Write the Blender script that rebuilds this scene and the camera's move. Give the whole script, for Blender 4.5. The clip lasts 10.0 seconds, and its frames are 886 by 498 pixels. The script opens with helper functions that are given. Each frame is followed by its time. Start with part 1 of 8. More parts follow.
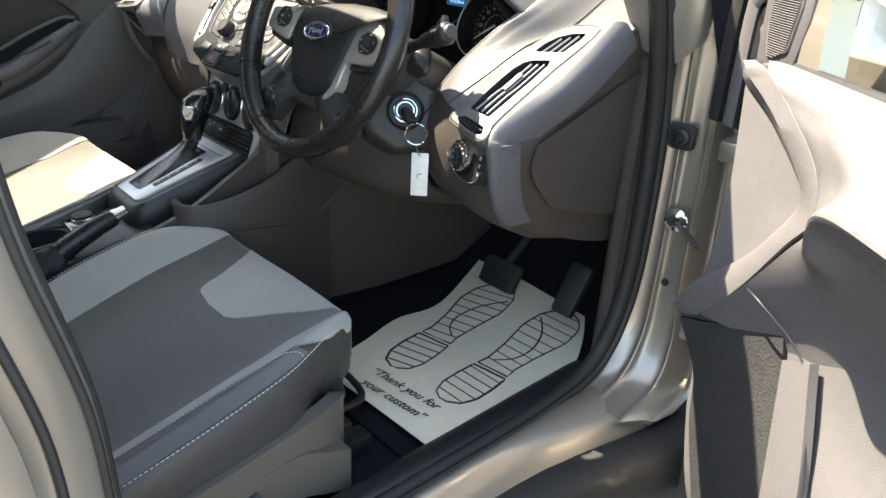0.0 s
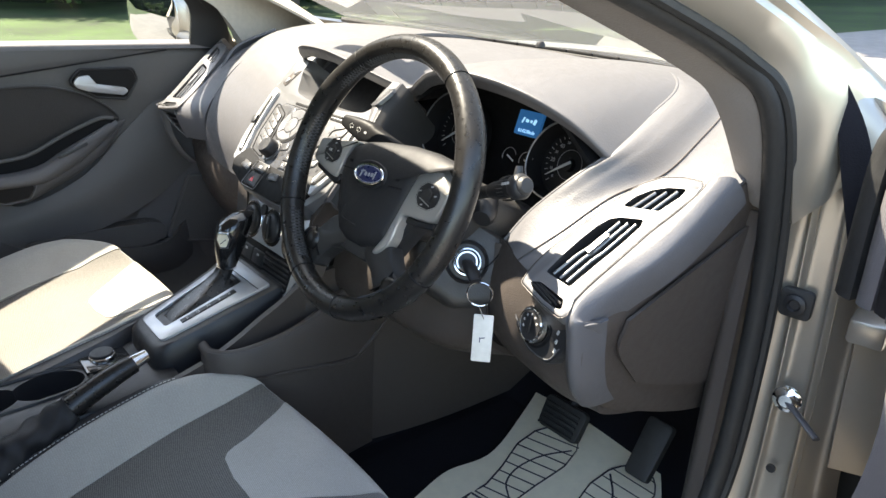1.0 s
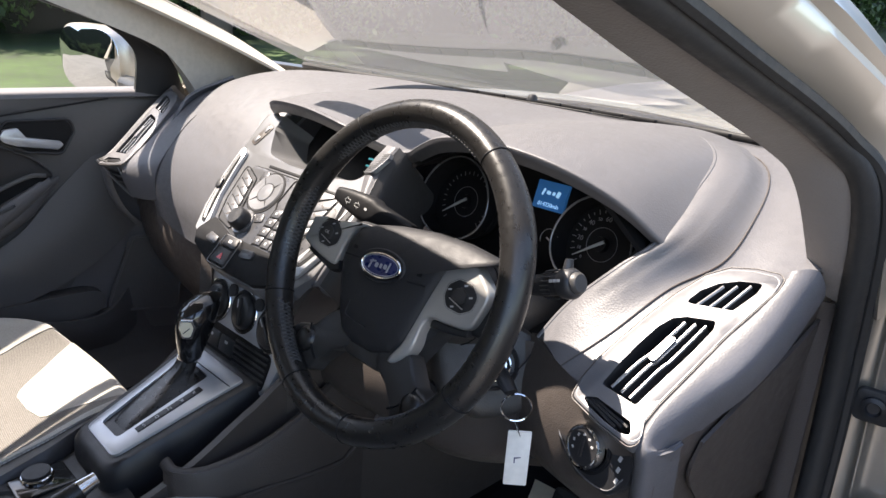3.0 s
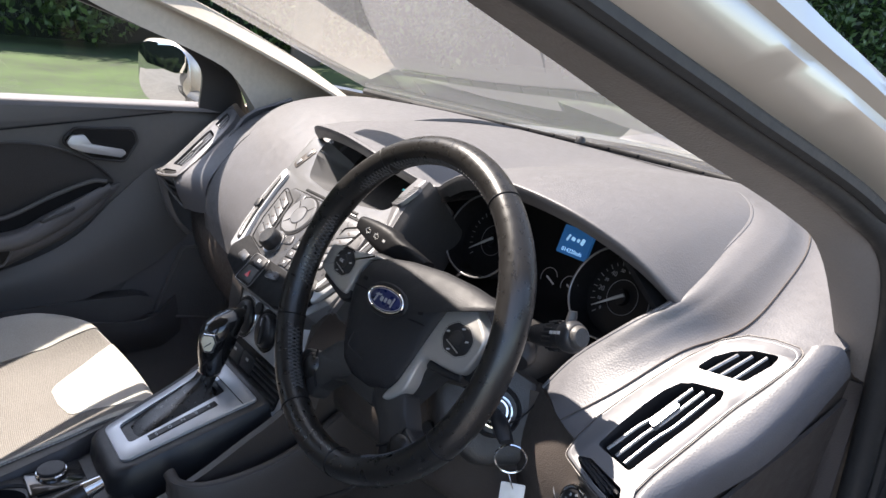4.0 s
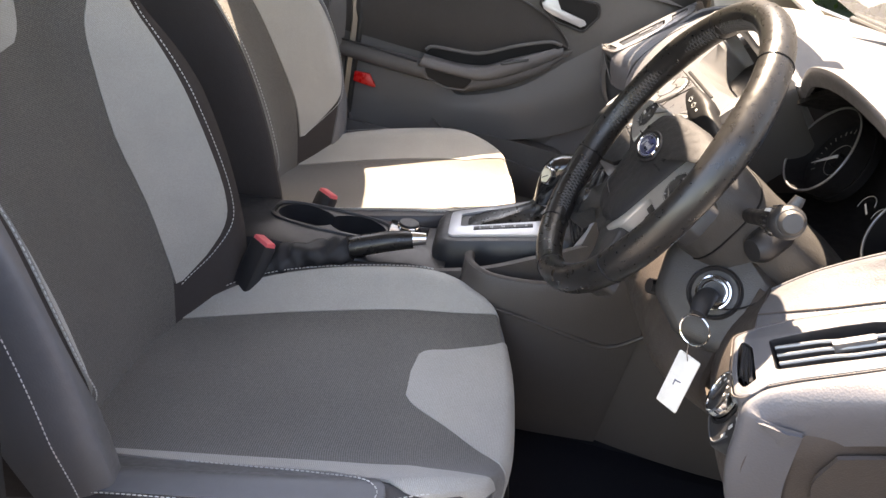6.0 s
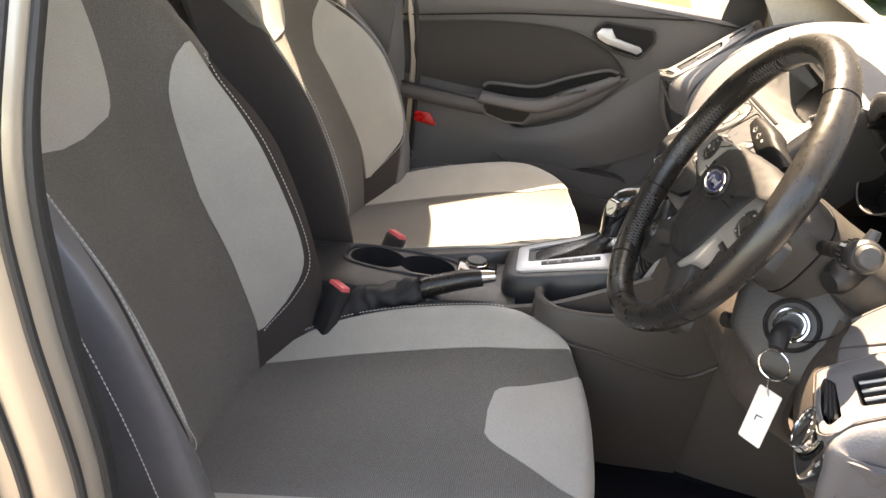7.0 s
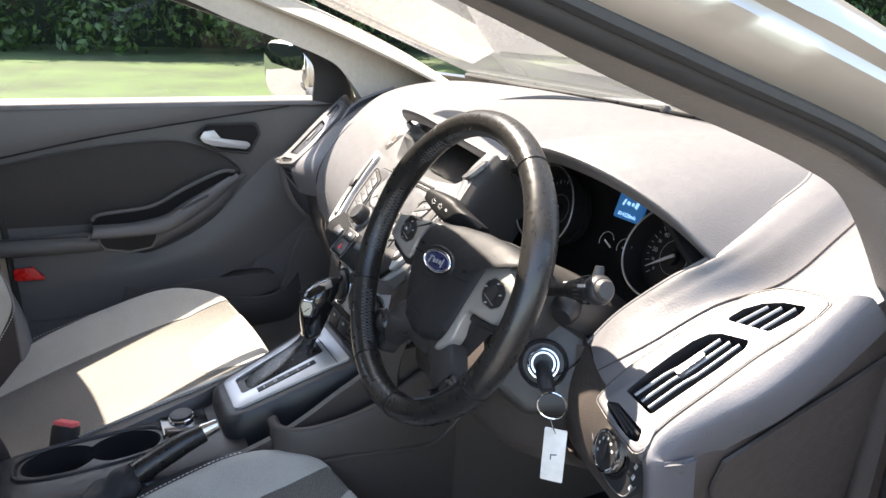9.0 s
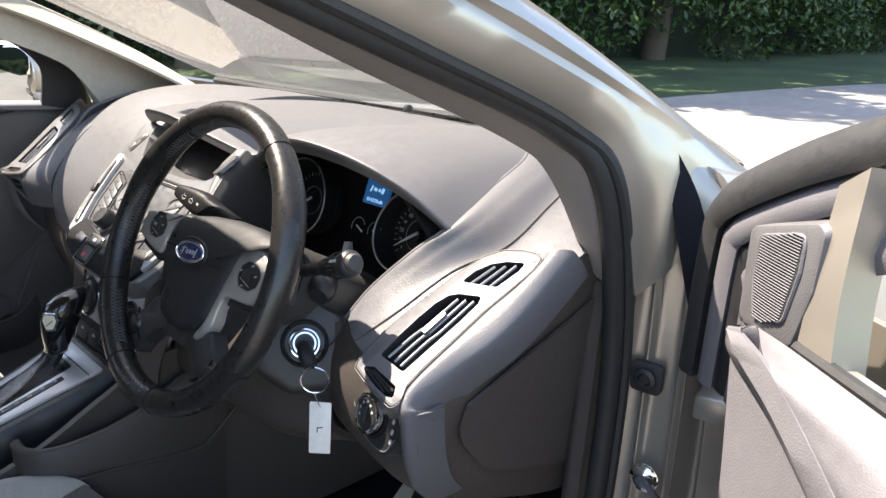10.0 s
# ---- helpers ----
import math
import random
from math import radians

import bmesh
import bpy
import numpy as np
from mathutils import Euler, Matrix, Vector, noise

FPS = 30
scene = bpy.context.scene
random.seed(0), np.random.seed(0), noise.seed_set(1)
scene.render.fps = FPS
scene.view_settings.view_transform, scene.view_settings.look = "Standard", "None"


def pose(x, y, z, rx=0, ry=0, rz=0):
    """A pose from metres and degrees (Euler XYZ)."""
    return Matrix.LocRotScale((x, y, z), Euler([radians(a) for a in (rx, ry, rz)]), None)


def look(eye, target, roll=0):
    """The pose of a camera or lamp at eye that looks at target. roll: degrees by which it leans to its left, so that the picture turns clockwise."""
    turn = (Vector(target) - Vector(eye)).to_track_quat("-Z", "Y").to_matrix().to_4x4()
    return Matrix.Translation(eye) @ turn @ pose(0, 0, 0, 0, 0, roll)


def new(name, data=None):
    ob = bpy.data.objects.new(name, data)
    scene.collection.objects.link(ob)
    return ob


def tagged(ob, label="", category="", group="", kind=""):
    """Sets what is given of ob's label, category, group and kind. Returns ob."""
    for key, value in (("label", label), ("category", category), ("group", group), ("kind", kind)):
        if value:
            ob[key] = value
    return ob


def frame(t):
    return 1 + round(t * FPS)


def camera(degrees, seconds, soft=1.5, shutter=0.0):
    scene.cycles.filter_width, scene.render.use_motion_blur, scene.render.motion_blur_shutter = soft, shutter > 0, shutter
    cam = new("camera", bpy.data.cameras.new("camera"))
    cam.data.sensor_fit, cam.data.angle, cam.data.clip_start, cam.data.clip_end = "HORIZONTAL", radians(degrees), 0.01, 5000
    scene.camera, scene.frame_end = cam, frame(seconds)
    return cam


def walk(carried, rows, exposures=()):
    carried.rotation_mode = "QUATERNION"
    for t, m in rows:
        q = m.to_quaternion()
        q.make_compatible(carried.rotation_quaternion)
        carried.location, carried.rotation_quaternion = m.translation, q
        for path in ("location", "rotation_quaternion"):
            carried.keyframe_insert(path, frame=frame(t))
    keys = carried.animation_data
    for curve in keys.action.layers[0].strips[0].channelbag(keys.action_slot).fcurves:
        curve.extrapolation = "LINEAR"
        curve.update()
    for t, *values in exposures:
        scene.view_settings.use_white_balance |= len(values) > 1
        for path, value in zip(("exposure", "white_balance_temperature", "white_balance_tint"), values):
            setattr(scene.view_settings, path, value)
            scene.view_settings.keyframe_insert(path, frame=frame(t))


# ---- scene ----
cam = camera(62.7, 10.0)
PATH = [
    (0, (1.241, -0.602, 1.031), (-0.061, 0.664, 0.193), 3.2),
    (0.5, (1.166, -0.524, 1.088), (-0.241, 0.673, 0.321), 3.3),
    (1, (1.067, -0.501, 1.106), (-0.349, 0.724, 0.402), 3.3),
    (1.5, (0.952, -0.499, 1.122), (-0.413, 0.807, 0.464), 3.5),
    (2, (0.895, -0.478, 1.12), (-0.429, 0.881, 0.487), 3.5),
    (2.5, (0.876, -0.471, 1.119), (-0.438, 0.902, 0.496), 3.9),
    (4, (0.908, -0.414, 1.133), (-0.558, 0.828, 0.58), 7.3),
    (4.5, (0.983, -0.329, 1.15), (-0.686, 0.597, 0.552), 12.3),
    (5, (1.086, -0.249, 1.104), (-0.7, 0.275, 0.374), 17.4),
    (5.5, (1.116, -0.243, 1.097), (-0.659, 0.015, 0.211), 17.8),
    (6, (1.101, -0.21, 1.087), (-0.668, -0.15, 0.156), 15.2),
    (7.3, (1.117, -0.231, 1.125), (-0.67, -0.376, 0.24), 8.9),
    (7.5, (1.108, -0.223, 1.127), (-0.691, -0.354, 0.262), 7.9),
    (8, (1.095, -0.238, 1.135), (-0.739, -0.139, 0.344), 5.8),
    (8.5, (1.056, -0.299, 1.139), (-0.759, 0.165, 0.437), 4.7),
    (9, (1.028, -0.368, 1.139), (-0.642, 0.54, 0.518), 2.6),
    (9.5, (1.023, -0.399, 1.116), (-0.413, 0.866, 0.535), 2.3),
    (9.8, (1.042, -0.387, 1.116), (-0.309, 0.978, 0.561), 3.3),
    (10, (1.084, -0.384, 1.119), (-0.222, 1.028, 0.568), 4.0),
]
EXPOSURES = [(0.0, 2.86, 7900, 7), (0.5, 3.0, 7500, 6), (1.0, 2.9, 7400, 8), (2.0, 2.60, 7200, 11), (2.5, 2.45, 7150, 15), (4.0, 2.32, 6850, 15), (4.5, 2.32, 6800, 16), (5.0, 2.42, 7050, 17), (5.5, 2.95, 7800, 18), (6.0, 3.45, 8700, 18), (7.5, 3.58, 10300, 15), (8.0, 3.55, 9500, 14), (8.5, 3.35, 8300, 13), (9.0, 3.02, 7350, 13), (9.5, 2.65, 7300, 13), (10.0, 2.45, 7200, 13)]
walk(cam, [(t, look(eye, target, roll)) for t, eye, target, roll in PATH], EXPOSURES)

# ---------------------------------------------------------------- light
SUN_DIR = Vector((-0.46, -0.21, 0.863)).normalized()
world = bpy.data.worlds.new("sky")
scene.world = world
world.use_nodes = True
wn = world.node_tree
sky = wn.nodes.new("ShaderNodeTexSky")
sky.sky_type = "NISHITA"
sky.sun_disc = False
sky.sun_elevation = math.asin(SUN_DIR.z)
sky.sun_rotation = math.atan2(SUN_DIR.x, SUN_DIR.y)
wn.links.new(sky.outputs["Color"], wn.nodes["Background"].inputs["Color"])
wn.nodes["Background"].inputs["Strength"].default_value = 0.15
sun_data = bpy.data.lights.new("sun", "SUN")
sun_data.energy, sun_data.angle, sun_data.color = 3.7, radians(0.5), (1.0, 0.95, 0.87)
sun = new("sun", sun_data)
sun.matrix_world = look(SUN_DIR * 30, (0, 0, 0))


# ---------------------------------------------------------------- materials
def nodes_of(name):
    m = bpy.data.materials.new(name)
    m.use_nodes = True
    t = m.node_tree
    return m, t, t.nodes["Principled BSDF"]


def node(t, kind, **values):
    n = t.nodes.new(kind)
    for key, value in values.items():
        n.inputs[key].default_value = value
    return n


def surface(name, colour, rough, metal=0.0, grain=0.0, grain_scale=900.0, vary=0.12, vary_scale=9.0, rough_vary=0.08, coat=0.0, spec=0.5, sheen=0.0):
    """A plain surface with large soft variation, fine grain relief and uneven gloss."""
    m, t, b = nodes_of(name)
    b.inputs["Metallic"].default_value = metal
    b.inputs["Coat Weight"].default_value = coat
    b.inputs["Coat Roughness"].default_value = 0.06
    b.inputs["Specular IOR Level"].default_value = spec
    b.inputs["Sheen Weight"].default_value = sheen
    where = t.nodes.new("ShaderNodeTexCoord")
    big = node(t, "ShaderNodeTexNoise", Scale=vary_scale, Detail=4.0)
    fine = node(t, "ShaderNodeTexNoise", Scale=vary_scale * 11, Detail=3.0)
    for n in (big, fine):
        t.links.new(where.outputs["Object"], n.inputs["Vector"])
    both = node(t, "ShaderNodeMath", )
    both.operation = "ADD"
    t.links.new(big.outputs["Fac"], both.inputs[0])
    t.links.new(fine.outputs["Fac"], both.inputs[1])
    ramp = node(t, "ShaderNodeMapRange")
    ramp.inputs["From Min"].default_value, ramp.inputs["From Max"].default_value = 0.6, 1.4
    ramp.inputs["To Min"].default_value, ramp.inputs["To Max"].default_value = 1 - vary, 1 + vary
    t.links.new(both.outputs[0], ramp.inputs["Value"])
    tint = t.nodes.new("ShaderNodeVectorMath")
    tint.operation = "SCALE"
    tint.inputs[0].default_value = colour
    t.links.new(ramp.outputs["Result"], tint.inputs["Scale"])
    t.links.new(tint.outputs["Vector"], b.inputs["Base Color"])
    gloss = node(t, "ShaderNodeMapRange")
    gloss.inputs["From Min"].default_value, gloss.inputs["From Max"].default_value = 0.3, 0.7
    gloss.inputs["To Min"].default_value, gloss.inputs["To Max"].default_value = max(rough - rough_vary, 0.02), min(rough + rough_vary, 1)
    t.links.new(fine.outputs["Fac"], gloss.inputs["Value"])
    t.links.new(gloss.outputs["Result"], b.inputs["Roughness"])
    if grain:
        cells = node(t, "ShaderNodeTexVoronoi", Scale=grain_scale)
        t.links.new(where.outputs["Object"], cells.inputs["Vector"])
        bump = node(t, "ShaderNodeBump", Strength=grain, Distance=0.0006)
        t.links.new(cells.outputs["Distance"], bump.inputs["Height"])
        t.links.new(bump.outputs["Normal"], b.inputs["Normal"])
    return m


def fabric(name, colour, other, weave=620.0, ribs=2800.0):
    """Seat cloth: a fine ribbed knit of two yarns, softly soiled."""
    m, t, b = nodes_of(name)
    b.inputs["Roughness"].default_value = 0.9
    b.inputs["Specular IOR Level"].default_value = 0.15
    b.inputs["Sheen Weight"].default_value = 0.3
    b.inputs["Sheen Roughness"].default_value = 0.6
    where = t.nodes.new("ShaderNodeTexCoord")
    cells = node(t, "ShaderNodeTexVoronoi", Scale=weave, Randomness=0.9)
    t.links.new(where.outputs["Object"], cells.inputs["Vector"])
    stain = node(t, "ShaderNodeTexNoise", Scale=11.0, Detail=6.0)
    t.links.new(where.outputs["Object"], stain.inputs["Vector"])
    spread = node(t, "ShaderNodeMapRange")
    spread.inputs["From Min"].default_value, spread.inputs["From Max"].default_value = 0.1, 0.6
    t.links.new(cells.outputs["Distance"], spread.inputs["Value"])
    along = t.nodes.new("ShaderNodeVectorMath")
    along.operation = "DOT_PRODUCT"
    along.inputs[1].default_value = (0.10 * ribs, ribs, -0.7 * ribs)
    t.links.new(where.outputs["Object"], along.inputs[0])
    wave = t.nodes.new("ShaderNodeMath")
    wave.operation = "SINE"
    t.links.new(along.outputs["Value"], wave.inputs[0])
    crest = node(t, "ShaderNodeMapRange")
    crest.inputs["From Min"].default_value, crest.inputs["From Max"].default_value = -1.0, 1.0
    t.links.new(wave.outputs[0], crest.inputs["Value"])
    knit = t.nodes.new("ShaderNodeMix")
    knit.inputs["Factor"].default_value = 0.55
    t.links.new(spread.outputs["Result"], knit.inputs["A"])
    t.links.new(crest.outputs["Result"], knit.inputs["B"])
    mix = t.nodes.new("ShaderNodeMix")
    mix.data_type = "RGBA"
    mix.inputs["A"].default_value = (*other, 1)
    mix.inputs["B"].default_value = (*colour, 1)
    t.links.new(knit.outputs["Result"], mix.inputs["Factor"])
    tint = t.nodes.new("ShaderNodeVectorMath")
    tint.operation = "SCALE"
    ramp = node(t, "ShaderNodeMapRange")
    ramp.inputs["To Min"].default_value, ramp.inputs["To Max"].default_value = 0.84, 1.16
    t.links.new(stain.outputs["Fac"], ramp.inputs["Value"])
    t.links.new(mix.outputs["Result"], tint.inputs[0])
    t.links.new(ramp.outputs["Result"], tint.inputs["Scale"])
    t.links.new(tint.outputs["Vector"], b.inputs["Base Color"])
    bump = node(t, "ShaderNodeBump", Strength=0.5, Distance=0.0008)
    bump.invert = True
    t.links.new(knit.outputs["Result"], bump.inputs["Height"])
    t.links.new(bump.outputs["Normal"], b.inputs["Normal"])
    return m


def glass(name, tint, ior=1.5):
    """Thin clear glass: see-through, with a mirror gloss that grows at a slant."""
    m, t, b = nodes_of(name)
    out = t.nodes["Material Output"]
    clear = t.nodes.new("ShaderNodeBsdfTransparent")
    clear.inputs["Color"].default_value = (*tint, 1)
    mirror = t.nodes.new("ShaderNodeBsdfGlossy")
    mirror.inputs["Roughness"].default_value = 0.0
    fresnel = node(t, "ShaderNodeFresnel", IOR=ior)
    mix = t.nodes.new("ShaderNodeMixShader")
    t.links.new(fresnel.outputs["Fac"], mix.inputs["Fac"])
    t.links.new(clear.outputs["BSDF"], mix.inputs[1])
    t.links.new(mirror.outputs["BSDF"], mix.inputs[2])
    t.links.new(mix.outputs["Shader"], out.inputs["Surface"])
    t.nodes.remove(b)
    return m


def dusty_glass(name, tint, film):
    """Windscreen glass: a mirror gloss, and a thin film of dust that scatters the daylight from outside."""
    m, t, b = nodes_of(name)
    clear = t.nodes.new("ShaderNodeBsdfTransparent")
    clear.inputs["Color"].default_value = (*tint, 1)
    dust = t.nodes.new("ShaderNodeBsdfTranslucent")
    dust.inputs["Color"].default_value = (0.8, 0.79, 0.77, 1)
    where = t.nodes.new("ShaderNodeTexCoord")
    smear = node(t, "ShaderNodeTexNoise", Scale=3.0, Detail=2.0)
    t.links.new(where.outputs["Object"], smear.inputs["Vector"])
    amount = node(t, "ShaderNodeMapRange")
    amount.inputs["From Min"].default_value, amount.inputs["From Max"].default_value = 0.25, 0.75
    amount.inputs["To Min"].default_value, amount.inputs["To Max"].default_value = film * 0.92, film * 1.08
    t.links.new(smear.outputs["Fac"], amount.inputs["Value"])
    film_mix = t.nodes.new("ShaderNodeMixShader")
    t.links.new(amount.outputs["Result"], film_mix.inputs["Fac"])
    t.links.new(clear.outputs["BSDF"], film_mix.inputs[1])
    t.links.new(dust.outputs["BSDF"], film_mix.inputs[2])
    mirror = t.nodes.new("ShaderNodeBsdfGlossy")
    mirror.inputs["Roughness"].default_value = 0.0
    fresnel = node(t, "ShaderNodeFresnel", IOR=3.6)
    mix = t.nodes.new("ShaderNodeMixShader")
    t.links.new(fresnel.outputs["Fac"], mix.inputs["Fac"])
    t.links.new(film_mix.outputs["Shader"], mix.inputs[1])
    t.links.new(mirror.outputs["BSDF"], mix.inputs[2])
    t.links.new(mix.outputs["Shader"], t.nodes["Material Output"].inputs["Surface"])
    t.nodes.remove(b)
    return m


def glowing(name, colour, strength):
    m, t, b = nodes_of(name)
    b.inputs["Base Color"].default_value = (*colour, 1)
    b.inputs["Emission Color"].default_value = (*colour, 1)
    b.inputs["Emission Strength"].default_value = strength
    return m


def leaves(name, dark, light):
    m, t, b = nodes_of(name)
    b.inputs["Roughness"].default_value = 0.5
    island = t.nodes.new("ShaderNodeNewGeometry")
    mix = t.nodes.new("ShaderNodeMix")
    mix.data_type = "RGBA"
    mix.inputs["A"].default_value, mix.inputs["B"].default_value = (*dark, 1), (*light, 1)
    t.links.new(island.outputs["Random Per Island"], mix.inputs["Factor"])
    t.links.new(mix.outputs["Result"], b.inputs["Base Color"])
    thin = t.nodes.new("ShaderNodeBsdfTranslucent")
    t.links.new(mix.outputs["Result"], thin.inputs["Color"])
    blend = t.nodes.new("ShaderNodeMixShader")
    blend.inputs["Fac"].default_value = 0.35
    t.links.new(b.outputs["BSDF"], blend.inputs[1])
    t.links.new(thin.outputs["BSDF"], blend.inputs[2])
    t.links.new(blend.outputs["Shader"], t.nodes["Material Output"].inputs["Surface"])
    return m


M_DASH = surface("dash_grey_plastic", (0.100, 0.099, 0.106), 0.44, grain=0.28, grain_scale=480, vary=0.05, rough_vary=0.06)
M_DASHLOW = surface("lower_dash_plastic", (0.060, 0.050, 0.045), 0.5, grain=0.4, grain_scale=620, vary=0.06)
M_BLACK = surface("black_plastic", (0.018, 0.018, 0.02), 0.42, grain=0.2, grain_scale=800)
M_PIANO = surface("gloss_black", (0.01, 0.01, 0.011), 0.12, coat=0.4)
M_SILVER = surface("satin_silver", (0.190, 0.191, 0.198), 0.34, metal=0.5, vary=0.04, rough_vary=0.03)
M_TRAY = surface("bright_satin_silver", (0.46, 0.47, 0.49), 0.36, metal=0.5, vary=0.05)
M_BEZEL = surface("pale_grey_bezel", (0.106, 0.105, 0.111), 0.40, metal=0.1, vary=0.04)
M_SPOKE = surface("brushed_spoke_metal", (0.46, 0.45, 0.43), 0.36, metal=0.6, vary=0.04)
M_KEYPAD = surface("dark_silver_keys", (0.095, 0.095, 0.100), 0.33, metal=0.4, vary=0.05)
M_THREAD = surface("grey_thread", (0.06, 0.06, 0.063), 0.7)
M_BOLSTER = surface("grey_bolster_leather", (0.135, 0.134, 0.139), 0.38, grain=0.12, grain_scale=420, vary=0.08)
M_HUB = surface("spoke_plastic", (0.030, 0.029, 0.029), 0.36, grain=0.25, grain_scale=850, spec=0.4)
M_CHROME = surface("chrome", (0.75, 0.75, 0.75), 0.1, metal=1.0, vary=0.03, rough_vary=0.04)
M_LEATHER = surface("black_leather", (0.013, 0.0122, 0.012), 0.31, grain=0.07, grain_scale=1000, rough_vary=0.06, spec=0.5, vary=0.12, vary_scale=14)
M_AIRBAG = surface("airbag_plastic", (0.020, 0.020, 0.022), 0.5, grain=0.3, grain_scale=900, spec=0.3)
M_VINYL = surface("grey_vinyl", (0.052, 0.049, 0.050), 0.42, grain=0.4, grain_scale=500)
M_STITCH = surface("light_thread", (0.55, 0.55, 0.53), 0.8)
M_SEATSIDE = surface("seat_side_cloth", (0.046, 0.039, 0.037), 0.82, grain=0.4, grain_scale=520, vary=0.06, spec=0.25)
M_DARKCLOTH = fabric("charcoal_cloth", (0.058, 0.053, 0.047), (0.185, 0.171, 0.152))
M_GREYCLOTH = fabric("light_grey_cloth", (0.310, 0.298, 0.270), (0.460, 0.443, 0.402), ribs=3300.0)
M_DOORCLOTH = surface("dark_door_cloth", (0.05, 0.047, 0.046), 0.95, grain=0.5, grain_scale=420, vary=0.08, spec=0.15)
M_CARPET = surface("black_carpet", (0.012, 0.012, 0.015), 0.95, grain=0.8, grain_scale=500, spec=0.1)
M_COLUMN = surface("column_plastic", (0.037, 0.035, 0.034), 0.5, grain=0.3, grain_scale=620, vary=0.05)
# lighter copy of the speaker mesh, with bounced light put into the colour
M_BOUNCEMESH = surface("bounce_lit_speaker_mesh", (0.110, 0.107, 0.107), 0.65, grain=1.0, grain_scale=330)
M_SEATTRIM = surface("seat_side_plastic", (0.120, 0.108, 0.092), 0.4, grain=0.35, grain_scale=500, vary=0.06)
M_MESH = surface("speaker_mesh", (0.03, 0.03, 0.031), 0.7, grain=1.0, grain_scale=330)
M_RUBBER = surface("black_rubber", (0.02, 0.02, 0.02), 0.6, grain=0.2, grain_scale=300)
M_PAINT = surface("champagne_paint", (0.375, 0.338, 0.285), 0.35, metal=0.62, vary=0.02, coat=0.4, rough_vary=0.008)
# driver's pillar trim: the shade on that side is put into its colour
M_PILLAR = surface("shaded_pillar_trim", (0.19, 0.172, 0.16), 0.6, grain=0.6, grain_scale=420, vary=0.06)
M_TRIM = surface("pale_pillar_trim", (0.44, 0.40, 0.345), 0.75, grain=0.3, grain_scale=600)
M_DOORDARK = surface("dark_door_plastic", (0.088, 0.085, 0.086), 0.55, grain=0.35, grain_scale=650)
M_DOORMID = surface("mid_grey_door_plastic", (0.100, 0.097, 0.099), 0.5, grain=0.35, grain_scale=650, vary=0.06)
M_DOORGREY = surface("grey_door_plastic", (0.118, 0.113, 0.119), 0.55, grain=0.35, grain_scale=650, vary=0.05)
M_PAPER = surface("cream_paper", (0.84, 0.77, 0.59), 0.6, vary=0.08, vary_scale=5)
M_INK = surface("black_ink", (0.02, 0.02, 0.03), 0.7)
M_RED = surface("red_plastic", (0.55, 0.012, 0.012), 0.3)
M_BUCKLE = surface("buckle_red", (0.75, 0.12, 0.13), 0.4)
M_BLUE = surface("blue_enamel", (0.008, 0.016, 0.085), 0.3, coat=0.2)
M_TAG = surface("white_card", (0.75, 0.74, 0.7), 0.6)
M_WHITEMARK = surface("white_print", (0.4, 0.4, 0.4), 0.6)
M_DIMMARK = surface("dim_dial_print", (0.22, 0.22, 0.23), 0.6)
M_GLASS = glass("window_glass", (0.9, 0.93, 0.9))
M_SCREENGLASS = dusty_glass("windscreen_glass", (0.55, 0.58, 0.55), 0.09)
M_SCREEN = glowing("blue_display", (0.02, 0.13, 0.36), 0.06)
M_SCREENTEXT = glowing("display_text", (0.3, 0.6, 0.9), 0.14)
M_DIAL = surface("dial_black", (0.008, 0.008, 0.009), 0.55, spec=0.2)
M_HEAD = surface("headliner_cloth", (0.5, 0.49, 0.46), 0.95, grain=0.3)
M_ASPHALT = surface("asphalt", (0.19, 0.178, 0.165), 0.9, grain=0.9, grain_scale=60, vary=0.3, vary_scale=0.6)
# strong colour noise paints sunny and shaded patches into the lawn
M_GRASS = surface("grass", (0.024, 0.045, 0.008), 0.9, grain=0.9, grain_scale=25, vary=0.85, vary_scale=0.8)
M_LEAF = leaves("hedge_leaf", (0.012, 0.03, 0.008), (0.07, 0.13, 0.03))
M_BARK = surface("bark", (0.07, 0.055, 0.04), 0.9, grain=0.8, grain_scale=30)
# near-black colour stands for the shade deep in the wood
M_WOODSHADE = surface("painted_wood_shade", (0.008, 0.014, 0.006), 1.0)


# ---------------------------------------------------------------- mesh helpers
def part(name, bm, material, parent=None, label="", smooth=40.0):
    """Links a bmesh as one mesh object; edges sharper than smooth degrees stay sharp."""
    bmesh.ops.recalc_face_normals(bm, faces=bm.faces)
    limit = radians(smooth)
    for f in bm.faces:
        f.smooth = True
    for e in bm.edges:
        if len(e.link_faces) == 2 and e.calc_face_angle(0) > limit:
            e.smooth = False
    me = bpy.data.meshes.new(name)
    bm.to_mesh(me)
    bm.free()
    me.materials.append(material)
    ob = new(name, me)
    if parent is not None:
        ob.parent = parent
    if label:
        ob["label"] = label
    return ob


def thing(name, label, category, group="", kind=""):
    return tagged(new(name), label, category, group, kind)


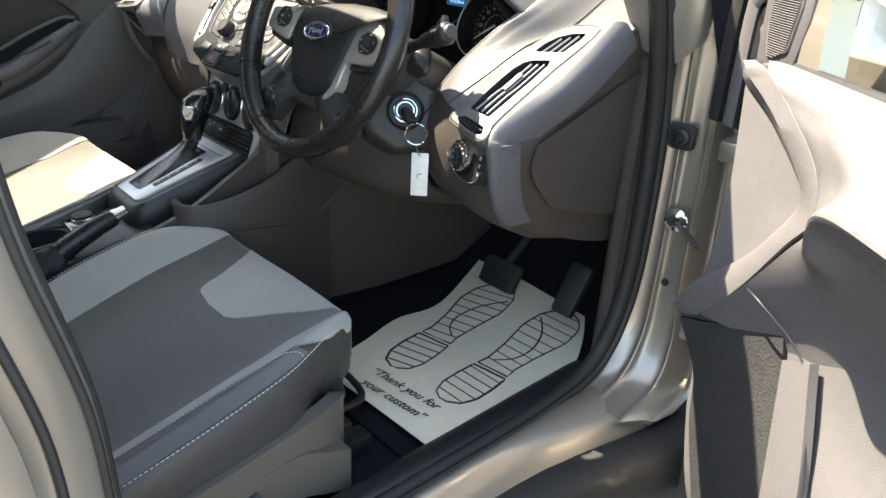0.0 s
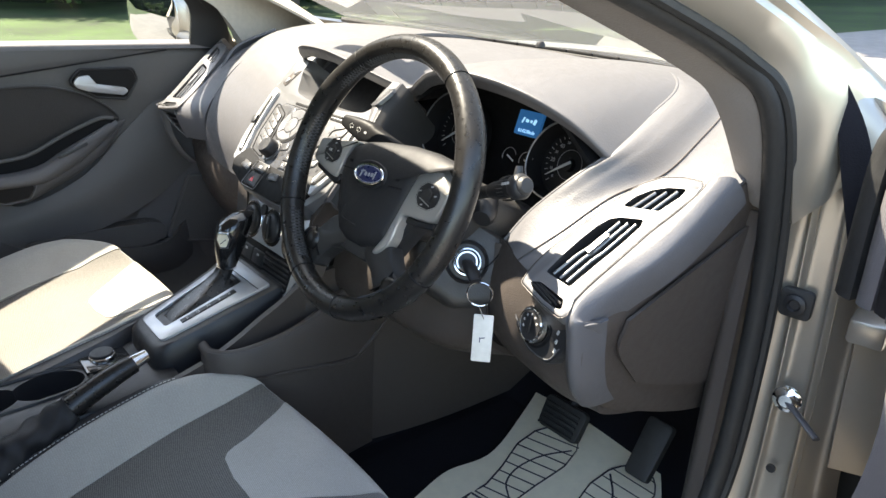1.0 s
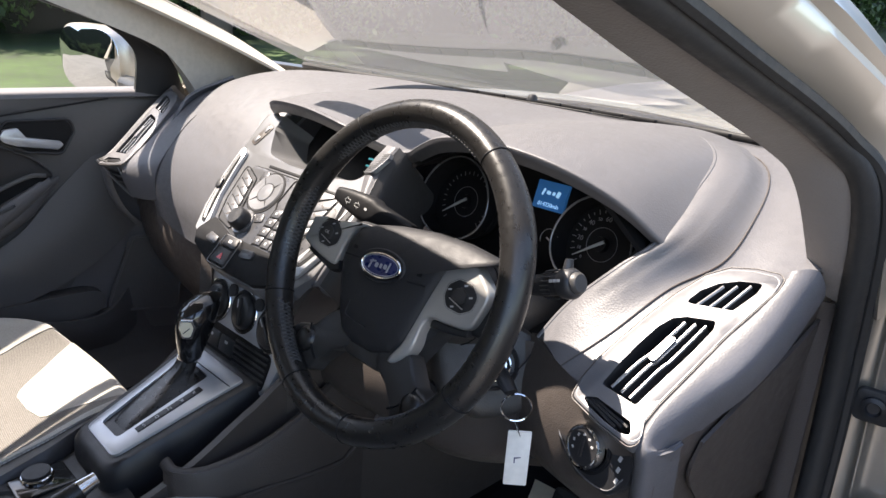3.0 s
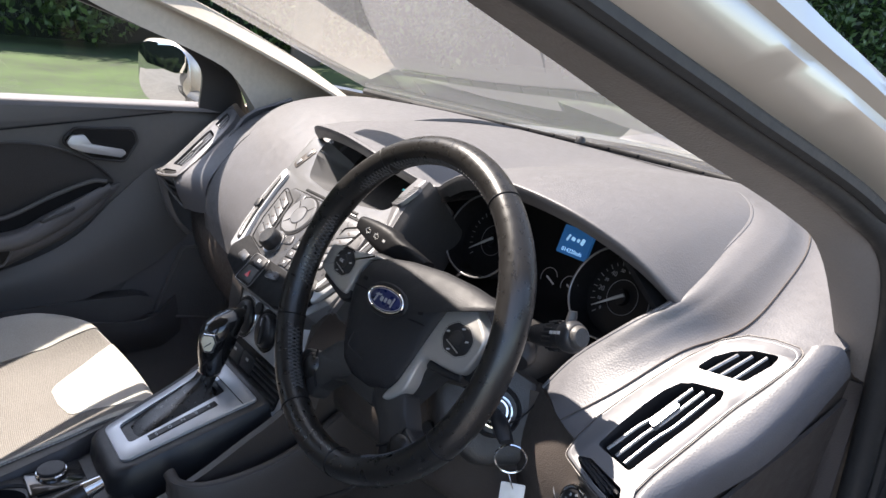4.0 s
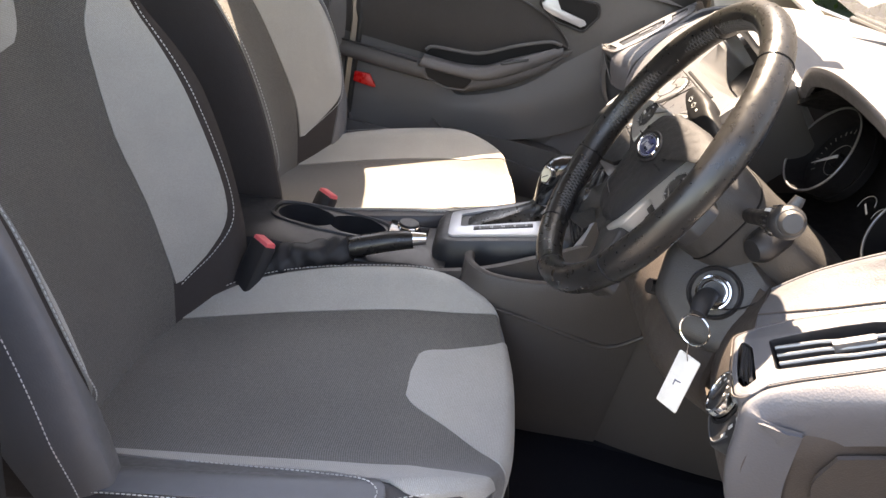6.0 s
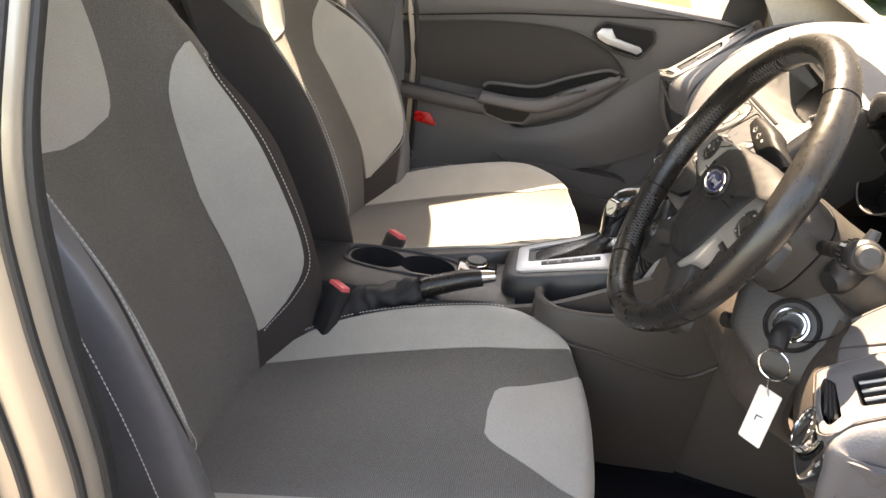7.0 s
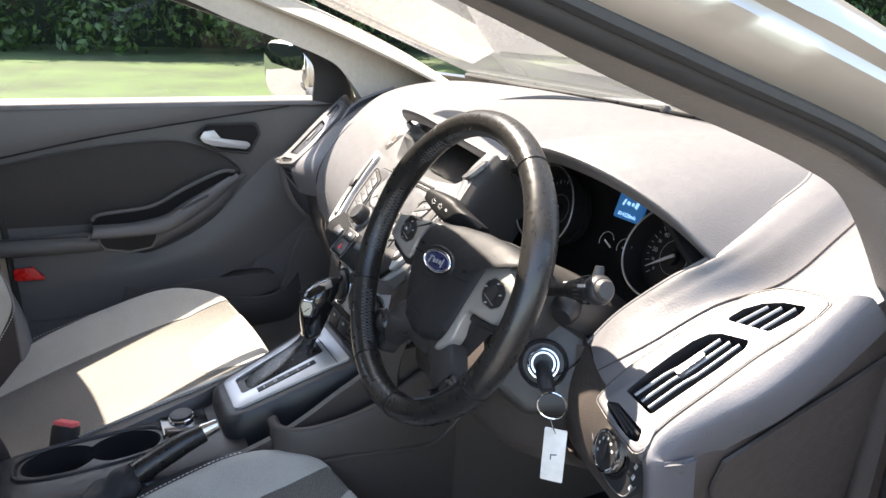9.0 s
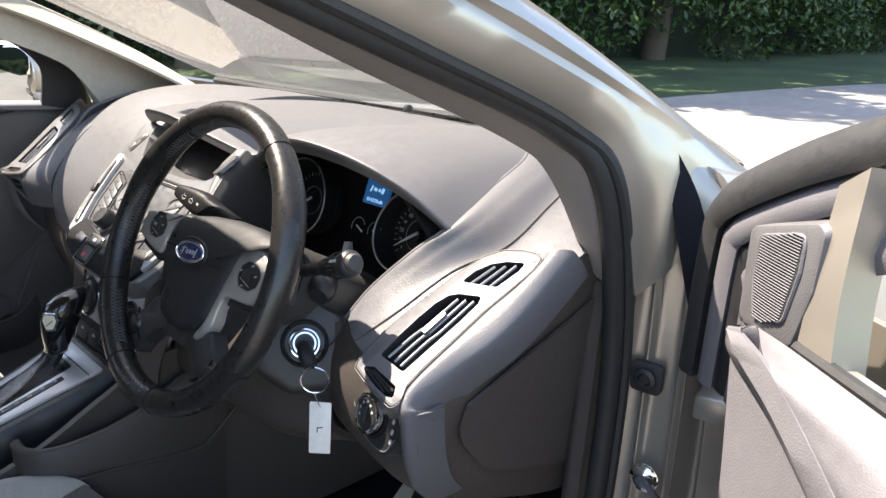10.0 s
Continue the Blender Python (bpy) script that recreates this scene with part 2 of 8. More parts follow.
def spline(points, n):
    """n points along a smooth curve through the given ones."""
    p = np.array(points, float)
    if len(p) == 2:
        return p[0] + (p[1] - p[0]) * np.linspace(0, 1, n)[:, None]
    q = np.vstack([2 * p[0] - p[1], p, 2 * p[-1] - p[-2]])
    u = np.linspace(0, len(p) - 1, n)
    i = np.minimum(u.astype(int), len(p) - 2)
    f = (u - i)[:, None]
    a, b, c, d = q[i], q[i + 1], q[i + 2], q[i + 3]
    return 0.5 * (2 * b + (c - a) * f + (2 * a - 5 * b + 4 * c - d) * f**2 + (3 * b - a - 3 * c + d) * f**3)


def quads(bm, grid, close_u=False, close_v=False):
    """Faces between the rows of a grid of vertices."""
    nr, nc = len(grid), len(grid[0])
    for i in range(nr if close_u else nr - 1):
        for j in range(nc if close_v else nc - 1):
            a, b = grid[i], grid[(i + 1) % nr]
            try:
                bm.faces.new((a[j], a[(j + 1) % nc], b[(j + 1) % nc], b[j]))
            except ValueError:
                pass


def solid_grid(g, thick):
    """A closed shell from a grid of points, thickened against its normals."""
    g = np.asarray(g, float)
    du, dv = np.gradient(g, axis=0), np.gradient(g, axis=1)
    n = np.cross(du, dv)
    n /= np.linalg.norm(n, axis=2, keepdims=True) + 1e-12
    bm = bmesh.new()
    top = [[bm.verts.new(p) for p in row] for row in g]
    low = [[bm.verts.new(p) for p in row] for row in g - n * thick]
    quads(bm, top)
    quads(bm, low)
    rim_t = top[0] + [r[-1] for r in top[1:]] + top[-1][-2::-1] + [r[0] for r in top[-2:0:-1]]
    rim_l = low[0] + [r[-1] for r in low[1:]] + low[-1][-2::-1] + [r[0] for r in low[-2:0:-1]]
    for k in range(len(rim_t)):
        bm.faces.new((rim_t[k], rim_t[(k + 1) % len(rim_t)], rim_l[(k + 1) % len(rim_t)], rim_l[k]))
    return bm


def sheet(rows, nu=24, nv=24, thick=0.004):
    """A smooth shell through rows of control points. thick < 0 grows to the other side."""
    cols = np.array([spline(r, nv) for r in rows])
    return solid_grid(np.stack([spline(cols[:, j], nu) for j in range(nv)], axis=1), thick)


def pane_of_glass(name, rows, nu, nv, material, parent, label, facing):
    """One smooth skin of thin glass whose face looks towards a point."""
    cols = np.array([spline(r, nv) for r in rows])
    g = np.stack([spline(cols[:, j], nu) for j in range(nv)], axis=1)
    bm = bmesh.new()
    quads(bm, [[bm.verts.new(p) for p in row] for row in g])
    ob = part(name, bm, material, parent, label)
    bm = bmesh.new()
    bm.from_mesh(ob.data)
    bmesh.ops.reverse_faces(bm, faces=[f for f in bm.faces if f.normal.dot(Vector(facing) - f.calc_center_median()) < 0])
    bm.to_mesh(ob.data)
    bm.free()
    ob.visible_shadow = False
    return ob


def tube(path, radius, sides=10, n=None, closed=False, flat=1.0):
    """A round bar along a path; radius may be a list along it."""
    p = spline(path, n or max(8, 6 * len(path))) if not closed else np.array(path, float)
    r = np.interp(np.linspace(0, 1, len(p)), np.linspace(0, 1, np.size(radius)), np.atleast_1d(radius))
    bm = bmesh.new()
    rings = []
    side = None
    for k, c in enumerate(p):
        t = (p[(k + 1) % len(p)] - p[k - 1]) if closed else (p[min(k + 1, len(p) - 1)] - p[max(k - 1, 0)])
        t = t / (np.linalg.norm(t) + 1e-12)
        if side is None:
            side = np.cross(t, (0.13, 0.2, 1.0))
        side = side - t * (side @ t)
        side /= np.linalg.norm(side) + 1e-12
        up = np.cross(side, t)
        rings.append([bm.verts.new(c + r[k] * (math.cos(a) * side + flat * math.sin(a) * up)) for a in np.linspace(0, 2 * math.pi, sides, endpoint=False)])
    quads(bm, rings, close_u=closed, close_v=True)
    if not closed:
        bm.faces.new(rings[0])
        bm.faces.new(rings[-1])
    return bm


def rounded(poly, r, seg=5):
    """A polygon with its corners rounded; r one radius or one per corner."""
    poly = [Vector(p) for p in poly]
    out = []
    for k, p in enumerate(poly):
        a, b = poly[k - 1] - p, poly[(k + 1) % len(poly)] - p
        rk = r[k] if isinstance(r, (list, tuple)) else r
        ang = a.angle(b)
        cut = min(rk / math.tan(ang / 2), 0.48 * a.length, 0.48 * b.length)
        s, e = p + a.normalized() * cut, p + b.normalized() * cut
        for i in range(seg + 1):
            f = i / seg
            out.append(s * (1 - f) ** 2 + p * 2 * f * (1 - f) + e * f**2)
    return out


def slab(poly, depth, m=Matrix(), bevel=0.0, dome=0.0):
    """A flat plate: outline in local x, y; depth downwards from z = 0; edges softened by bevel."""
    poly = [Vector((p[0], p[1])) for p in poly]
    c = sum(poly, Vector((0, 0))) / len(poly)
    size = max((p - c).length for p in poly)
    bm = bmesh.new()

    def ring(shrink, z):
        out = []
        for p in poly:
            d = p - c
            q = c + d * max(0.0, 1 - shrink / max(d.length, 1e-6))
            out.append(bm.verts.new(m @ Vector((q.x, q.y, z))))
        return out

    rings = [ring(0, -depth), ring(0, -bevel)]
    if bevel:
        rings += [ring(bevel * 0.3, -bevel * 0.3), ring(bevel, 0)]
    if dome:
        for f in (0.3, 0.6, 0.85):
            rings.append([bm.verts.new(m @ Vector((*(c + (p - c) * (1 - f)), dome * (1 - (1 - f) ** 2)))) for p in poly])
    quads(bm, rings, close_v=True)
    bm.faces.new(rings[0])
    bm.faces.new(rings[-1])
    return bm


def soft_plate(points, depth, m, bevel=0.003, n=90):
    """A plate with a smooth closed outline of any shape and a rounded edge of even width."""
    p = np.array(points, float)
    closed = np.vstack([p[-2:], p, p[:3]])
    q = spline(closed, (len(closed) - 1) * 8 + 1)[16:-16 - 8]
    t = np.roll(q, -1, axis=0) - np.roll(q, 1, axis=0)
    t /= np.linalg.norm(t, axis=1, keepdims=True) + 1e-9
    area = np.sum(q[:, 0] * np.roll(q[:, 1], -1) - np.roll(q[:, 0], -1) * q[:, 1])
    inward = np.stack([-t[:, 1], t[:, 0]], axis=1) * (1 if area > 0 else -1)
    for _ in range(3):
        inward = (np.roll(inward, 1, axis=0) + inward * 2 + np.roll(inward, -1, axis=0)) / 4
    rings = [[m @ Vector((*(a + b * bevel * k), z)) for a, b in zip(q, inward)] for k, z in ((0.0, -depth), (0.0, -bevel), (0.12, -bevel * 0.5), (0.4, -bevel * 0.15), (1.0, 0.0))]
    return loft(rings)


def loft(rings, caps=True):
    bm = bmesh.new()
    rows = [[bm.verts.new(p) for p in r] for r in rings]
    quads(bm, rows, close_v=True)
    if caps:
        bm.faces.new(rows[0])
        bm.faces.new(rows[-1])
    return bm


def box(size, m=Matrix(), bevel=0.003, seg=2):
    bm = bmesh.new()
    bmesh.ops.create_cube(bm, size=1.0, matrix=m @ Matrix.Diagonal((*size, 1)))
    if bevel:
        bmesh.ops.bevel(bm, geom=bm.edges[:], offset=bevel, segments=seg, affect="EDGES", profile=0.5)
    return bm


def lathe(profile, m=Matrix(), n=24):
    """A turned shape from (radius, height) pairs round local z."""
    bm = bmesh.new()
    rings = [[bm.verts.new(m @ Vector((max(r, 1e-5) * math.cos(a), max(r, 1e-5) * math.sin(a), h))) for a in np.linspace(0, 2 * math.pi, n, endpoint=False)] for r, h in profile]
    quads(bm, rings, close_v=True)
    bm.faces.new(rings[0])
    bm.faces.new(rings[-1])
    return bm


def disc(rx, ry, n=28):
    return [(rx * math.cos(a), ry * math.sin(a)) for a in np.linspace(0, 2 * math.pi, n, endpoint=False)]


def axes(origin, x, y):
    """A pose with the given x axis and roughly the given y axis."""
    x = Vector(x).normalized()
    z = x.cross(Vector(y)).normalized()
    y = z.cross(x)
    return Matrix(((x.x, y.x, z.x, origin[0]), (x.y, y.y, z.y, origin[1]), (x.z, y.z, z.z, origin[2]), (0, 0, 0, 1)))


def cut(bm, cutters):
    """The bmesh with the cutters taken out of it."""
    def temp(b):
        me = bpy.data.meshes.new("cutting")
        bmesh.ops.recalc_face_normals(b, faces=b.faces)
        b.to_mesh(me)
        b.free()
        return new("cutting", me)
    ob = temp(bm)
    tools = [temp(c) for c in cutters]
    for tool in tools:
        mod = ob.modifiers.new("cut", "BOOLEAN")
        mod.operation, mod.object, mod.solver = "DIFFERENCE", tool, "EXACT"
    deps = bpy.context.evaluated_depsgraph_get()
    out = bmesh.new()
    me = bpy.data.meshes.new_from_object(ob.evaluated_get(deps))
    out.from_mesh(me)
    for o in (ob, *tools):
        data = o.data
        bpy.data.objects.remove(o)
        bpy.data.meshes.remove(data)
    bpy.data.meshes.remove(me)
    return out


def text(name, body, size, m, material, parent, label="", slant=0.0):
    """Raised lettering as a mesh, with its baseline's middle at the pose m."""
    cu = bpy.data.curves.new(name, "FONT")
    cu.body, cu.size, cu.extrude, cu.align_x, cu.align_y = body, size, 0.0003, "CENTER", "CENTER"
    cu.resolution_u, cu.shear = 3, slant
    ob = new(name, cu)
    me = bpy.data.meshes.new_from_object(ob.evaluated_get(bpy.context.evaluated_depsgraph_get()))
    bpy.data.objects.remove(ob)
    bpy.data.curves.remove(cu)
    bm = bmesh.new()
    bm.from_mesh(me)
    bpy.data.meshes.remove(me)
    bmesh.ops.transform(bm, matrix=m, verts=bm.verts)
    return part(name, bm, material, parent, label)


# ---------------------------------------------------------------- outdoors
def height(x, y):
    """The lie of the land: level round the car, rising ahead of it."""
    return 0.07 * max(0.0, y - 2.0) * min(1.0, max(0.0, (y - 2.0) / 6.0)) if y < 60 else 4.06 - 0.0 * y


def land(xs, ys, lift, material, name, label, category):
    bm = bmesh.new()
    grid = [[bm.verts.new((x, y, height(x, y) + lift)) for y in ys] for x in xs]
    quads(bm, grid)
    return tagged(part(name, bm, material), label, category, kind="structure")


far = [-400, -200, -100, -60, -40]
land(far + [*range(-30, 31, 3)] + [40, 60, 100, 200, 400], far + [*range(-30, 62, 2)] + [100, 200, 400], 0.0, M_GRASS, "ground", "green mown grass with sunny and shaded patches painted into its colour", "grass")


def road_edge(y):
    return min(8.0, -4.6 + 0.025 * max(0, y - 5) ** 2 - 0.15 * math.sin(y * 0.5))


def road():
    bm = bmesh.new()
    rows = []
    for y in [*range(-30, 60, 2)]:
        a, b = road_edge(y), 9.0
        rows.append([bm.verts.new((a + (b - a) * f, y, height(0, y) + 0.02)) for f in np.linspace(0, 1, 8)])
    quads(bm, rows)
    return tagged(part("road", bm, M_ASPHALT), "grey worn asphalt drive beside the lawn", "road", kind="structure")


road()


def leaf_cloud(bm, centre, size, count, leaf, rng):
    """Small leaf blades scattered through a lump, thickest near its skin."""
    for _ in range(count):
        d = Vector((rng.gauss(0, 1), rng.gauss(0, 1), rng.gauss(0, 1))).normalized()
        r = 0.55 + 0.5 * rng.random()
        c = Vector(centre) + Vector((d.x * size[0], d.y * size[1], d.z * size[2])) * r
        n = (d + Vector((rng.uniform(-1, 1), rng.uniform(-1, 1), rng.uniform(-0.3, 1.2)))).normalized()
        a = n.orthogonal().normalized()
        a.rotate(Matrix.Rotation(rng.uniform(0, 6.28), 3, n))
        b = n.cross(a)
        s = leaf * rng.uniform(0.6, 1.3)
        bm.faces.new([bm.verts.new(c + p) for p in (a * s, b * s * 0.45, -a * s, -b * s * 0.45)])


def hedge_line(u):
    """The foot of the hedge, round the car's left and front."""
    pts = spline([(16, -30), (6, -35), (-6, -36), (-15, -31), (-18.5, -22), (-17, -12), (-15.9, 0), (-12.5, 7), (-7.6, 12.5), (-6.2, 18), (-5.6, 24), (-3, 36), (3, 44), (14, 48)], 200)
    return pts[int(min(max(u, 0), 1) * 199)]


def hedge():
    rng = random.Random(4)
    bm = bmesh.new()
    for k in range(330):
        p = hedge_line(rng.random())
        z = rng.random() ** 1.2 * 4.2
        back = rng.uniform(0.0, 1.6) + z * 0.12
        away = Vector((p[0], p[1], 0)).normalized() * back
        leaf_cloud(bm, (p[0] + away.x, p[1] + away.y, height(0, p[1]) + 0.3 + z), (1.1, 1.1, 0.8), 330, 0.095, rng)
    return tagged(part("hedge", bm, M_LEAF, smooth=180), "tall dense green hedge and bushes along the lawn", "hedge", kind="stuff")


hedge()


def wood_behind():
    """An uneven sheet, painted near-black as the wood's shade, that closes the view behind the hedge."""
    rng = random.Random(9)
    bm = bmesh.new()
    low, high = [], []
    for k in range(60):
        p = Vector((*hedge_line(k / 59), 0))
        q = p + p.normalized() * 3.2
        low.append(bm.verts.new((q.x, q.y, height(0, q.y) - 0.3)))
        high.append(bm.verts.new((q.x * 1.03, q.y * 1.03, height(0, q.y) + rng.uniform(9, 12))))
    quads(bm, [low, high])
    return tagged(part("backdrop", bm, M_WOODSHADE), "uneven sheet painted near-black as the wood's shade behind the hedge", "wood", kind="structure")


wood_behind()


def tree(at, tall, spread, seed):
    rng = random.Random(seed)
    clumps = 26 if tall < 10 else 48
    base = Vector((at[0], at[1], height(0, at[1])))
    ob = thing("tree", "broad green tree with a brown trunk behind the hedge", "tree", "trees along the lawn")
    ob.location = base
    trunk = tube([(0, 0, -0.1), (0.1, 0.05, tall * 0.3), (0.0, -0.1, tall * 0.6), (0.15, 0, tall * 0.85)], [0.32, 0.24, 0.15, 0.05], 10)
    for k in range(9):
        a, z = k * 2.4, tall * rng.uniform(0.35, 0.8)
        r = spread * rng.uniform(0.5, 0.9)
        limb = tube([(0, 0, z), (r * 0.5 * math.cos(a), r * 0.5 * math.sin(a), z + 0.5), (r * math.cos(a), r * math.sin(a), z + 0.9)], [0.1, 0.06, 0.02], 6)
        me = bpy.data.meshes.new("limb")
        limb.to_mesh(me)
        limb.free()
        trunk.from_mesh(me)
        bpy.data.meshes.remove(me)
    part("trunk", trunk, M_BARK, ob)
    bm = bmesh.new()
    for k in range(clumps):
        a, z = rng.uniform(0, 6.28), rng.uniform(0.35, 1.0)
        r = spread * math.sqrt(rng.random()) * (1.15 - abs(z - 0.6))
        leaf_cloud(bm, (r * math.cos(a), r * math.sin(a), tall * z), (1.0, 1.0, 0.7), 190, 0.14 * max(1.0, tall / 9), rng)
    part("crown", bm, M_LEAF, ob, smooth=180)
    return ob


for at, tall, spread, seed in (((-12.6, 6.8), 14, 4.6, 11), ((-9.6, 11.6), 15, 4.8, 12), ((-8.0, 16.5), 15, 4.8, 13), ((-7.6, 22.0), 15, 4.8, 14), ((-19, 2.5), 8, 3.0, 1), ((-17, 10), 9, 3.2, 2), ((-10, 18), 9, 3.2, 3), ((-20, -8), 8, 3, 5), ((-8, 28), 9, 3.2, 6)):
    tree(at, tall, spread, seed)


# ---------------------------------------------------------------- car body
body = thing("car", "champagne silver hatchback body shell with open driver's door", "car")


def bar(paths, n=40, thick=0.012):
    """A shell between several long curves that run side by side."""
    return solid_grid(np.stack([spline(p, n) for p in paths], axis=1), thick)


# the driver's windscreen pillar, from the trim by the glass out to the painted edge
PIL_I = [(0.655, 0.335, 0.88), (0.647, 0.253, 0.99), (0.633, 0.188, 1.033), (0.611, 0.0, 1.10), (0.598, -0.09, 1.136), (0.57, -0.30, 1.218), (0.545, -0.55, 1.312)]
PIL_R = [(0.712, 0.335, 0.86), (0.705, 0.285, 0.985), (0.676, 0.215, 1.054), (0.656, 0.02, 1.119), (0.646, -0.088, 1.152), (0.618, -0.30, 1.222), (0.59, -0.55, 1.310)]
PIL_M = [(0.742, 0.41, 0.93), (0.728, 0.36, 1.015), (0.707, 0.27, 1.075), (0.683, 0.09, 1.137), (0.671, -0.02, 1.172), (0.645, -0.27, 1.250), (0.615, -0.55, 1.338)]
PIL_O = [(0.762, 0.56, 0.955), (0.735, 0.45, 1.005), (0.713, 0.335, 1.06), (0.692, 0.17, 1.126), (0.680, 0.055, 1.163), (0.655, -0.24, 1.258), (0.622, -0.55, 1.352)]
PIL_W = [(0.735, 0.60, 0.945), (0.700, 0.47, 1.01), (0.672, 0.345, 1.068), (0.648, 0.17, 1.138), (0.634, 0.05, 1.178), (0.605, -0.24, 1.276), (0.565, -0.55, 1.368)]


def between(a, b, f, lift=(0, 0, 0)):
    return [tuple(np.array(p) * (1 - f) + np.array(q) * f + np.array(lift)) for p, q in zip(a, b)]


def mirrored(path):
    return [(-x, y, z) for x, y, z in path]


part("windscreen_pillar", bar([PIL_R, between(PIL_R, PIL_M, 0.35, (0.008, -0.004, 0)), between(PIL_R, PIL_M, 0.8, (0.004, 0, 0)), between(PIL_M, PIL_O, 0.12, (-0.004, 0, 0)), between(PIL_M, PIL_O, 0.6, (0.002, 0, 0.004)), PIL_O, between(PIL_O, PIL_W, 0.4, (0, 0, 0.008)), PIL_W], thick=0.01), M_PAINT, body, "taupe metallic painted pillar")
# coloured darker than the passenger's trim to carry this side's shade
part("pillar_trim", bar([between(PIL_I, PIL_W, 0.75, (-0.012, 0.01, -0.006)), between(PIL_I, PIL_W, 0.3, (-0.012, 0.0, 0.0)), PIL_I, between(PIL_I, PIL_R, 0.35, (0.0, -0.008, 0)), between(PIL_I, PIL_R, 0.65, (0.002, -0.006, 0))], thick=0.006), M_PILLAR, body, "textured pillar trim coloured dark for its shaded side")
# the passenger's pillar
PIL_X = [(x - 0.12 * (1 - k / 6) ** 1.4 - 0.012, y + 0.05 * (1 - k / 6), z - 0.035 - 0.02 * (1 - k / 6)) for k, (x, y, z) in enumerate(PIL_W)]
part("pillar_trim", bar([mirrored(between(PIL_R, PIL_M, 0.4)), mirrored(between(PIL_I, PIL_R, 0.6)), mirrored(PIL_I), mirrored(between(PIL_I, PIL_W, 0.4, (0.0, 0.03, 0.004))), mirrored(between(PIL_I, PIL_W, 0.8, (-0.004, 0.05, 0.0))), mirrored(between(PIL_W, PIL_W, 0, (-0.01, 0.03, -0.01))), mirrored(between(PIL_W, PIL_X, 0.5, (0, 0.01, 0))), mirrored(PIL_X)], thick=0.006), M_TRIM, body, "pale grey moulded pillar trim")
part("windscreen_pillar", bar([mirrored(PIL_M), mirrored(PIL_O), mirrored(PIL_W)], thick=0.01), M_PAINT, body)

# seal and flange round the driver's door opening, from the pillar down and along the sill
SEAL = [(0.688, 0.305, 0.93), (0.694, 0.342, 0.80), (0.695, 0.352, 0.60), (0.692, 0.342, 0.46), (0.688, 0.290, 0.365), (0.686, 0.18, 0.335), (0.685, 0.0, 0.33), (0.685, -0.36, 0.335), (0.705, -0.485, 0.37), (0.712, -0.535, 0.50), (0.712, -0.555, 0.75), (0.700, -0.578, 0.95), (0.645, -0.60, 1.15), (0.59, -0.62, 1.33)]
OPENING = SEAL[:0:-1] + between(PIL_I, PIL_R, 0.78, (0.006, -0.006, -0.002))[1:]
part("door_seal", tube(OPENING, 0.013, 10, 180), M_RUBBER, body, "black rubber door seal")
part("door_seal", tube([(x + 0.014, y + (0.008 if y > -0.4 else -0.004), z + 0.002) for x, y, z in OPENING[6:]], 0.007, 8, 150), M_RUBBER, body)

# hinge pillar: the painted face behind the door's front edge
rows = []
for z, xi, yi, xo, yo in ((0.99, 0.705, 0.315, 0.765, 0.44), (0.90, 0.705, 0.355, 0.775, 0.40), (0.76, 0.705, 0.368, 0.79, 0.385), (0.62, 0.708, 0.368, 0.80, 0.372), (0.50, 0.708, 0.364, 0.805, 0.372), (0.42, 0.706, 0.35, 0.815, 0.37), (0.36, 0.704, 0.305, 0.82, 0.345), (0.335, 0.70, 0.22, 0.822, 0.25)):
    rows.append([(xi + f * (xo - xi), yi + f * (yo - yi) + d, z) for f, d in ((0, 0.0), (0.10, 0.004), (0.20, 0.004), (0.27, -0.003), (0.34, 0.004), (0.50, 0.005), (0.64, 0.004), (0.71, -0.004), (0.79, 0.008), (0.90, 0.026), (1.0, 0.034), (1.06, 0.070))])
part("hinge_pillar", sheet(rows, 60, 72, 0.01), M_PAINT, body, "champagne painted hinge pillar")
part("grommet", slab(rounded([(-0.019, -0.019), (0.019, -0.019), (0.019, 0.019), (-0.019, 0.019)], 0.008), 0.008, axes((0.733, 0.362, 0.753), (1, 0.15, 0), (0, 0, 1)), 0.002), M_RUBBER, body, "black rubber grommet")
part("grommet", lathe([(0.013, 0), (0.013, 0.004), (0.008, 0.006), (0.006, 0.002), (0.0, 0.002)], axes((0.733, 0.361, 0.753), (1, 0.15, 0), (0, 0, 1))), M_BLACK, body)
part("drain_plug", lathe([(0.006, 0), (0.006, 0.003), (0.0, 0.004)], axes((0.752, 0.364, 0.523), (1, 0.15, 0), (0, 0, 1)), 12), M_BLACK, body)
part("check_bracket", lathe([(0.018, 0.0), (0.018, 0.003), (0.012, 0.005), (0.008, 0.010), (0.004, 0.010)], axes((0.752, 0.360, 0.630), (1, 0.15, 0), (0, 0, 1)), 14), M_CHROME, body, "metal door check bracket")
part("check_strap", tube([(0.752, 0.357, 0.629), (0.775, 0.345, 0.622), (0.806, 0.330, 0.612)], 0.006, 8, 12, flat=0.5), M_KEYPAD, body, "metal door check strap")
for z in (0.755, 0.47):
    part("hinge", box((0.04, 0.03, 0.05), axes((0.818, 0.365, z), (1, 0.2, 0), (0, 0, 1)), 0.005), M_PAINT, body, "painted door hinge")
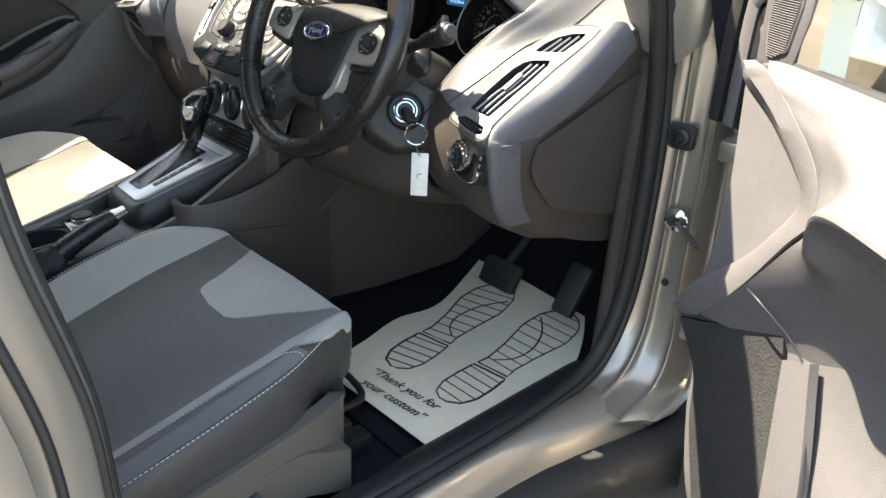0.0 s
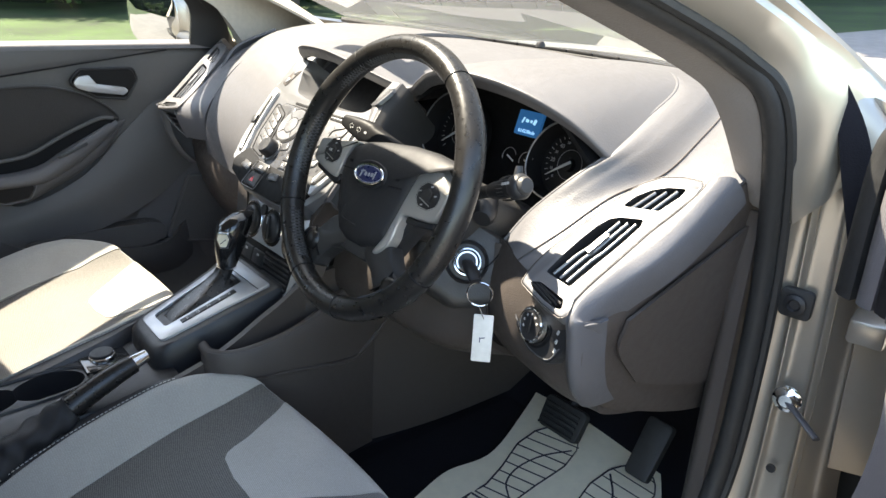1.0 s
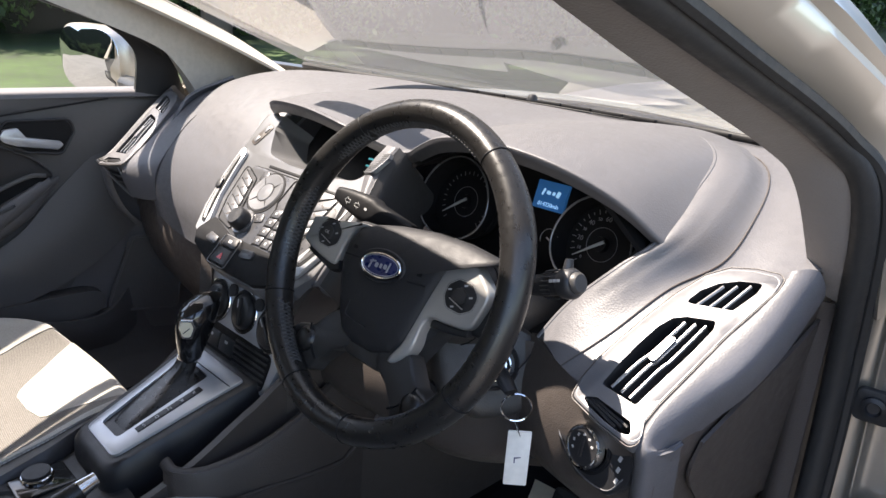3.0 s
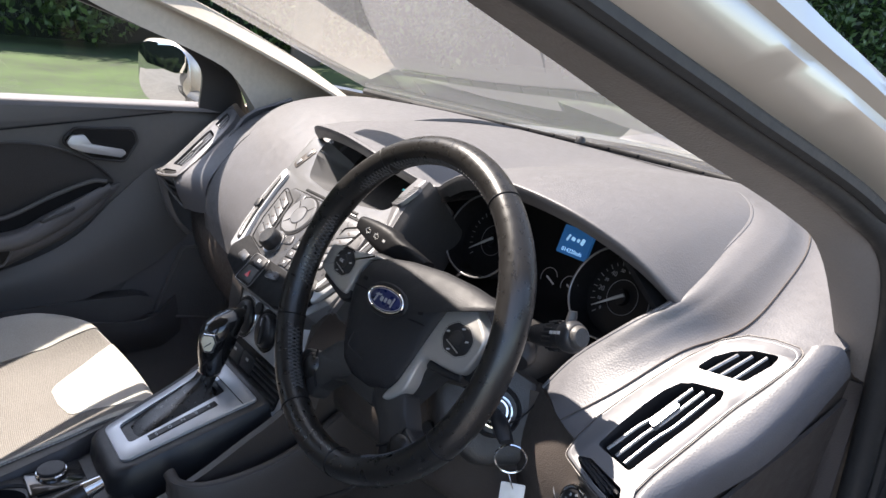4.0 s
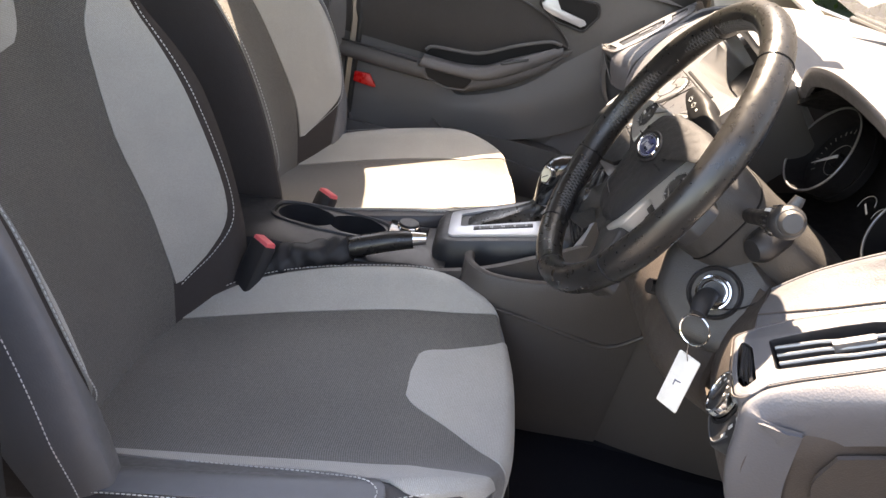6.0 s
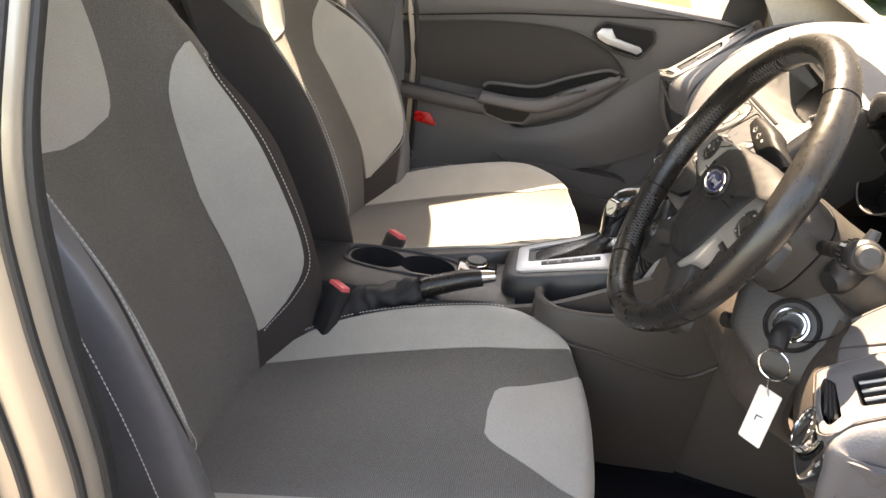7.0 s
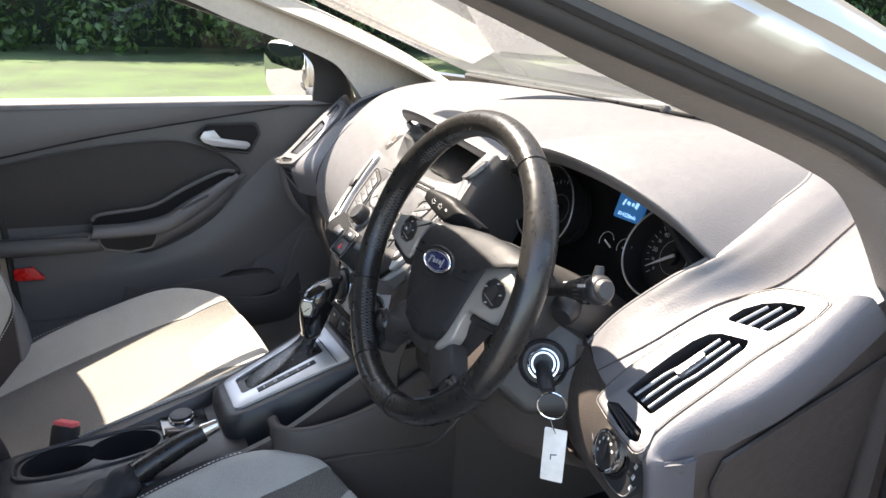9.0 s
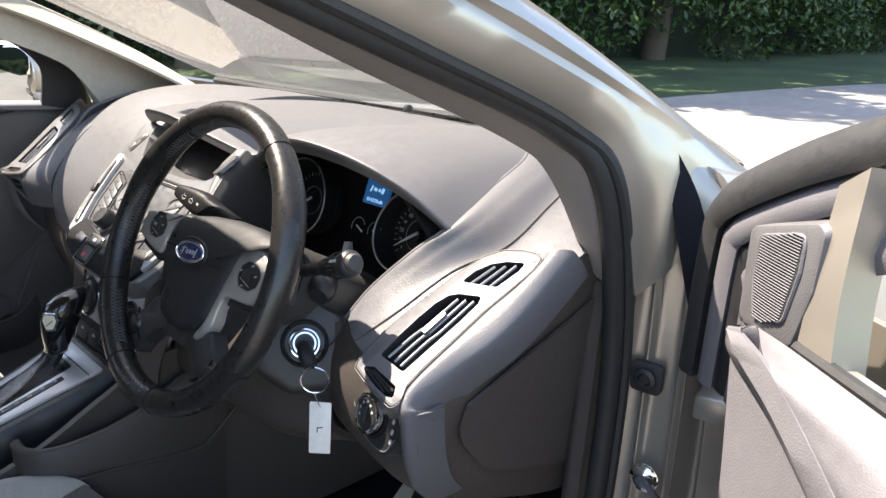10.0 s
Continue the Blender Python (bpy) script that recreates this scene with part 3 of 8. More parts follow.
# front wing behind the hinge pillar, with its black foam block
part("front_wing", sheet([[(0.728, 0.41, 0.999), (0.762, 0.41, 0.985), (0.790, 0.41, 0.93), (0.825, 0.41, 0.80), (0.860, 0.41, 0.5), (0.85, 0.41, 0.3)], [(0.735, 0.55, 0.980), (0.772, 0.55, 0.965), (0.825, 0.55, 0.90), (0.870, 0.55, 0.75), (0.89, 0.55, 0.5), (0.88, 0.55, 0.3)], [(0.72, 0.9, 0.930), (0.78, 0.9, 0.915), (0.85, 0.9, 0.85), (0.895, 0.9, 0.72), (0.905, 0.9, 0.6), (0.89, 0.9, 0.55)], [(0.64, 1.45, 0.80), (0.70, 1.45, 0.78), (0.80, 1.45, 0.70), (0.84, 1.45, 0.62), (0.84, 1.45, 0.5), (0.8, 1.45, 0.4)]], 24, 24, 0.008), M_PAINT, body, "champagne painted front wing")
part("wing_edge", sheet([[(0.722, 0.372, 1.022), (0.735, 0.400, 1.010), (0.748, 0.430, 1.000)], [(0.748, 0.385, 0.975), (0.772, 0.402, 0.965), (0.792, 0.420, 0.952)], [(0.775, 0.388, 0.90), (0.802, 0.402, 0.89), (0.826, 0.418, 0.875)], [(0.795, 0.388, 0.80), (0.822, 0.400, 0.79), (0.846, 0.415, 0.78)], [(0.81, 0.385, 0.55), (0.835, 0.398, 0.55), (0.862, 0.412, 0.55)]], 24, 10, 0.006), M_PAINT, body, "painted rear edge of the wing")
part("foam_block", sheet([[(0.712, 0.335, 1.030), (0.726, 0.352, 1.032)], [(0.734, 0.345, 0.982), (0.762, 0.362, 0.974)], [(0.754, 0.350, 0.915), (0.790, 0.360, 0.905)], [(0.774, 0.355, 0.850), (0.806, 0.360, 0.842)]], 16, 8, 0.02), M_CARPET, body, "black foam sealing block")
# sill
part("sill", sheet([[(0.70, y, 0.335), (0.715, y, 0.345), (0.745 + d, y, 0.335), (0.775 + d, y, 0.312), (0.80 + d, y, 0.27), (0.81 + d, y, 0.22), (0.80, y, 0.17)] for y, d in ((0.36, 0.03), (0.2, 0.01), (0.0, -0.01), (-0.2, -0.01), (-0.45, -0.01), (-0.7, -0.01))], 20, 30, 0.008), M_PAINT, body, "silver painted sill, scuffed")
part("sill_trim", sheet([[(0.61, y, 0.305), (0.635, y, 0.33), (0.665, y, 0.338), (0.682, y, 0.33)] for y in (0.33, 0.1, -0.2, -0.5)], 12, 16, 0.006), M_BLACK, body, "black plastic sill trim")
part("sill_strip", sheet([[(0.745 + d, y, 0.300), (0.76 + d, y, 0.315), (0.80 + d, y, 0.312), (0.825 + d, y, 0.29), (0.83 + d, y, 0.2)] for y, d in ((0.36, 0.06), (0.29, 0.055), (0.134, 0.02), (0.0, -0.005), (-0.4, -0.01), (-0.8, -0.01))], 30, 16, 0.01), M_RUBBER, body, "black outer sill strip")
part("kick_panel", sheet([[(0.68, 0.335, z), (0.655, 0.34, z), (0.635, 0.40, z), (0.63, 0.62, z)] for z in (0.30, 0.5, 0.7, 0.86)], 12, 16, 0.006), M_DASHLOW, body, "dark grey kick panel")

# floor, bulkhead and shell
def floor_pan():
    rows = []
    for y, z in ((-2.1, 0.32), (-1.0, 0.29), (-0.3, 0.29), (0.45, 0.285), (0.62, 0.36), (0.75, 0.55), (0.80, 0.90)):
        rows.append([(x, y, z + (0.16 if abs(x) < 0.11 and z < 0.5 else 0.0)) for x in (-0.70, -0.4, -0.14, -0.10, 0.10, 0.14, 0.4, 0.655)])
    bm = bmesh.new()
    quads(bm, [[bm.verts.new(p) for p in r] for r in rows])
    return bm


part("carpet", floor_pan(), M_CARPET, body, "black carpet")
part("sill_trim", sheet([[(-0.700, y, 0.44), (-0.690, y, 0.37), (-0.672, y, 0.335), (-0.640, y, 0.315), (-0.60, y, 0.288)] for y in (0.62, 0.3, 0.0, -0.3, -0.62)], 16, 16, 0.012), M_DOORDARK, body, "dark plastic sill trim")
part("kick_panel", sheet([[(-0.69, 0.30, z), (-0.665, 0.40, z), (-0.65, 0.62, z), (-0.64, 0.80, z)] for z in (0.30, 0.5, 0.7, 0.90)], 12, 16, -0.006), M_DASHLOW, body, "dark grey kick panel")
part("under_floor", box((1.62, 3.6, 0.03), pose(0, -0.6, 0.20), 0.004), M_BLACK, body)
part("roof", sheet([[(0.622, y - 0.10, z - 0.055), (0.56, y - 0.08, z - 0.015), (0.35, y, z + 0.03), (0, y, z + 0.045), (-0.35, y, z + 0.03), (-0.56, y - 0.08, z - 0.015), (-0.622, y - 0.10, z - 0.055)] for y, z in ((-0.21, 1.365), (-0.36, 1.400), (-0.9, 1.44), (-1.5, 1.43), (-2.1, 1.36))], 24, 30, 0.03), M_PAINT, body, "champagne painted roof")
part("headliner", sheet([[(0.56, y, z - 0.06), (0.35, y, z - 0.035), (0, y, z - 0.02), (-0.35, y, z - 0.035), (-0.56, y, z - 0.06)] for y, z in ((-0.24, 1.375), (-0.40, 1.405), (-0.9, 1.44), (-1.5, 1.43), (-2.1, 1.36))], 20, 20, 0.01), M_HEAD, body, "pale headliner")
for s in (1, -1):
    part("roof_rail", tube([(s * 0.60, -0.45, 1.315), (s * 0.60, -0.9, 1.36), (s * 0.59, -1.5, 1.345), (s * 0.58, -2.1, 1.28)], 0.035, 8, 20), M_PAINT, body)
# centre pillars: painted outside, dark trim inside
B_LINE = ((0.33, -0.455), (0.46, -0.462), (0.58, -0.468), (0.69, -0.473), (0.825, -0.498), (0.93, -0.508), (1.05, -0.515), (1.20, -0.535), (1.34, -0.56))
for s in (1, -1):
    lean_in = [0.735 - 0.33 * max(0, z - 0.92) for z, _ in B_LINE]
    part("centre_pillar", sheet([[(s * (x - 0.03), y - 0.035, z), (s * (x - 0.008), y - 0.008, z), (s * (x + 0.012), y - 0.006, z), (s * (x + 0.03), y - 0.03, z), (s * (x + 0.035), y - 0.06, z), (s * (x + 0.05), y - 0.075, z), (s * (x + 0.05), y - 0.2, z)] for x, (z, y) in zip(lean_in, B_LINE)], 30, 24, 0.006 * s), M_PAINT, body, "champagne painted centre pillar edge")
    part("pillar_cover", sheet([[(s * (x - 0.04), y - 0.05, z), (s * (x - 0.065), y - 0.08, z), (s * (x - 0.07), y - 0.13, z), (s * (x - 0.05), y - 0.17, z)] for x, (z, y) in list(zip(lean_in, B_LINE))[:6]], 24, 14, 0.006), M_DOORDARK, body, "dark centre pillar cover")
    part("pillar_cover", sheet([[(s * (x - 0.04), y - 0.05, z), (s * (x - 0.065), y - 0.075, z), (s * (x - 0.07), y - 0.11, z), (s * (x - 0.05), y - 0.14, z)] for x, (z, y) in list(zip(lean_in, B_LINE))[5:]], 20, 14, 0.006), M_TRIM, body, "cream upper pillar cover")
    for dx, dy, r in ((-0.020, -0.018, 0.007), (0.002, -0.003, 0.004), (0.020, -0.012, 0.004), (0.034, -0.045, 0.004)):
        part("pillar_seal", tube([(s * (x + dx), y + dy, z) for x, (z, y) in zip(lean_in, B_LINE)], r, 8, 60), M_RUBBER, body)
# rear of the cabin
part("rear_side", sheet([[(0.70, y, z) for z in (0.3, 0.6, 0.9)] for y in (-0.72, -1.2, -1.7, -2.2)], 10, 10, 0.05), M_DOORDARK, body)
part("rear_side", sheet([[(-0.70, y, z) for z in (0.3, 0.6, 0.9)] for y in (-0.56, -1.2, -1.7, -2.2)], 10, 10, 0.05), M_DOORDARK, body)
part("tailgate", sheet([[(x, -2.15, 0.3), (x, -2.2, 0.7), (x, -2.18, 0.95)] for x in (-0.7, 0, 0.7)], 10, 10, 0.04), M_DOORDARK, body)
part("rear_pillar", sheet([[(0.70, -1.6, 0.9), (0.70, -2.2, 0.9)], [(0.60, -1.75, 1.33), (0.58, -2.1, 1.30)]], 8, 8, 0.04), M_TRIM, body)
part("rear_pillar", sheet([[(-0.70, -1.6, 0.9), (-0.70, -2.2, 0.9)], [(-0.60, -1.75, 1.33), (-0.58, -2.1, 1.30)]], 8, 8, 0.04), M_TRIM, body)
# windscreen, scuttle and bonnet
WS_BASE = [(-0.70, 0.63, 0.985), (-0.5, 0.72, 0.972), (0.0, 0.80, 0.962), (0.5, 0.72, 0.972), (0.70, 0.63, 0.985)]
WS_TOP = [(-0.565, -0.31, 1.350), (-0.4, -0.24, 1.380), (0.0, -0.19, 1.395), (0.4, -0.24, 1.380), (0.565, -0.31, 1.350)]
WS_MID = [(-0.642, 0.16, 1.160), (-0.45, 0.25, 1.180), (0.0, 0.32, 1.19), (0.45, 0.25, 1.180), (0.642, 0.16, 1.160)]
pane_of_glass("windscreen", [WS_BASE, WS_MID, WS_TOP], 24, 24, M_SCREENGLASS, body, "dusty laminated windscreen", (0, -0.5, 0.9))
part("roof_header", sheet([[(x, y - 0.02, z - 0.012), (x, y + 0.5 * d, z - 0.008 - 0.22 * d), (x, y + d, z - 0.012 - 0.44 * d)] for x, y, z, d in ((-0.56, -0.31, 1.350, 0.22), (-0.4, -0.24, 1.380, 0.14), (0.0, -0.19, 1.395, 0.115), (0.4, -0.24, 1.380, 0.12), (0.56, -0.31, 1.350, 0.14))], 24, 8, 0.006), M_HEAD, body, "pale headliner front edge")
part("windscreen_seal", tube([(x, y - 0.012, z - 0.006) for x, y, z in WS_BASE], 0.007, 8, 40), M_RUBBER, body, "black windscreen edge seal")
part("scuttle", sheet([[(x, y, 0.955 - 0.08 * abs(x)), (x, y + 0.12, 0.945 - 0.08 * abs(x)), (x, y + 0.2, 0.95 - 0.08 * abs(x))] for x, y in ((-0.72, 0.62), (-0.4, 0.73), (0, 0.80), (0.4, 0.73), (0.72, 0.62))], 20, 8, 0.01), M_BLACK, body, "black scuttle panel")
part("bonnet", sheet([[(x, y + 0.16, 0.968 - 0.10 * abs(x) ** 2), (x * 0.98, 1.2, 0.90 - 0.08 * x * x), (x * 0.9, 1.6, 0.76), (x * 0.8, 1.72, 0.62)] for x, y in ((-0.74, 0.62), (-0.4, 0.73), (0, 0.80), (0.4, 0.73), (0.74, 0.62))], 24, 24, 0.012), M_PAINT, body, "champagne painted bonnet")
part("bumper", sheet([[(x, 1.72 - 0.25 * x * x, 0.62), (x, 1.78 - 0.25 * x * x, 0.45), (x, 1.70 - 0.25 * x * x, 0.25)] for x in (-0.85, -0.4, 0, 0.4, 0.85)], 20, 12, 0.02), M_PAINT, body)
part("front_wing", sheet([[(-0.775, 0.36, 1.0), (-0.84, 0.36, 0.90), (-0.885, 0.36, 0.6), (-0.87, 0.36, 0.3)], [(-0.765, 0.55, 0.985), (-0.85, 0.55, 0.90), (-0.895, 0.55, 0.6), (-0.88, 0.55, 0.3)], [(-0.74, 0.9, 0.935), (-0.86, 0.9, 0.85), (-0.905, 0.9, 0.65), (-0.89, 0.9, 0.55)], [(-0.64, 1.45, 0.80), (-0.80, 1.45, 0.70), (-0.84, 1.45, 0.55), (-0.8, 1.45, 0.4)]], 20, 20, 0.008), M_PAINT, body)
for x, y in ((0.78, 1.12), (-0.78, 1.12), (0.78, -1.55), (-0.78, -1.55)):
    w = part("wheel", lathe([(0.16, -0.09), (0.30, -0.09), (0.315, -0.06), (0.315, 0.06), (0.30, 0.09), (0.20, 0.09), (0.19, 0.06), (0.05, 0.05), (0, 0.05)], axes((x, y, 0.315), (0, 1, 0), (0, 0, 1)) if x > 0 else axes((x, y, 0.315), (0, -1, 0), (0, 0, 1)), 36), M_RUBBER, body, "black tyre")


# ---------------------------------------------------------------- dashboard
dash = thing("dashboard", "grey two-part plastic dashboard with silver vent surrounds", "dashboard")
LIP = [(-0.182, 0.205, 0.945), (-0.165, 0.185, 0.962), (-0.12, 0.172, 0.972), (-0.03, 0.163, 0.973), (0.05, 0.170, 0.960), (0.115, 0.195, 0.940), (0.145, 0.208, 0.934), (0.185, 0.190, 0.950), (0.25, 0.165, 0.974), (0.33, 0.158, 0.984), (0.42, 0.165, 0.975), (0.49, 0.188, 0.948), (0.532, 0.216, 0.911), (0.560, 0.245, 0.880)]


def pad_rows():
    lip = spline(LIP, 40)
    back = spline([(-0.22, 0.665, 0.972), (0.0, 0.74, 0.958), (0.2, 0.735, 0.960), (0.36, 0.66, 0.972), (0.445, 0.58, 0.972), (0.51, 0.55, 0.955)], 40)
    rows = []
    for a, b in zip(lip, back):
        m1 = a * 0.80 + b * 0.20
        m2 = a * 0.45 + b * 0.55
        dip = 0.004 * math.exp(-((a[0] - 0.15) / 0.05) ** 2)
        rows.append([a + (0, 0.012, -0.016), a, a + (0, 0.012, 0.006), m1 + (0, 0, 0.018 - dip), m2 + (0, 0, 0.022), a * 0.15 + b * 0.85 + (0, 0, 0.012), b])
    return rows


part("top_pad", sheet(pad_rows(), 80, 40, 0.006), M_DASH, dash, "grey soft-touch upper pad")
# the rounded panel in front of the passenger
part("passenger_pad", sheet([
    [(-0.60, 0.60, 0.955), (-0.60, 0.45, 0.945), (-0.595, 0.33, 0.915), (-0.585, 0.27, 0.87), (-0.575, 0.215, 0.80), (-0.57, 0.19, 0.73), (-0.57, 0.19, 0.67)],
    [(-0.555, 0.62, 0.968), (-0.555, 0.47, 0.975), (-0.55, 0.33, 0.955), (-0.54, 0.240, 0.905), (-0.535, 0.175, 0.835), (-0.53, 0.145, 0.765), (-0.53, 0.15, 0.69)],
    [(-0.50, 0.64, 0.968), (-0.50, 0.48, 0.985), (-0.49, 0.33, 0.968), (-0.485, 0.225, 0.915), (-0.48, 0.155, 0.84), (-0.48, 0.13, 0.77), (-0.48, 0.14, 0.695)],
    [(-0.35, 0.69, 0.964), (-0.35, 0.50, 0.992), (-0.34, 0.33, 0.980), (-0.335, 0.215, 0.93), (-0.33, 0.14, 0.85), (-0.33, 0.11, 0.775), (-0.33, 0.115, 0.70)],
    [(-0.22, 0.715, 0.962), (-0.22, 0.51, 0.994), (-0.215, 0.34, 0.985), (-0.21, 0.225, 0.945), (-0.20, 0.145, 0.87), (-0.19, 0.10, 0.79), (-0.18, 0.09, 0.72)],
    [(-0.14, 0.725, 0.960), (-0.14, 0.52, 0.992), (-0.14, 0.35, 0.984), (-0.14, 0.25, 0.955), (-0.13, 0.17, 0.885), (-0.12, 0.12, 0.80), (-0.12, 0.10, 0.72)]], 50, 50, -0.006), M_DASH, dash, "grey rounded passenger dash pad")
part("lower_dash", sheet([[(x, 0.13 + d, 0.715), (x, 0.125 + d, 0.66), (x, 0.16 + d, 0.56), (x, 0.22 + d, 0.50), (x, 0.40, 0.47)] for x, d in ((-0.685, 0.05), (-0.6, 0.03), (-0.4, 0.005), (-0.2, 0.0), (-0.1, 0.01))], 20, 24, -0.008), M_DASHLOW, dash, "dark glovebox and lower dash")
# outer panel on the driver's side: the rounded band round the instrument hood, falling to the outer edge
SWEEP = [
    [(0.436, 0.150, 0.782), (0.446, 0.142, 0.790), (0.470, 0.128, 0.790), (0.500, 0.112, 0.785), (0.565, 0.092, 0.778), (0.622, 0.090, 0.750)],
    [(0.440, 0.190, 0.806), (0.464, 0.166, 0.830), (0.490, 0.155, 0.830), (0.530, 0.150, 0.823), (0.575, 0.140, 0.814), (0.624, 0.128, 0.790)],
    [(0.470, 0.222, 0.850), (0.502, 0.192, 0.878), (0.527, 0.196, 0.876), (0.556, 0.206, 0.866), (0.600, 0.190, 0.850), (0.638, 0.182, 0.832)],
    [(0.480, 0.262, 0.880), (0.528, 0.226, 0.912), (0.552, 0.245, 0.912), (0.582, 0.268, 0.892), (0.625, 0.250, 0.878), (0.654, 0.246, 0.868)],
    [(0.465, 0.335, 0.918), (0.514, 0.318, 0.948), (0.545, 0.335, 0.946), (0.574, 0.352, 0.926), (0.625, 0.325, 0.914), (0.666, 0.310, 0.903)],
    [(0.446, 0.390, 0.950), (0.490, 0.408, 0.973), (0.520, 0.430, 0.968), (0.545, 0.452, 0.950), (0.610, 0.410, 0.941), (0.668, 0.380, 0.928)],
    [(0.440, 0.440, 0.977), (0.448, 0.460, 0.987), (0.475, 0.500, 0.978), (0.500, 0.530, 0.962), (0.590, 0.520, 0.956), (0.668, 0.480, 0.945)],
    [(0.385, 0.450, 0.984), (0.390, 0.482, 0.991), (0.405, 0.530, 0.984), (0.430, 0.570, 0.972), (0.520, 0.600, 0.966), (0.662, 0.560, 0.955)],
    [(0.310, 0.460, 0.982), (0.305, 0.500, 0.985), (0.310, 0.560, 0.980), (0.330, 0.610, 0.970), (0.420, 0.660, 0.965), (0.640, 0.600, 0.960)]]
part("hood_joint", tube([tuple(Vector(row[3]) + Vector((0.0, -0.0006, 0.0010))) for row in SWEEP], 0.0009, 6, 90), M_DASHLOW, dash, "dark joint beside the rounded band")
part("hood_ridge", tube([tuple(Vector(row[1]) + Vector((0.0, 0.0, -0.0012))) for row in SWEEP], 0.0030, 8, 90), M_DASH, dash, "crest of the instrument hood")
# end cap with its cover
part("end_cap", sheet([
    [(0.669, 0.50, 0.94), (0.670, 0.36, 0.912), (0.664, 0.28, 0.886), (0.648, 0.20, 0.842), (0.634, 0.142, 0.800), (0.626, 0.098, 0.752), (0.622, 0.088, 0.71)],
    [(0.668, 0.50, 0.88), (0.668, 0.38, 0.86), (0.660, 0.29, 0.83), (0.648, 0.21, 0.795), (0.640, 0.155, 0.765), (0.632, 0.110, 0.73), (0.626, 0.098, 0.695)],
    [(0.662, 0.50, 0.75), (0.656, 0.40, 0.745), (0.646, 0.31, 0.735), (0.638, 0.235, 0.725), (0.632, 0.175, 0.71), (0.627, 0.135, 0.695), (0.622, 0.115, 0.672)],
    [(0.650, 0.50, 0.60), (0.645, 0.42, 0.60), (0.638, 0.34, 0.605), (0.632, 0.27, 0.615), (0.627, 0.215, 0.625), (0.622, 0.175, 0.635), (0.617, 0.15, 0.64)],
    [(0.640, 0.50, 0.545), (0.638, 0.43, 0.545), (0.634, 0.36, 0.553), (0.628, 0.30, 0.567), (0.622, 0.245, 0.585), (0.616, 0.20, 0.60), (0.610, 0.17, 0.612)]], 40, 40, -0.01), M_DASHLOW, dash, "dark grey dash end cap")
part("fuse_cover", sheet([
    [(0.672, 0.40, 0.868), (0.667, 0.30, 0.825), (0.655, 0.215, 0.785), (0.645, 0.148, 0.752)],
    [(0.667, 0.41, 0.75), (0.657, 0.31, 0.735), (0.646, 0.22, 0.72), (0.637, 0.150, 0.708)],
    [(0.655, 0.42, 0.60), (0.648, 0.33, 0.612), (0.640, 0.255, 0.63), (0.634, 0.200, 0.65)]], 24, 24, -0.004), M_DASHLOW, dash, "removable side cover")
part("knee_panel", sheet([
    [(0.435, 0.145, 0.79), (0.50, 0.112, 0.785), (0.565, 0.090, 0.775), (0.632, 0.090, 0.748)],
    [(0.445, 0.118, 0.72), (0.50, 0.105, 0.715), (0.57, 0.098, 0.705), (0.628, 0.095, 0.70)],
    [(0.45, 0.135, 0.655), (0.50, 0.125, 0.65), (0.57, 0.125, 0.635), (0.618, 0.145, 0.63)],
    [(0.45, 0.20, 0.61), (0.50, 0.195, 0.605), (0.57, 0.20, 0.595), (0.612, 0.20, 0.592)],
    [(0.45, 0.42, 0.56), (0.50, 0.42, 0.555), (0.57, 0.42, 0.545), (0.625, 0.42, 0.545)]], 30, 30, 0.008), M_DASHLOW, dash, "dark grey panel below the steering column")
part("knee_panel", sheet([
    [(0.12, 0.12, 0.76), (0.25, 0.11, 0.765), (0.36, 0.115, 0.77), (0.45, 0.14, 0.785)],
    [(0.12, 0.09, 0.68), (0.25, 0.085, 0.67), (0.36, 0.09, 0.67), (0.45, 0.115, 0.70)],
    [(0.11, 0.10, 0.60), (0.25, 0.11, 0.60), (0.36, 0.12, 0.60), (0.45, 0.14, 0.63)],
    [(0.11, 0.25, 0.53), (0.25, 0.28, 0.54), (0.36, 0.29, 0.55), (0.45, 0.29, 0.57)],
    [(0.11, 0.45, 0.50), (0.25, 0.45, 0.52), (0.36, 0.45, 0.53), (0.45, 0.45, 0.55)]], 30, 30, 0.008), M_DASHLOW, dash)


# ---- vents at both ends
VENT = axes((0.5999, 0.1635, 0.8424), (0.9896, 0.0973, 0.1055), (-0.1417, 0.7802, 0.6093))
V_OUTER = [(-0.079, -0.094), (-0.078, -0.072), (-0.071, -0.046), (-0.060, -0.020), (-0.043, 0.015), (-0.025, 0.048), (-0.004, 0.077), (0.016, 0.090), (0.040, 0.093), (0.062, 0.091), (0.068, 0.085), (0.065, 0.070), (0.054, 0.046), (0.037, 0.010), (0.020, -0.035), (0.004, -0.076), (-0.003, -0.100), (0.001, -0.118), (-0.006, -0.125), (-0.040, -0.113)]
V_MAIN = [(-0.056, -0.073), (-0.048, -0.045), (-0.038, -0.018), (-0.028, 0.004), (-0.018, 0.017), (-0.006, 0.022), (0.023, 0.024), (0.024, 0.014), (0.014, -0.014), (-0.001, -0.049), (-0.016, -0.085)]
V_SMALL = [(-0.013, 0.038), (-0.003, 0.056), (0.011, 0.068), (0.029, 0.075), (0.052, 0.077), (0.049, 0.064), (0.034, 0.039)]
V_LOW = [(-0.069, -0.091), (-0.054, -0.088), (-0.014, -0.102), (-0.008, -0.116), (-0.024, -0.115), (-0.052, -0.104)]


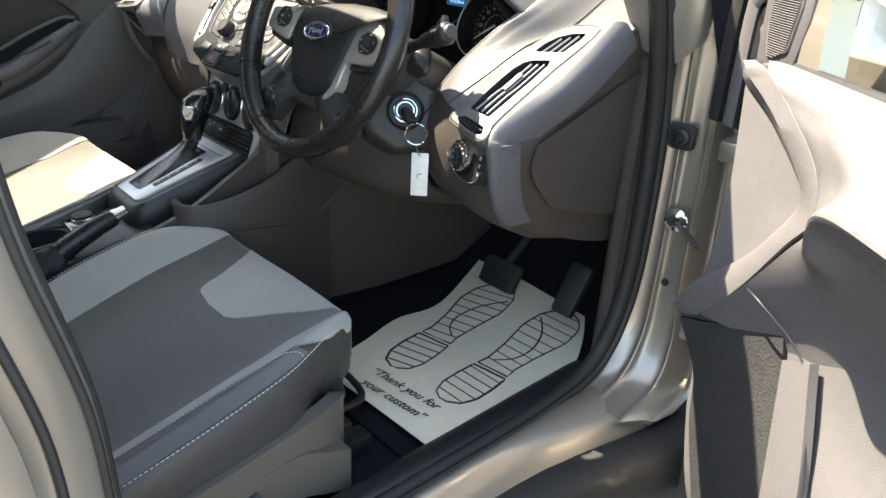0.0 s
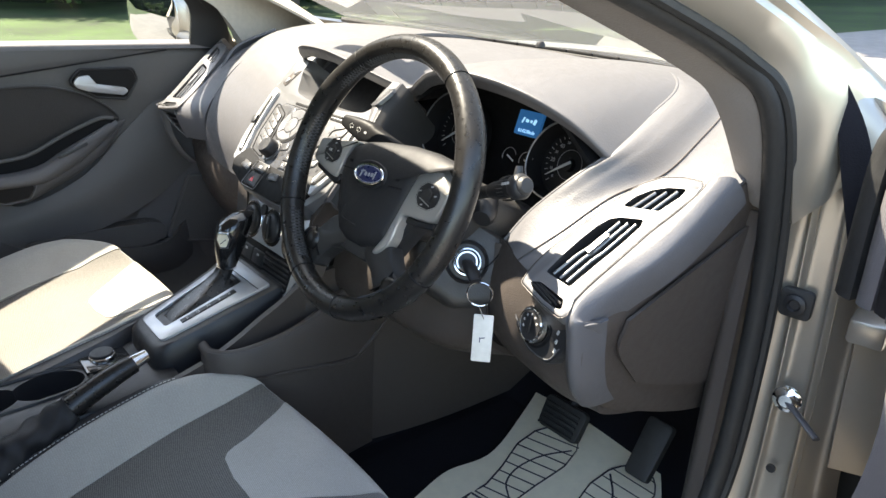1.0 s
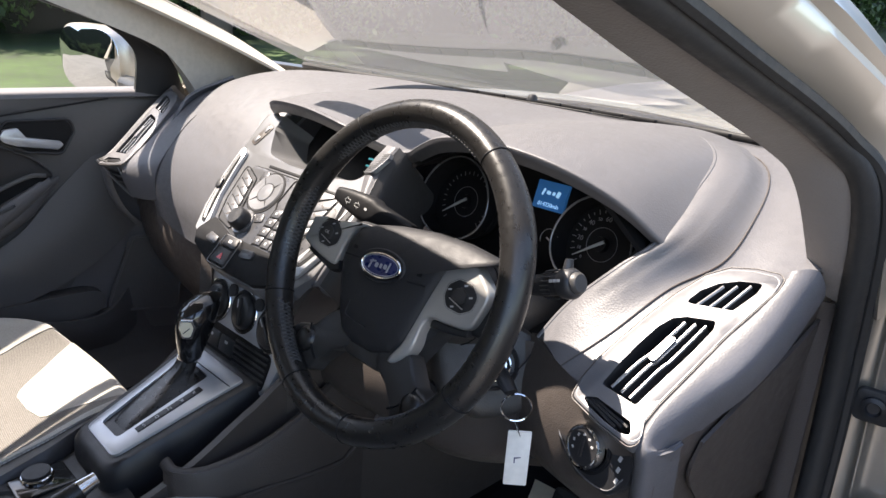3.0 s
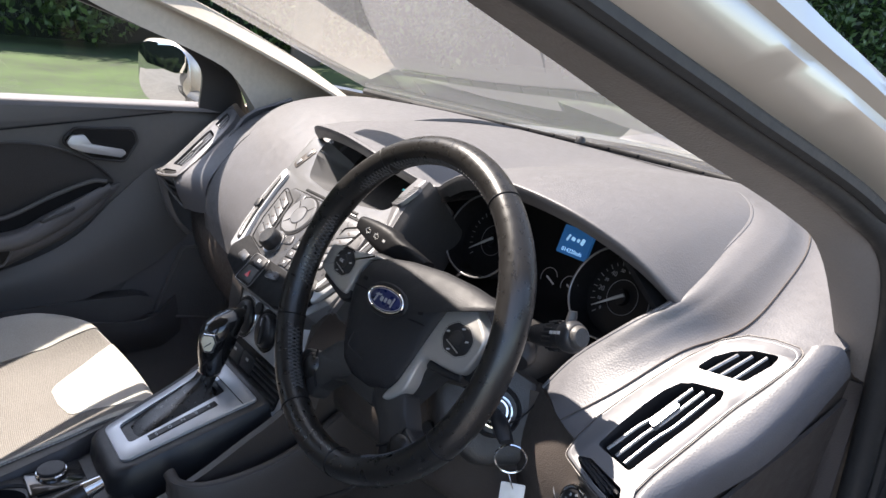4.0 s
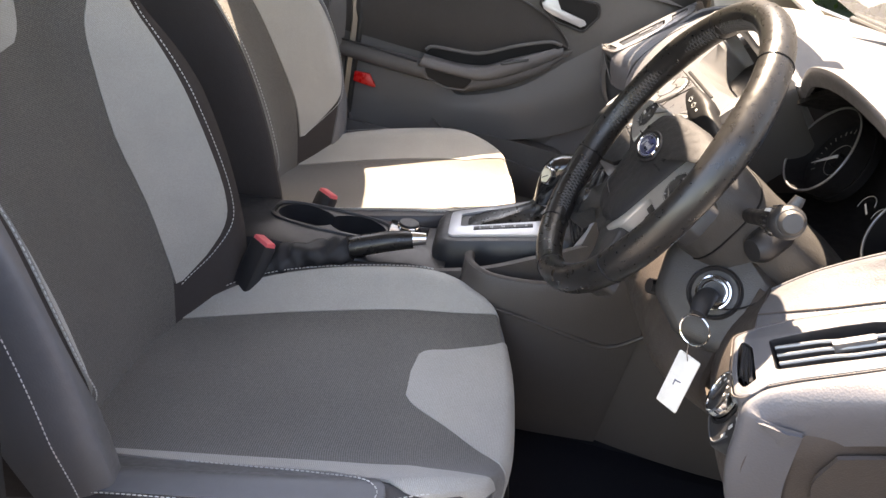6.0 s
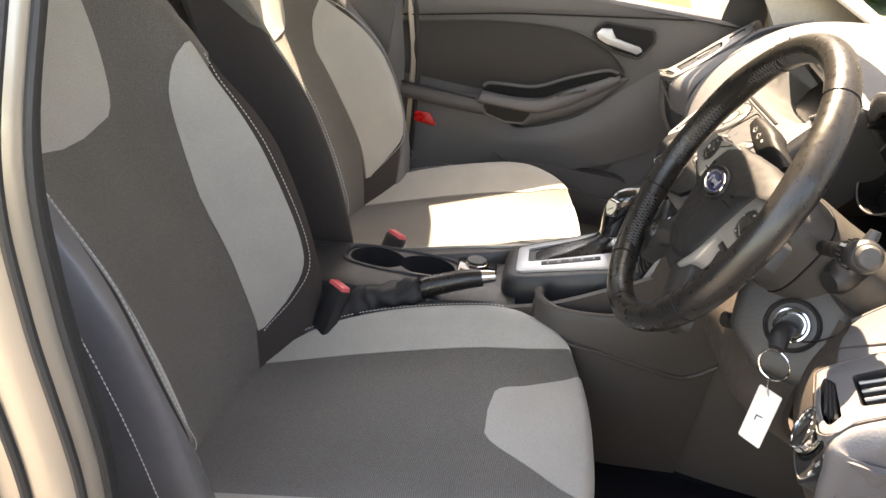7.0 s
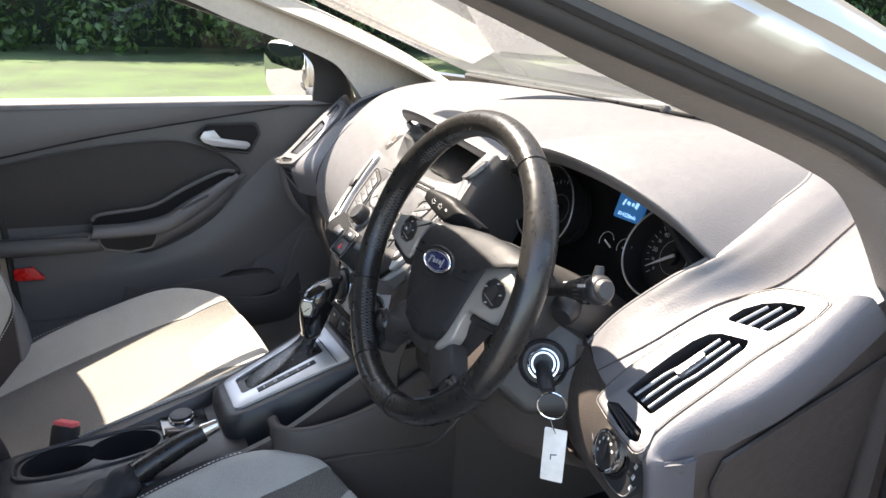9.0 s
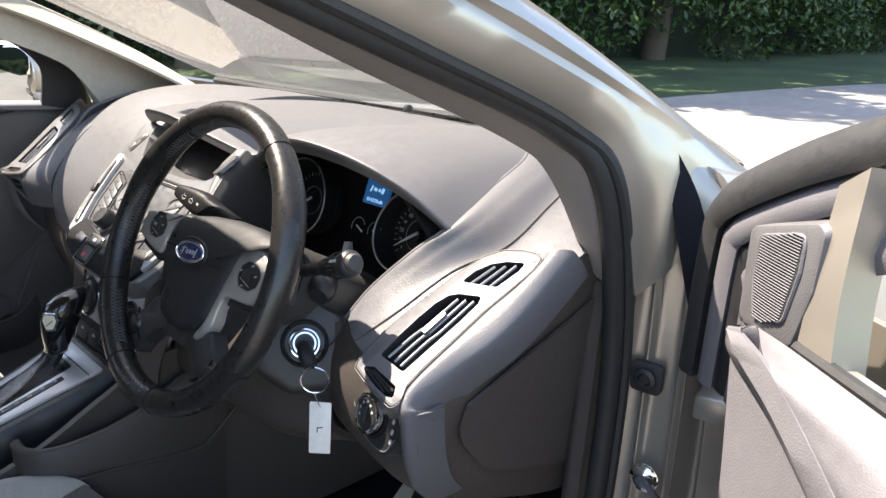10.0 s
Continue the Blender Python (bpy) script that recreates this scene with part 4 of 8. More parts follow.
def outer_vent(s):
    """An outer vent pair in its pale surround, on the sloping panel; s: 1 driver, -1 passenger."""
    def side(bm):
        if s < 0:
            bmesh.ops.transform(bm, matrix=Matrix.Translation((-0.032, 0.017, 0.020)) @ Matrix.Diagonal((-1, 1, 1, 1)), verts=bm.verts)
        return bm

    def line(poly, z, k=1.0):
        c = sum((Vector(q) for q in poly), Vector((0, 0))) / len(poly)
        return [VENT @ Vector((*(c + (Vector(q) - c) * k), z)) for q in poly]

    smooth_outer = [(q.x, q.y) for q in rounded(V_OUTER, 0.008, 3)]
    holes = [[(q.x, q.y) for q in rounded(h, 0.004, 3)] for h in (V_MAIN, V_SMALL, V_LOW)]
    plate = cut(slab(smooth_outer, 0.016, VENT, 0.0025), [slab(h, 0.05, VENT @ pose(0, 0, 0.01)) for h in holes])
    part("vent_surround", side(plate), M_BEZEL, dash, "pale satin vent surround")
    skin = sheet(SWEEP if s > 0 else [row[2:] for row in SWEEP[:5]], 80, 60, -0.006)
    part("side_panel", side(cut(skin, [slab(h, 0.08, VENT @ pose(0, 0, 0.03)) for h in holes])), M_DASH, dash, "grey outer dash panel sweeping round the instrument hood" if s > 0 else "grey outer dash panel")
    part("surround_groove", side(tube(line(smooth_outer, -0.0012, 1.012), 0.0007, 6, closed=True)), M_DASHLOW, dash, "dark joint round the surround")
    part("surround_bead", side(tube(line(smooth_outer, -0.0006, 0.965), 0.0008, 6, closed=True)), M_BEZEL, dash)
    for name, poly in zip(("main", "small", "low"), holes):
        raw = {"main": ((-0.056, -0.073), (-0.016, -0.085), (0.024, 0.022), (-0.014, 0.020)), "small": ((-0.013, 0.038), (0.034, 0.039), (0.052, 0.077), (0.006, 0.066)), "low": ((-0.069, -0.092), (-0.030, -0.113), (-0.009, -0.106), (-0.054, -0.088))}[name]
        a, b, c, d = (Vector(q) for q in raw)
        part("vent_liner", side(loft([line(poly, 0.0006 if z == 0 else z, k) for k, z in ((1.0, -0.001), (0.985, -0.004), (0.97, -0.034))], False)), M_BLACK, dash, "black vent liner")
        part("vent_back", side(slab([((q[0] - 0) * 1.0, q[1]) for q in poly], 0.002, VENT @ pose(0, 0, -0.033))), M_DIAL, dash, "black vent opening")
        for k in range(3):
            g = (k + 0.85) / 3.7
            way = []
            for h in np.linspace(0.04, 0.96, 13):
                lo, hi = (a.lerp(d, h), b.lerp(c, h)) if name != "low" else (a.lerp(b, h), d.lerp(c, h))
                q = lo.lerp(hi, g)
                bend = 0.0014 * math.tanh((h - 0.45) * 18) if name == "main" else 0.0
                way.append((q.x + bend, q.y))
            part("slat", side(tube([VENT @ Vector((x, y, -0.0032)) for x, y in way], 0.0017, 6, 26)), M_SILVER if name != "low" else M_BLACK, dash, "slim slat edge")
            rows = [[VENT @ Vector((x + dx, y, z)) for x, y in way] for dx, z in ((0.0, -0.0035), (0.0015, -0.010), (0.004, -0.018))]
            part("slat", side(solid_grid(rows, 0.0012)), M_BLACK, dash)
        if name == "main":
            part("vent_tab", side(loft([[VENT @ Vector((-0.014 + x * 0.36 + y * 0.93 * 0.0 + y * 0.36, -0.0205 + y * 0.93 - x * 0.36 * 0.4, z)) for x, y in rounded([(-0.009, -0.016), (0.009, -0.016), (0.009, 0.016), (-0.009, 0.016)], 0.004, 3)] for z in (-0.006, 0.0005, 0.0022)])), M_SILVER, dash, "silver vent tab")
    # the grained edge that rolls over from the surround to the end of the dash
    edge = [((0.070, 0.098), (0.094, 0.110)), ((0.067, 0.082), (0.087, 0.078)), ((0.054, 0.044), (0.075, 0.028)), ((0.037, 0.008), (0.058, -0.018)), ((0.020, -0.037), (0.036, -0.056)), ((0.005, -0.077), (0.019, -0.090)), ((-0.001, -0.102), (0.013, -0.112))]
    rows = []
    for (xi, yi), (xr, yr) in edge:
        rows.append([VENT @ Vector(q) for q in ((xi - 0.004, yi, -0.006), (xi + 0.002, yi, -0.0015), (xi + 0.5 * (xr - xi), yi + 0.5 * (yr - yi), -0.0030), (xr - 0.003, yr, -0.0100), (xr + 0.001, yr, -0.020), (xr + 0.002, yr + 0.002, -0.036), (xr, yr + 0.004, -0.056))])
    for x, y, z in ((0.6275, 0.073, 0.762), (0.6270, 0.078, 0.735), (0.6245, 0.086, 0.700), (0.6195, 0.104, 0.660), (0.6140, 0.132, 0.628)):
        rows.append([Vector(q) for q in ((x - 0.020, y + 0.010, z + 0.002), (x - 0.014, y + 0.002, z + 0.001), (x - 0.007, y - 0.001, z), (x - 0.001, y + 0.001, z), (x + 0.004, y + 0.010, z), (x + 0.007, y + 0.026, z), (x + 0.008, y + 0.045, z))])
    part("panel_roll", side(sheet(rows, 50, 26, 0.004)), M_DASH, dash, "grained dash edge rolling over")


outer_vent(1)
outer_vent(-1)
part("side_fill", sheet([
    [(-0.572, 0.122, 0.730), (-0.535, 0.130, 0.730), (-0.495, 0.142, 0.735)],
    [(-0.572, 0.106, 0.782), (-0.530, 0.120, 0.785), (-0.485, 0.135, 0.788)],
    [(-0.565, 0.150, 0.826), (-0.520, 0.155, 0.834), (-0.468, 0.160, 0.842)],
    [(-0.575, 0.207, 0.870), (-0.520, 0.202, 0.884), (-0.456, 0.202, 0.895)],
    [(-0.590, 0.255, 0.902), (-0.520, 0.255, 0.916), (-0.440, 0.255, 0.926)],
    [(-0.600, 0.305, 0.927), (-0.520, 0.305, 0.937), (-0.440, 0.305, 0.945)]], 30, 16, 0.006), M_DASH, dash, "grey hollow between vent and pad")
# the far vent's lower grille, folded down under its tip
LOW_A, LOW_B, LOW_C = Vector((-0.649, 0.082, 0.792)), Vector((-0.588, 0.100, 0.786)), Vector((-0.572, 0.122, 0.726))
low_n = (LOW_B - LOW_A).cross(LOW_C - LOW_A).normalized()
low_n = low_n if low_n.y < 0 else -low_n
part("low_grille", loft([[q - low_n * d for q in (LOW_A, LOW_B, LOW_C, LOW_C.lerp(LOW_A, 0.35))] for d in (0.003, 0.03)]), M_DIAL, dash, "black lower vent grille")
part("grille_rim", tube([LOW_A, LOW_C.lerp(LOW_A, 0.40) + Vector((-0.004, 0, -0.004)), LOW_C, LOW_C.lerp(LOW_B, 0.5), LOW_B], 0.0026, 8, 30), M_BEZEL, dash, "pale rim of the lower grille")
for k in range(4):
    f = 0.18 + 0.2 * k
    part("slat", tube([LOW_A.lerp(LOW_C, f), LOW_B.lerp(LOW_C, f * 0.9)], 0.0015, 6, 4), M_COLUMN, dash)
# headlamp switch
switch = axes((0.554, 0.096, 0.723), (0.93, -0.25, -0.25), (0.1, 0.2, 0.95))
part("switch_panel", slab(rounded([(-0.060, 0.034), (-0.048, -0.010), (-0.030, -0.026), (0.004, -0.034), (0.044, -0.022), (0.056, 0.006), (0.048, 0.030), (-0.004, 0.044)], 0.010), 0.03, switch, 0.003), M_BLACK, dash, "black light switch panel")
part("panel_joint", tube([tuple(switch @ Vector((x, y, 0.0004))) for x, y in ((-0.054, 0.030), (-0.043, -0.008), (-0.028, -0.020), (0.004, -0.0285), (0.040, -0.018), (0.049, 0.006))], 0.0008, 5, 30), M_SILVER, dash)
part("switch_collar", lathe([(0.0275, -0.002), (0.0275, 0.001), (0.0245, 0.002), (0.0240, -0.001)], switch @ pose(0.001, 0.002, 0), 36), M_DIAL, dash)
part("switch_knob", lathe([(0.0225, -0.002), (0.0225, 0.008), (0.0218, 0.0112), (0.0200, 0.0124), (0.0188, 0.0118), (0.0184, 0.0104)], switch @ pose(0.001, 0.002, 0), 36), M_CHROME, dash, "chrome-rimmed rotary light switch")
part("switch_face", lathe([(0.0186, 0.008), (0.0184, 0.0108), (0.0, 0.0112)], switch @ pose(0.001, 0.002, 0), 30), M_BLACK, dash)
for k in range(6):
    a = radians(40 + 36 * k)
    part("switch_mark", box((0.0030, 0.0022, 0.0005), switch @ pose(0.001 + 0.0125 * math.cos(a), 0.002 + 0.0125 * math.sin(a), 0.0114, 0, 0, 30 * k), 0), M_WHITEMARK, dash)
part("switch_bar", box((0.0035, 0.020, 0.0035), switch @ pose(0.001, 0.002, 0.0120, 0, 0, 18), 0.001), M_BLACK, dash)
for k in range(3):
    part("switch_mark", box((0.0036, 0.0055, 0.0006), switch @ pose(0.036 + 0.004 * k, 0.019 - 0.010 * k, 0.0004), 0), M_WHITEMARK, dash)

# ---- instrument cluster
part("cluster_bowl", sheet([[(x, 0.19 + 0.02 * abs((x - 0.34) / 0.2), z_top - 0.012), (x, 0.275, z_top - 0.012), (x, 0.310, 0.89), (x, 0.285, 0.81), (x, 0.16, 0.775)] for x, z_top in ((0.155, 0.935), (0.25, 0.975), (0.34, 0.985), (0.44, 0.972), (0.525, 0.905))], 24, 20, 0.006), M_DIAL, dash, "black instrument recess")
GAUGE_TILT = ((1, 0, 0), (0, 0.30, 0.95))
for gx, gy, gz, rx, rz in ((0.212, 0.248, 0.880, 0.062, 0.056), (0.430, 0.258, 0.874, 0.0545, 0.0535)):
    gm = axes((gx, gy, gz), *GAUGE_TILT)
    oval = [(rx * math.cos(a) * (1 - 0.10 * math.sin(a)), rz * math.sin(a) * (1.04 if math.sin(a) > 0 else 1.0)) for a in np.linspace(0, 2 * math.pi, 44, endpoint=False)]
    part("gauge_rim", tube([tuple(gm @ Vector((x, y, 0.012))) for x, y in oval], 0.0014, 8, closed=True), M_SILVER, dash, "silver gauge rim")
    part("gauge_well", loft([[tuple(gm @ Vector((x * k, y * k, z))) for x, y in oval] for k, z in ((1.0, 0.012), (0.97, 0.004), (0.90, -0.012), (0.88, -0.030))], False), M_DIAL, dash, "deep black dial well")
    part("gauge_face", slab([(x * 0.93, y * 0.93) for x, y in oval], 0.004, gm @ pose(0, 0, -0.016)), M_DIAL, dash, "black dial")
    for k in range(25):
        a = radians(222 - k * 264 / 24)
        part("dial_mark", box((0.0060 if k % 2 == 0 else 0.0032, 0.0010, 0.0005), gm @ pose(0.0405 * math.cos(a), 0.0405 * math.sin(a), -0.0152, 0, 0, math.degrees(a)), 0), M_DIMMARK, dash)
    part("dial_ring", tube([tuple(gm @ Vector((0.021 * math.cos(a), 0.021 * math.sin(a), -0.0152))) for a in np.linspace(0, 2 * math.pi, 40, endpoint=False)], 0.0004, 5, closed=True), M_DIMMARK, dash)
    if gx > 0.4:
        for k, number in ((0, "0"), (2, "10"), (4, "20"), (6, "30"), (8, "40"), (10, "50"), (12, "60")):
            a = radians(222 - k * 264 / 24)
            text("dial_number", number, 0.0085 if number in ("20", "40", "60") else 0.0058, gm @ pose(0.0315 * math.cos(a), 0.0315 * math.sin(a), -0.0150), M_DIMMARK, dash)
    part("needle", tube([tuple(gm @ Vector((0.006, 0.004, -0.008))), tuple(gm @ Vector((-0.008, -0.0055, -0.008))), tuple(gm @ Vector((-0.032, -0.022, -0.009)))], [0.0022, 0.0020, 0.0006], 6, 8), M_WHITEMARK, dash, "white needle")
    part("needle_hub", lathe([(0.010, 0), (0.009, 0.006), (0, 0.007)], gm @ pose(0, 0, -0.015), 16), M_DIAL, dash)
cm = axes((0.349, 0.270, 0.912), *GAUGE_TILT)
part("trip_screen", slab(rounded([(-0.024, -0.0175), (0.024, -0.0175), (0.024, 0.0185), (-0.024, 0.0185)], 0.002), 0.004, cm), M_SCREEN, dash, "lit blue trip display")
for x, w, h, lean in ((-0.012, 0.003, 0.009, -20), (-0.004, 0.006, 0.0045, -12), (0.004, 0.004, 0.0045, -12), (0.011, 0.005, 0.008, -14)):
    part("screen_logo", slab(rounded([(-w / 2, -h / 2), (w / 2, -h / 2), (w / 2, h / 2), (-w / 2, h / 2)], 0.001, 2), 0.0005, cm @ pose(x, 0.004, 0.0008, 0, 0, lean)), M_SCREENTEXT, dash)
text("screen_text", "014220mls", 0.0075, cm @ pose(0, -0.0115, 0.0008), M_SCREENTEXT, dash)
for k in (-1, 1):
    part("small_gauge", tube([tuple(cm @ Vector((0.017 * k + 0.013 * math.cos(a), -0.052 + 0.013 * math.sin(a), 0.002))) for a in np.linspace(0.4, 3.6, 16)], 0.0005, 5, 16), M_DIMMARK, dash)
    part("small_needle", box((0.016, 0.0020, 0.0006), cm @ pose(0.017 * k + 0.003, -0.054, 0.002, 0, 0, -24), 0), M_WHITEMARK, dash)

# ---- centre stack
POD = axes((0, 0.195, 0.945), (1, 0, 0), (0, 0.678, 0.735))  # local y runs up the sloping face
pod_outline = rounded([(-0.190, 0.004), (-0.186, -0.075), (-0.150, -0.215), (-0.128, -0.245), (-0.06, -0.266), (0.06, -0.266), (0.128, -0.245), (0.150, -0.215), (0.163, -0.105), (0.148, -0.055), (0.138, 0.004)], 0.012, 4)
hole = rounded([(-0.140, 0.05), (-0.140, -0.022), (-0.108, -0.068), (-0.05, -0.076), (0.05, -0.076), (0.108, -0.068), (0.140, -0.022), (0.140, 0.05)], [0.001, 0.02, 0.03, 0.03, 0.03, 0.03, 0.02, 0.001], 5)


def funnel():
    """The cutter for the display's recess: it narrows towards the screen."""
    return loft([[tuple(POD @ Vector((x * k, y * j + o, z))) for x, y in hole] for k, j, o, z in ((1.02, 1.02, 0.0, 0.03), (1.0, 1.0, 0.0, 0.0), (0.93, 0.90, 0.002, -0.018), (0.82, 0.76, 0.004, -0.040), (0.76, 0.66, 0.006, -0.062))])


part("radio_housing", cut(slab(pod_outline, 0.075, POD, 0.006), [funnel()]), M_SILVER, dash, "silver radio fascia with a deep display recess")
part("display", slab([(x * 0.80, y * 0.74 + 0.006) for x, y in hole], 0.004, POD @ pose(0, 0, -0.050)), M_DIAL, dash, "dark display deep under the hood")
part("display_hood", sheet([[(x, 0.205 + d, z + 0.002), (x, 0.245 + d, z + 0.012), (x, 0.30 + d, z)] for x, d, z in ((-0.17, 0.005, 0.952), (-0.09, -0.010, 0.962), (0.0, -0.012, 0.962), (0.07, 0.0, 0.950), (0.125, 0.010, 0.932))], 16, 10, 0.004), M_BLACK, dash, "black underside of the display hood")
for k in range(2):
    part("display_bar", box((0.026 - 0.008 * k, 0.003, 0.0005), POD @ pose(0.052, -0.005 - 0.012 * k, -0.0498), 0), glowing("display_digits", (0.05, 0.25, 0.30), 0.3), dash)
# the control plate: a dark joint all round, then the silver plate with its buttons
plate = rounded([(-0.118, -0.096), (0.118, -0.096), (0.124, -0.13), (0.108, -0.205), (0.075, -0.232), (-0.075, -0.232), (-0.108, -0.205), (-0.124, -0.13)], 0.014, 4)
part("plate_joint", slab([(x * 1.022, (y + 0.16) * 1.03 - 0.16) for x, y in plate], 0.004, POD @ pose(0, 0, 0.0012)), M_DIAL, dash)
part("control_plate", slab(plate, 0.006, POD @ pose(0, 0, 0.0045), 0.002), M_KEYPAD, dash, "silver radio control plate")
part("radio_base", slab(rounded([(-0.117, -0.196), (-0.138, -0.226), (-0.120, -0.246), (-0.06, -0.263), (0.06, -0.263), (0.112, -0.246), (0.124, -0.226), (0.106, -0.196), (0.05, -0.212), (-0.05, -0.212)], 0.010, 4), 0.01, POD @ pose(0, 0, 0.0064), 0.002), M_DIAL, dash, "black lower fascia")
for s in (-1, 1):
    # tall slim vents down both edges, in their bright bowed border
    cx = 0.0 if s < 0 else -0.016
    border = [(s * x + cx, y) for x, y in ((0.176, -0.068), (0.173, -0.125), (0.160, -0.188), (0.143, -0.226), (0.122, -0.232), (0.118, -0.214), (0.142, -0.160), (0.153, -0.105), (0.156, -0.080))]
    part("stack_border", slab(rounded(border, 0.006, 4), 0.010, POD @ pose(0, 0, 0.0062), 0.003), M_TRAY, dash, "bright satin border")
    inner = [(s * x + cx, y) for x, y in ((0.1700, -0.086), (0.1655, -0.134), (0.1530, -0.184), (0.1400, -0.210), (0.1290, -0.214), (0.1440, -0.165), (0.1560, -0.115), (0.1600, -0.092))]
    part("stack_vent", slab(rounded(inner, 0.004, 3), 0.006, POD @ pose(0, 0, 0.0072)), M_DIAL, dash, "slim black centre vent")
    for f in (0.28, 0.52, 0.76):
        way = [(0.169 - f * 0.009, -0.090), (0.1645 - f * 0.010, -0.134), (0.1520 - f * 0.010, -0.180), (0.1390 - f * 0.008, -0.206)]
        part("slat", tube([tuple(POD @ Vector((s * x + cx, y, 0.0076))) for x, y in way], 0.0008, 6, 24), M_SILVER, dash)
    part("vent_tab", box((0.012, 0.016, 0.006), POD @ pose(s * 0.1585 + cx, -0.146, 0.0085, 0, 0, -s * 18), 0.002), M_BLACK, dash)
    im = POD @ axes((s * 0.158, -0.040, 0.0), (1, s * 0.38, 0), (-s * 0.38, 1, 0))
    if s < 0:
        part("icon_strip", slab(rounded([(-0.009, -0.022), (0.009, -0.022), (0.009, 0.022), (-0.009, 0.022)], 0.006, 4), 0.005, im @ pose(0, 0, 0.0015), 0.001), M_DASHLOW, dash, "grey warning lamp strip")
        for k in (-1, 1):
            part("icon_light", slab(rounded([(-0.005, -0.006), (0.005, -0.006), (0.005, 0.006), (-0.005, 0.006)], 0.003, 3), 0.003, im @ pose(0, 0.011 * k, 0.0032), 0.0008), M_SILVER, dash)
    # a slanting column of long buttons parted by thin dark joints
    a, b, c, d = (Vector((s * x + cx, y)) for x, y in ((0.126, -0.106), (0.091, -0.122), (0.068, -0.200), (0.108, -0.184)))
    part("column_bed", slab([a.lerp(a, 0), b, c, d][::-s], 0.004, POD @ pose(0, 0, 0.0052)), M_DIAL, dash)
    for k in range(5):
        g0, g1 = (k + 0.07) / 5, (k + 0.93) / 5
        quad = [a.lerp(d, g0).lerp(b.lerp(c, g0), 0.05), a.lerp(d, g0).lerp(b.lerp(c, g0), 0.95), a.lerp(d, g1).lerp(b.lerp(c, g1), 0.95), a.lerp(d, g1).lerp(b.lerp(c, g1), 0.05)]
        part("radio_button", slab(rounded(quad[::-s], 0.0018, 3), 0.004, POD @ pose(0, 0, 0.0070), 0.0008), M_SILVER, dash, "silver radio button")
        m = sum(quad, Vector((0, 0))) / 4
        part("button_mark", box((0.007, 0.003, 0.0004), POD @ pose(m.x, m.y, 0.0071, 0, 0, -24 * s), 0), M_DASHLOW, dash)
for k in range(4):
    for j in range(3):
        bm_pose = POD @ pose(0.014 + 0.0205 * j, -0.156 - 0.0155 * k, 0.0, 0, 0, 4)
        part("button_joint", box((0.0198, 0.0148, 0.003), bm_pose @ pose(0, 0, 0.0042), 0), M_DIAL, dash)
        part("radio_button", box((0.0180, 0.0132, 0.006), bm_pose @ pose(0, 0, 0.0045), 0.0010), M_KEYPAD, dash, "dark silver keypad button")
        part("button_mark", box((0.004, 0.004, 0.0004), bm_pose @ pose(0, 0, 0.0077), 0), M_WHITEMARK, dash)
for line in ([(-0.131, -0.098), (-0.086, -0.116), (-0.060, -0.206), (-0.108, -0.196), (-0.122, -0.160)], [(0.115, -0.098), (0.070, -0.116), (0.076, -0.150), (0.080, -0.216), (0.004, -0.216), (0.002, -0.150), (-0.004, -0.140), (0.000, -0.098)]):
    part("key_joint", tube([tuple(POD @ Vector((q.x, q.y, 0.0052))) for q in rounded(line, 0.008, 4)], 0.0010, 5, closed=True), M_DIAL, dash)
part("dial_joint", lathe([(0.0362, 0), (0.0362, 0.0056), (0.0, 0.0056)], POD @ pose(-0.043, -0.132, 0.0), 36), M_DIAL, dash)
part("radio_dial", lathe([(0.033, 0.0), (0.033, 0.0062), (0.031, 0.0078), (0.0165, 0.0066), (0.0155, 0.0046), (0.0150, 0.0046), (0.0145, 0.0074), (0.0, 0.0084)], POD @ pose(-0.043, -0.132, 0.0), 36), M_SILVER, dash, "silver round control pad")
for k in range(4):
    a = radians(45 + 90 * k)
    part("dial_gap", box((0.016, 0.0012, 0.0006), POD @ pose(-0.043 + 0.024 * math.cos(a), -0.132 + 0.024 * math.sin(a), 0.0074, 0, 0, 45 + 90 * k), 0), M_DIAL, dash)
for k, (dx, dy) in enumerate(((-0.075, -0.178), (-0.018, -0.172), (-0.072, -0.108))):
    part("side_button", slab(rounded([(-0.010, -0.007), (0.010, -0.007), (0.008, 0.007), (-0.008, 0.007)], 0.003, 3), 0.003, POD @ pose(dx, dy, 0.0064, 0, 0, 15), 0.001), M_KEYPAD, dash)
part("volume_knob", lathe([(0.0165, 0), (0.0165, 0.012), (0.0155, 0.018), (0.013, 0.0205), (0.0, 0.0208)], POD @ pose(-0.046, -0.186, 0.004)), M_BLACK, dash, "black volume knob")
part("volume_collar", lathe([(0.021, 0), (0.020, 0.004), (0.016, 0.004)], POD @ pose(-0.046, -0.186, 0.003)), M_SILVER, dash)
part("disc_slot", box((0.150, 0.005, 0.004), POD @ pose(-0.010, -0.0885, 0.0), 0.001), M_DIAL, dash, "disc slot")
part("slot_lip", box((0.156, 0.0025, 0.004), POD @ pose(-0.010, -0.0930, 0.0005), 0.001), M_SILVER, dash)
part("hazard_button", slab(rounded([(-0.021, -0.012), (0.021, -0.012), (0.017, 0.012), (-0.017, 0.012)], 0.004, 3), 0.006, POD @ pose(-0.034, -0.246, 0.010), 0.001), M_BLACK, dash)
